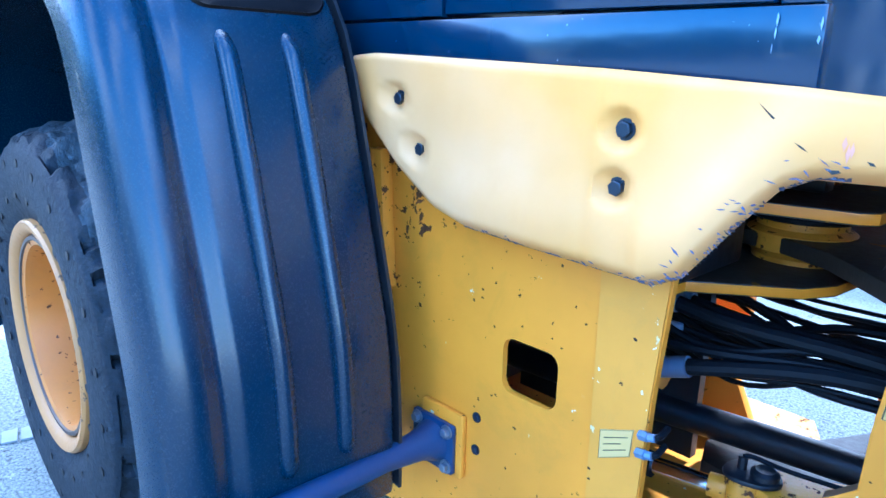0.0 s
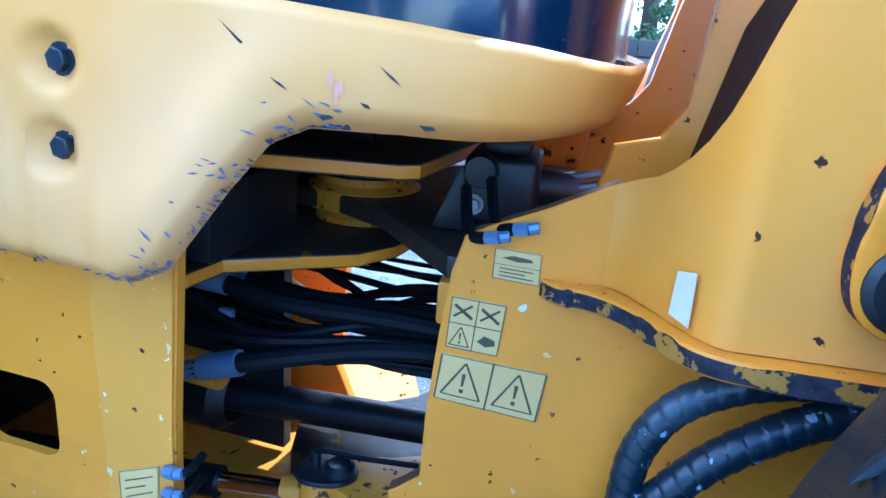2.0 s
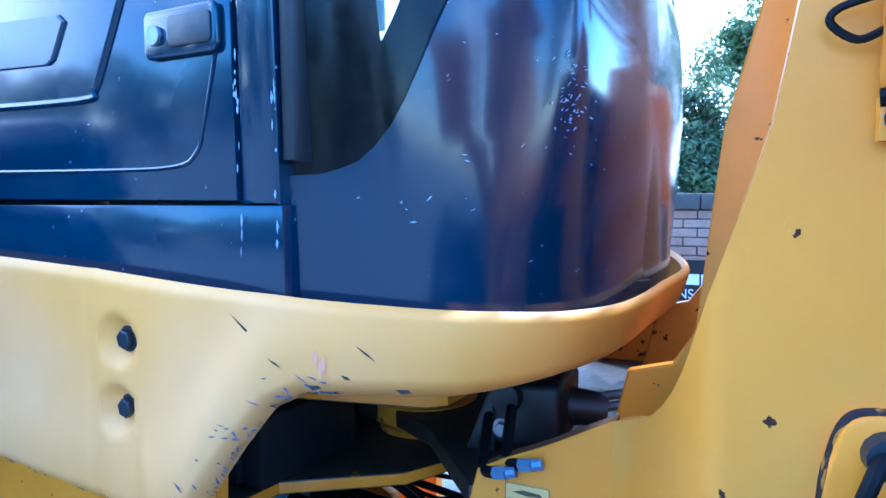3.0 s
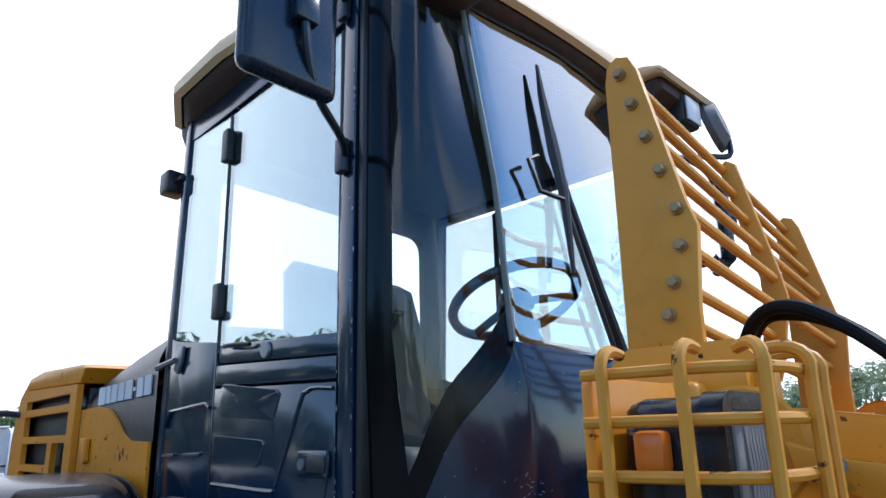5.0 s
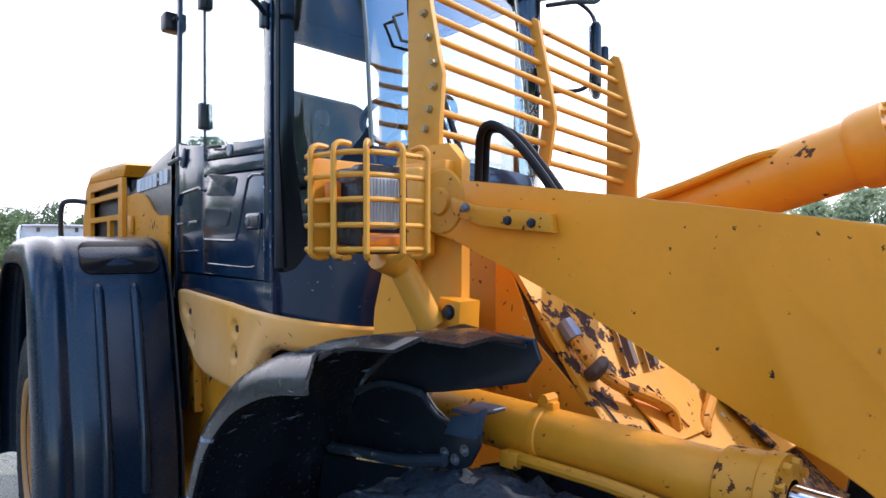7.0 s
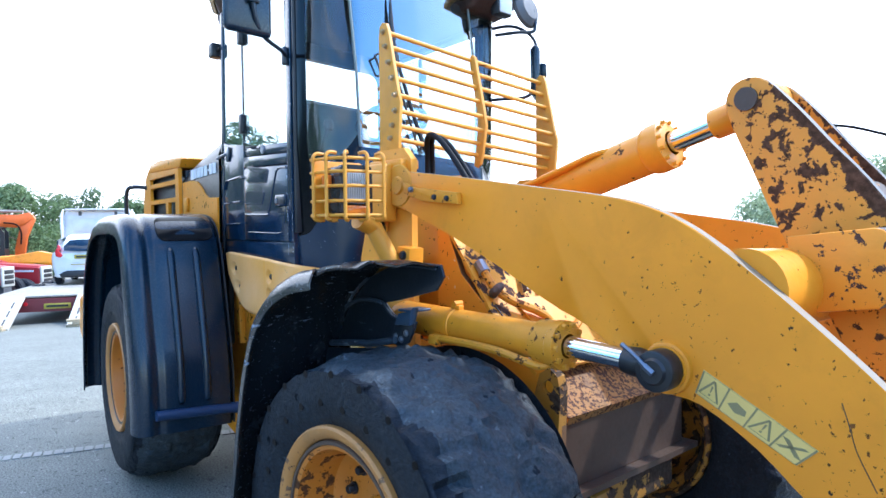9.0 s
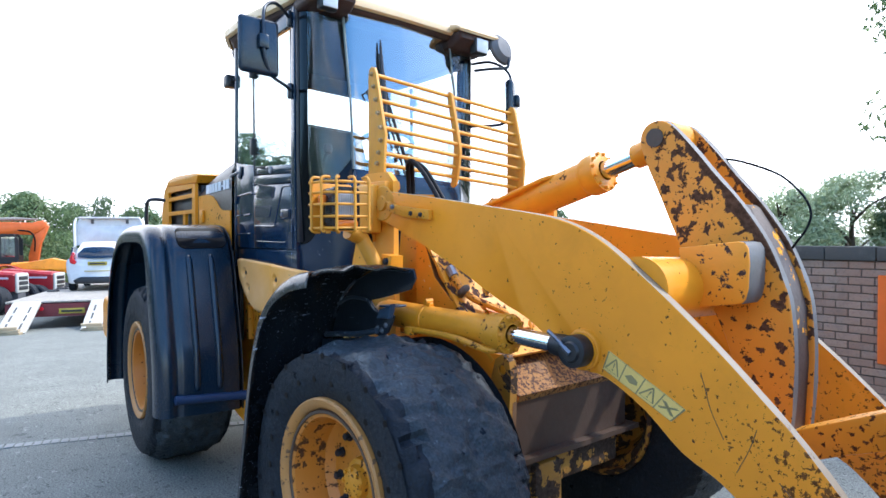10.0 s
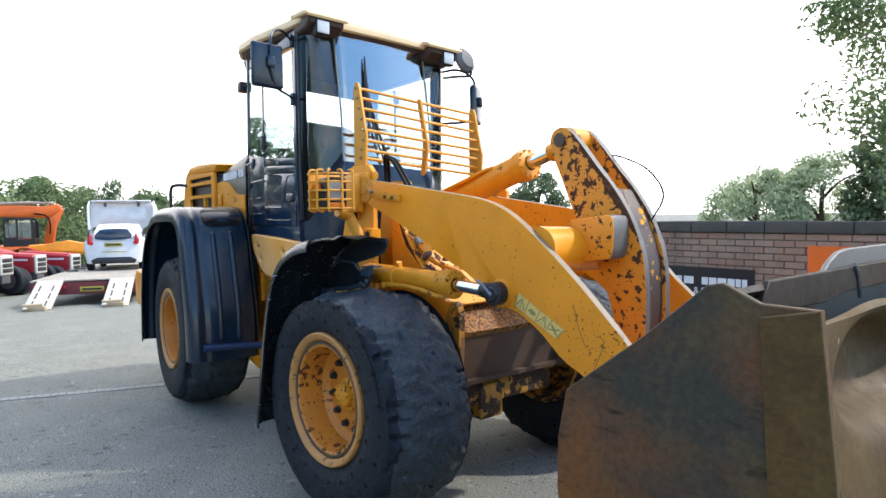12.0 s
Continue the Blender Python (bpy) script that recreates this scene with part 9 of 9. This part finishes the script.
def build_car():
    m = TRAILER @ Matrix.Translation((0.16, 3.6, 0.662)) @ Matrix.Scale(0.95, 4)
    car = thing("hatchback", "small white hatchback on the trailer deck, rear towards the ramps", "car", m)
    bm = bmesh.new()
    # sections from tail to nose: y, half width low, half width at the waist, waist height, roof half width, roof height
    stations = [(0.00, 0.66, 0.74, 0.84, 0.55, 0.90), (0.10, 0.80, 0.84, 0.92, 0.54, 1.14), (0.45, 0.84, 0.86, 0.94, 0.48, 1.40), (1.0, 0.85, 0.86, 0.93, 0.50, 1.47), (1.9, 0.85, 0.86, 0.91, 0.52, 1.46), (2.6, 0.85, 0.86, 0.90, 0.56, 1.28), (3.05, 0.84, 0.84, 0.89, 0.60, 0.96), (3.7, 0.80, 0.78, 0.76, 0.55, 0.80), (3.95, 0.65, 0.60, 0.62, 0.40, 0.66)]
    rows = []
    for y, wl, ww, zw, wr, zr in stations:
        half = [(0.0, 0.22), (wl * 0.9, 0.22), (wl, 0.34), (ww + 0.01, 0.60), (ww, zw), (wr + 0.06, zr - 0.08), (wr, zr - 0.015), (0.0, zr)]
        ring = [(x, y, z) for x, z in half] + [(-x, y, z) for x, z in half[-2:0:-1]]
        rows.append(spline(ring, 2, True))
    grid_sheet(bm, rows, 0.0, True)
    for r0 in (rows[0], rows[-1]):
        c = sum((Vector(p) for p in r0), Vector()) / len(r0)
        cv = bm.verts.new(c)
        near = [min(bm.verts, key=lambda v, q=Vector(p): (v.co - q).length if v is not cv else 9) for p in r0]
        for i in range(len(near)):
            if near[i] is not near[(i + 1) % len(near)]:
                bm.faces.new((near[i], near[(i + 1) % len(near)], cv))
    part("body", bm, M_whitepaint, car, "glossy white body", angle=50)
    bm = bmesh.new()
    grid_sheet(bm, [[(-0.52, -0.002, 1.00), (-0.2, -0.035, 0.97), (0.2, -0.035, 0.97), (0.52, -0.002, 1.00)], [(-0.53, 0.06, 1.12), (-0.2, 0.04, 1.12), (0.2, 0.04, 1.12), (0.53, 0.06, 1.12)], [(-0.40, 0.24, 1.29), (-0.2, 0.22, 1.31), (0.2, 0.22, 1.31), (0.40, 0.24, 1.29)]], 0.004)
    bm.transform(Matrix.Translation((0, -0.05, 0.0)))
    part("rear_window", bm, M_carglass, car, "tinted rear window")
    for s in (-1, 1):
        bm = bmesh.new()
        slab(bm, [(s * 0.56, 0.86), (s * 0.62, 0.80), (s * 0.73, 0.84), (s * 0.75, 0.96), (s * 0.66, 1.16), (s * 0.61, 1.12), (s * 0.65, 0.98)], "y", -0.07, 0.12, 0.01)
        part("tail_lamp", bm, M_redlens, car, "red tail lamp")
        bm = bmesh.new()
        slab(bm, [(0.5, 0.96), (0.75, 1.30), (1.9, 1.38), (2.6, 1.18), (2.85, 0.98)], "x", s * 0.80 - 0.02, s * 0.80 + 0.02)
        part("side_window", bm, M_carglass, car, "dark side window")
        bm = bmesh.new()
        box(bm, s * 0.96 - 0.07, s * 0.96 + 0.07, 2.5, 2.62, 0.96, 1.10, 0.03, 3)
        part("wing_mirror", bm, M_whitepaint, car)
        for y in (0.62, 3.1):
            road_wheel("road_wheel", s * 0.76, y, 0.30, 0.30, 0.19, car, M_bolt)
    bm = bmesh.new()
    slab(bm, [(-0.60, 0.22), (0.60, 0.22), (0.66, 0.32), (0.56, 0.38), (0.46, 0.42), (-0.46, 0.42), (-0.56, 0.38), (-0.66, 0.32)], "y", -0.045, 0.10, 0.02)
    part("rear_bumper", bm, M_black, car, "black lower bumper")
    bm = bmesh.new()
    box(bm, -0.26, 0.26, -0.075, -0.055, 0.76, 0.87, 0.004)
    plate = part("number_plate", bm, M_plate, car, "yellow number plate")
    bm = bmesh.new()
    box(bm, -0.21, 0.21, -0.079, -0.076, 0.79, 0.84)
    part("plate_bar", bm, M_print, plate)
    bm = bmesh.new()
    box(bm, -0.36, 0.36, -0.062, -0.04, 0.58, 0.605, 0.004)
    part("bumper_strip", bm, M_plate, car, "yellow reflective strip")
    return car


build_car()


def build_truck():
    m = TRAILER @ Matrix.Translation((-0.80, 13.0, 0.10)) @ Matrix.Scale(1.07, 4)
    truck = thing("tractor_unit", "white lorry tractor unit seen from behind, coupled to the trailer", "lorry", m)
    bm = bmesh.new()
    slab(bm, [(-1.20, 0.95), (1.20, 0.95), (1.22, 2.45), (1.12, 2.78), (0.95, 2.86), (-0.95, 2.86), (-1.12, 2.78), (-1.22, 2.45)], "y", 0.9, 2.9, 0.04, 3)
    part("cab", bm, M_whitepaint, truck, "white cab back wall")
    for s in (-1, 1):
        bm = bmesh.new()
        slab(bm, [(0.55, 1.0), (0.9, 1.0), (0.9, 2.84), (0.45, 2.60), (0.40, 2.4)], "x", s * 1.20 - 0.03, s * 1.20 + 0.03, 0.01)
        part("side_fairing", bm, M_whitepaint, truck, "white side fairing")
        bm = bmesh.new()
        box(bm, s * 0.62 - 0.05, s * 0.62 + 0.05, 0.80, 0.90, 2.60, 2.76, 0.01)
        part("bracket", bm, M_grey, truck)
        bm = bmesh.new()
        box(bm, s * 1.08 - 0.10, s * 1.08 + 0.10, 0.82, 0.90, 1.55, 1.62, 0.01)
        part("rear_light_bar", bm, M_grey, truck)
        for y in (0.0, 2.4):
            road_wheel("truck_wheel", s * 0.95, y, 0.5, 0.5, 0.32, truck, M_grey)
    bm = bmesh.new()
    box(bm, -1.1, 1.1, 0.60, 0.95, 2.80, 2.86, 0.02)
    part("roof_deflector", bm, M_whitepaint, truck, "white roof deflector edge")
    bm = bmesh.new()
    slab(bm, round_rect(-0.9, 0.9, 1.95, 2.50, 0.12), "y", 0.885, 0.899, 0.004)
    part("pressed_panel", bm, M_whitepaint, truck)
    bm = bmesh.new()
    box(bm, -0.45, 0.45, -0.9, 1.2, 0.55, 0.85, 0.02)
    part("chassis", bm, M_black, truck)
    return truck


build_truck()

for pos in ((-0.80, -1.58), (0.80, -1.58)):
    p = TRAILER @ Vector((pos[0], pos[1], 0))
    z = ground_z(p.x, p.y)
    for k, (dx, w) in enumerate(((0.0, 0.24), (0.03, 0.17), (-0.05, 0.20))):
        bm = bmesh.new()
        box(bm, -w, w, -0.10, 0.10, 0.055 * k, 0.055 * (k + 1) - 0.003, 0.006, 1)
        ob = part("timber_block", bm, M_wood)
        ob.matrix_basis = frame_at(p.x + dx * 0.4, p.y + dx, z, 162 + 9 * k - 8)
        tagged(ob, "short weathered timber block under the ramp end", "timber", "timber blocks under the ramps")


def build_tractor():
    m = frame_at(0, 0, 0, 0)
    t = thing("farm_tractor", "red farm tractor with grey grille, parked in a row", "tractor", m, "row of red tractors")
    bm = bmesh.new()
    rows = []
    for y, z0, z1, w in ((0.0, 0.82, 1.38, 0.30), (-0.05, 0.78, 1.42, 0.33), (-0.8, 0.76, 1.47, 0.34), (-1.9, 0.80, 1.55, 0.36)):
        rows.append([(-w, y, z0), (-w, y, z1 - 0.08), (-w + 0.08, y, z1), (w - 0.08, y, z1), (w, y, z1 - 0.08), (w, y, z0)])
    grid_sheet(bm, rows, 0.0, True)
    bm.faces.new([v for v in bm.verts if abs(v.co.y) < 1e-5])
    part("hood", bm, M_redpaint, t, "red hood")
    bm = bmesh.new()
    for s in (-1, 1):
        box(bm, s * 0.345 - 0.006, s * 0.345 + 0.006, -1.7, -0.2, 1.20, 1.27)
    part("hood_stripe", bm, M_white, t, "white stripe")
    bm = bmesh.new()
    box(bm, -0.33, 0.33, 0.0, 0.10, 0.72, 1.40, 0.05, 3)
    grille = part("grille", bm, M_alu, t, "silver front grille")
    for k in range(3):
        bm = bmesh.new()
        box(bm, -0.24, 0.24, 0.10, 0.108, 0.82 + 0.17 * k, 0.95 + 0.17 * k, 0.01)
        part("grille_slot", bm, M_black, grille)
    bm = bmesh.new()
    box(bm, -0.22, 0.22, -2.6, 0.05, 0.45, 0.85, 0.03)
    part("engine_block", bm, M_grey, t)
    bm = bmesh.new()
    tube(bm, [(-0.75, -0.35, 0.48), (0.75, -0.35, 0.48)], 0.07, 10)
    part("front_axle", bm, M_grey, t)
    for s in (-1, 1):
        road_wheel("front_wheel", s * 0.78, -0.35, 0.50, 0.50, 0.34, t, M_grey)
        road_wheel("rear_wheel", s * 0.85, -2.35, 0.78, 0.78, 0.45, t, M_redpaint)
        bm = bmesh.new()
        pts = [(-2.35 + 0.86 * math.cos(a), 0.78 + 0.86 * math.sin(a)) for a in [radians(15 + 15 * i) for i in range(11)]]
        grid_sheet(bm, [[(s * 0.60, y, z), (s * 1.08, y, z)] for y, z in pts], 0.02)
        part("mudguard", bm, M_redpaint, t, "red mudguard")
    bm = bmesh.new()
    box(bm, -0.28, 0.28, -2.65, -2.15, 1.05, 1.20, 0.05, 3)
    box(bm, -0.28, 0.28, -2.72, -2.60, 1.15, 1.55, 0.05, 3)
    part("seat", bm, M_black, t)
    return t


tractor = build_tractor()
spots = [(-22.4, -0.85), (-23.9, 0.30), (-25.2, 1.60)]
tractor.matrix_basis = frame_at(*spots[0], ground_z(*spots[0]), 52)
for sx, sy in spots[1:] + [(-20.9, -1.95)]:
    copy_thing(tractor, frame_at(sx, sy, ground_z(sx, sy), 52))


def build_excavator(m):
    e = thing("excavator", "orange tracked excavator with dark cab, arm lowered", "excavator", m)
    for k in (-1, 1):
        bm = bmesh.new()
        slab(bm, [(-1.6, 0.0), (1.6, 0.0), (1.9, 0.25), (1.9, 0.55), (1.6, 0.8), (-1.6, 0.8), (-1.9, 0.55), (-1.9, 0.25)], "x", k * 1.05 - 0.25, k * 1.05 + 0.25, 0.04)
        part("track", bm, M_black, e, "black crawler track")
    bm = bmesh.new()
    box(bm, -1.25, 1.25, -2.6, 2.1, 0.95, 1.93, 0.08, 3)
    part("upper_body", bm, M_orange, e, "orange upper body")
    # cab of posts, panes and roof
    bm = bmesh.new()
    for x in (0.40, 1.20):
        holed(bm, [(0.95, 1.93), (2.12, 1.93), (2.12, 2.9), (1.95, 3.14), (0.95, 3.14)], [round_rect(1.03, 1.42, 2.30, 3.05, 0.05), round_rect(1.50, 1.98, 2.20, 3.02, 0.05)], "x", x - 0.03, x + 0.03)
    box(bm, 0.43, 1.17, 0.95, 1.95, 3.08, 3.14)
    box(bm, 0.43, 1.17, 0.95, 1.0, 1.93, 2.35)
    box(bm, 0.43, 1.17, 2.06, 2.12, 1.93, 2.25)
    cab = part("cab", bm, M_signblack, e, "dark cab with large windows")
    for x in (0.40, 1.20):
        for u0, u1, v0, v1 in ((1.03, 1.42, 2.30, 3.05), (1.50, 1.98, 2.20, 3.02)):
            bm = bmesh.new()
            slab(bm, round_rect(u0 - 0.01, u1 + 0.01, v0 - 0.01, v1 + 0.01, 0.05), "x", x - 0.004, x + 0.004)
            part("window", bm, M_paleglass, cab, "clear cab window")
    bm = bmesh.new()
    slab(bm, [(-3.4, 2.55), (-1.2, 3.02), (1.0, 3.16), (2.35, 3.10), (2.65, 3.22), (2.92, 3.42), (2.95, 3.60), (2.80, 3.72), (2.40, 3.62), (0.9, 3.66), (-1.4, 3.52), (-3.5, 3.1)], "x", -0.25, 0.15, 0.03)
    part("boom", bm, M_orange, e, "long orange boom")
    bm = bmesh.new()
    slab(bm, [(2.55, 3.45), (2.90, 3.66), (3.02, 3.45), (2.72, 2.70), (2.55, 1.6), (2.28, 1.6), (2.26, 2.2), (2.40, 2.8)], "x", -0.22, 0.12, 0.03)
    part("dipper_arm", bm, M_orange, e, "orange dipper arm")
    bm = bmesh.new()
    tube(bm, [(-0.05, 0.6, 3.74), (-0.05, 1.7, 3.78), (-0.05, 2.6, 3.76)], [0.075, 0.075, 0.045], 12)
    part("ram", bm, M_deck, e, "pale steel ram")
    bm = bmesh.new()
    tube(bm, spline([(0.16, 1.9, 3.30), (0.20, 2.35, 3.22), (0.18, 2.52, 2.9), (0.17, 2.50, 2.4)], 5), 0.03, 8)
    part("hose", bm, M_hose, e, "black hose on the arm")
    bm = bmesh.new()
    slab(bm, [(2.1, 1.65), (2.6, 1.62), (2.7, 0.95), (2.1, 0.6), (1.85, 1.0)], "x", -0.5, 0.4, 0.03)
    part("digging_bucket", bm, M_grey, e, "grey digging bucket")
    return e


build_excavator(frame_at(-30.7, -1.0, ground_z(-30.8, -1.5), 74))


def build_loose_boom():
    x, y = -27.2, 1.2
    t = thing("digger_boom", "loose yellow digger boom lying on the ground", "digger boom", frame_at(x, y, ground_z(x, y), 74))
    bm = bmesh.new()
    slab(bm, [(-1.6, 0.0), (-1.2, 0.0), (-0.9, 1.1), (0.4, 1.55), (2.2, 1.15), (3.0, 0.0), (3.3, 0.0), (2.6, 1.5), (0.5, 2.0), (-1.2, 1.7)], "x", -0.3, 0.3, 0.03)
    part("boom_box", bm, M_arm, t)
    bm = bmesh.new()
    tube(bm, [(0.0, -0.9, 1.75), (0.0, 1.6, 1.85)], 0.09, 10)
    part("ram", bm, M_arm, t, "yellow ram")


build_loose_boom()


# ---- trees ----
def build_tree(name, label, x, y, height, crown_r, crown_lo, leaves, leaf, mat, seed, squash=1.0, lean=(0, 0)):
    rnd = random.Random(seed)
    z0 = ground_z(x, y)
    t = thing(name, label, "tree", Matrix.Translation((x, y, z0)))
    top = Vector((lean[0], lean[1], height * 0.8))
    bm = bmesh.new()
    tube(bm, spline([(0, 0, -0.1), (0.05, 0.02, height * 0.25), (top.x * 0.6, top.y * 0.6, height * 0.55), tuple(top)], 4), [0.045 * height * (1 - 0.85 * i / 12) for i in range(13)], 9)
    limbs = []
    for k in range(9):
        a = 2 * math.pi * k / 9 + rnd.random()
        h = height * (0.28 + 0.45 * k / 9)
        end = Vector((math.cos(a) * crown_r * 0.7, math.sin(a) * crown_r * 0.7, h + height * 0.18))
        st = Vector((top.x * h / height, top.y * h / height, h))
        tube(bm, spline([tuple(st), tuple(st.lerp(end, 0.5) + Vector((0, 0, 0.1 * height * 0.3))), tuple(end)], 3), [0.014 * height * (1 - 0.12 * i) for i in range(7)], 6)
        limbs.append(end)
    part("trunk", bm, M_bark, t, "brown trunk with limbs")
    # clumps of leaves round the limbs
    clumps = []
    for k in range(46):
        a, u = rnd.random() * 2 * math.pi, rnd.random() * 2 - 1
        rr = crown_r * (0.55 + 0.45 * rnd.random())
        s = math.sqrt(1 - u * u)
        c = Vector((top.x + rr * s * math.cos(a), top.y + rr * s * math.sin(a), (crown_lo + height) / 2 + u * (height - crown_lo) / 2 * (0.65 + 0.35 * rnd.random()) * squash))
        clumps.append((c, crown_r * rnd.uniform(0.20, 0.40)))
    verts, faces = [], []
    for i in range(leaves):
        c, r = rnd.choice(clumps)
        d = Vector((rnd.gauss(0, 1), rnd.gauss(0, 1), rnd.gauss(0, 1))).normalized() * r * (0.35 + 0.75 * rnd.random() ** 0.6)
        d.z *= 0.75
        p = c + d
        n = (d.normalized() + Vector((rnd.gauss(0, 0.5), rnd.gauss(0, 0.5), rnd.gauss(0.4, 0.5)))).normalized()
        u = n.orthogonal().normalized()
        v = n.cross(u)
        ang = rnd.random() * 6.28
        a, b = u * math.cos(ang) + v * math.sin(ang), v * math.cos(ang) - u * math.sin(ang)
        L, W = leaf * rnd.uniform(0.7, 1.4), leaf * rnd.uniform(0.3, 0.5)
        k = len(verts)
        verts += [p - a * L, p + b * W + n * L * 0.12, p + a * L, p - b * W + n * L * 0.12]
        faces.append((k, k + 1, k + 2, k + 3))
    me = bpy.data.meshes.new("crown")
    me.from_pydata(verts, [], faces)
    me.materials.append(mat)
    ob = new("crown", me)
    ob.parent = t
    ob["kind"] = "stuff"
    ob["label"] = "uneven leafy crown"
    return t


# belt of trees beyond the yard
rnd_t = random.Random(21)
for k, (dist, off, h) in enumerate([(46, -12.5, 6.2), (50, -9.0, 7.0), (47, -5.6, 7.2), (52, -2.6, 7.2), (48, 0.4, 6.0), (50, 3.6, 6.2), (49, 6.6, 6.0), (52, 9.8, 7.0), (50, 12.8, 6.2), (54, 16.2, 6.6), (56, 20.0, 6.2)]):
    d = Vector((-0.975, 0.22)).normalized()
    sdir = Vector((0.22, 0.975))
    px, py = 4.6 + d.x * dist + sdir.x * off, -2.5 + d.y * dist + sdir.y * off
    h *= 0.88
    build_tree("tree", "broad green tree in the belt beyond the yard", px, py, h, h * 0.46, h * 0.10, 15000, 0.13, (M_leaf, M_leafdark)[k % 2], 30 + k)
for k, (bx, by, h) in enumerate([(-34.0, 2.0, 3.6), (-36.0, 7.0, 4.0), (-33.0, -3.2, 3.4), (-38.0, 12.5, 4.2)]):
    build_tree("shrub", "bright green shrub below the tree belt", bx, by, h, h * 0.55, 0.3, 2600, 0.14, M_leaf, 60 + k)
# the belt goes on round the yard behind the camera, as the cab's panes mirror it
for k in range(15):
    az = radians(187 + 8.2 * k + rnd_t.uniform(-2, 2))
    dist = 30 + rnd_t.uniform(-3, 4)
    px, py = dist * math.cos(az), dist * math.sin(az)
    h = rnd_t.uniform(6.2, 7.8)
    build_tree("tree", "broad green tree in the belt beyond the yard", px, py, h, h * 0.46, h * 0.08, 4200, 0.24, (M_leaf, M_leafdark)[k % 2], 90 + k)
# behind the wall
build_tree("tree", "tall tree with loose branches hanging over the brick wall", 2.45, 6.3, 5.6, 1.7, 1.5, 15000, 0.045, M_leaf, 71, lean=(-0.25, -0.25))
build_tree("tree", "tall dense green tree behind the brick wall", 0.75, 12.6, 5.6, 1.35, 0.7, 17000, 0.06, M_leaf, 77)
build_tree("tree", "dark tree behind the brick wall", -0.75, 11.9, 3.25, 0.75, 0.5, 7000, 0.06, M_leafdark, 72)
build_tree("bush", "pale green rounded bush behind the brick wall", -3.20, 11.5, 2.72, 0.98, 0.4, 9000, 0.05, M_leafpale, 73)
build_tree("bush", "pale green rounded bush behind the brick wall", -1.95, 11.7, 2.62, 1.0, 0.4, 9000, 0.05, M_leafpale, 74)
build_tree("bush", "dark green bush behind the brick wall", -0.45, 12.1, 2.45, 0.9, 0.3, 7000, 0.07, M_leaf, 75)
build_tree("tree", "small dark tree in the distance", -17.4, 18.9, 4.4, 1.3, 0.6, 5000, 0.11, M_leafdark, 76)

# ---- bricks of the wall: the near stretch one by one, the rest joined ----
BRICK = brick_mesh()
COURSE, BRICK_L = 0.0755, 0.225
far_v, far_f = [], []
rnd_b = random.Random(9)
TOP_Z = WALL_TOP - 0.13
count = 0
for c in range(17):
    z = TOP_Z - (c + 1) * COURSE
    x = WALL_X0 + (0.1125 if c % 2 else 0.0)
    while x < WALL_X1 - BRICK_L:
        if -0.95 <= x <= 2.05 and c < 14 and count < 300:
            ob = new("brick", BRICK)
            ob.parent = wall_north
            ob.matrix_basis = Matrix.Translation((x, WALL_Y + rnd_b.uniform(-0.002, 0.002), z))
            count += 1
        else:
            k = len(far_v)
            y = WALL_Y - 0.012 + rnd_b.uniform(-0.002, 0.002)
            for yy in (y, WALL_Y + 0.01):
                far_v += [(x + 0.0055, yy, z + 0.005), (x + 0.2195, yy, z + 0.005), (x + 0.2195, yy, z + 0.070), (x + 0.0055, yy, z + 0.070)]
            far_f += [(k, k + 1, k + 2, k + 3), (k + 1, k + 5, k + 6, k + 2), (k, k + 3, k + 7, k + 4), (k + 3, k + 2, k + 6, k + 7), (k, k + 4, k + 5, k + 1)]
        x += BRICK_L
me = bpy.data.meshes.new("brickwork")
me.from_pydata(far_v, [], far_f)
me.materials.append(M_brick)
brickwork = new("brickwork", me)
brickwork.parent = wall_north
brickwork["kind"] = "stuff"
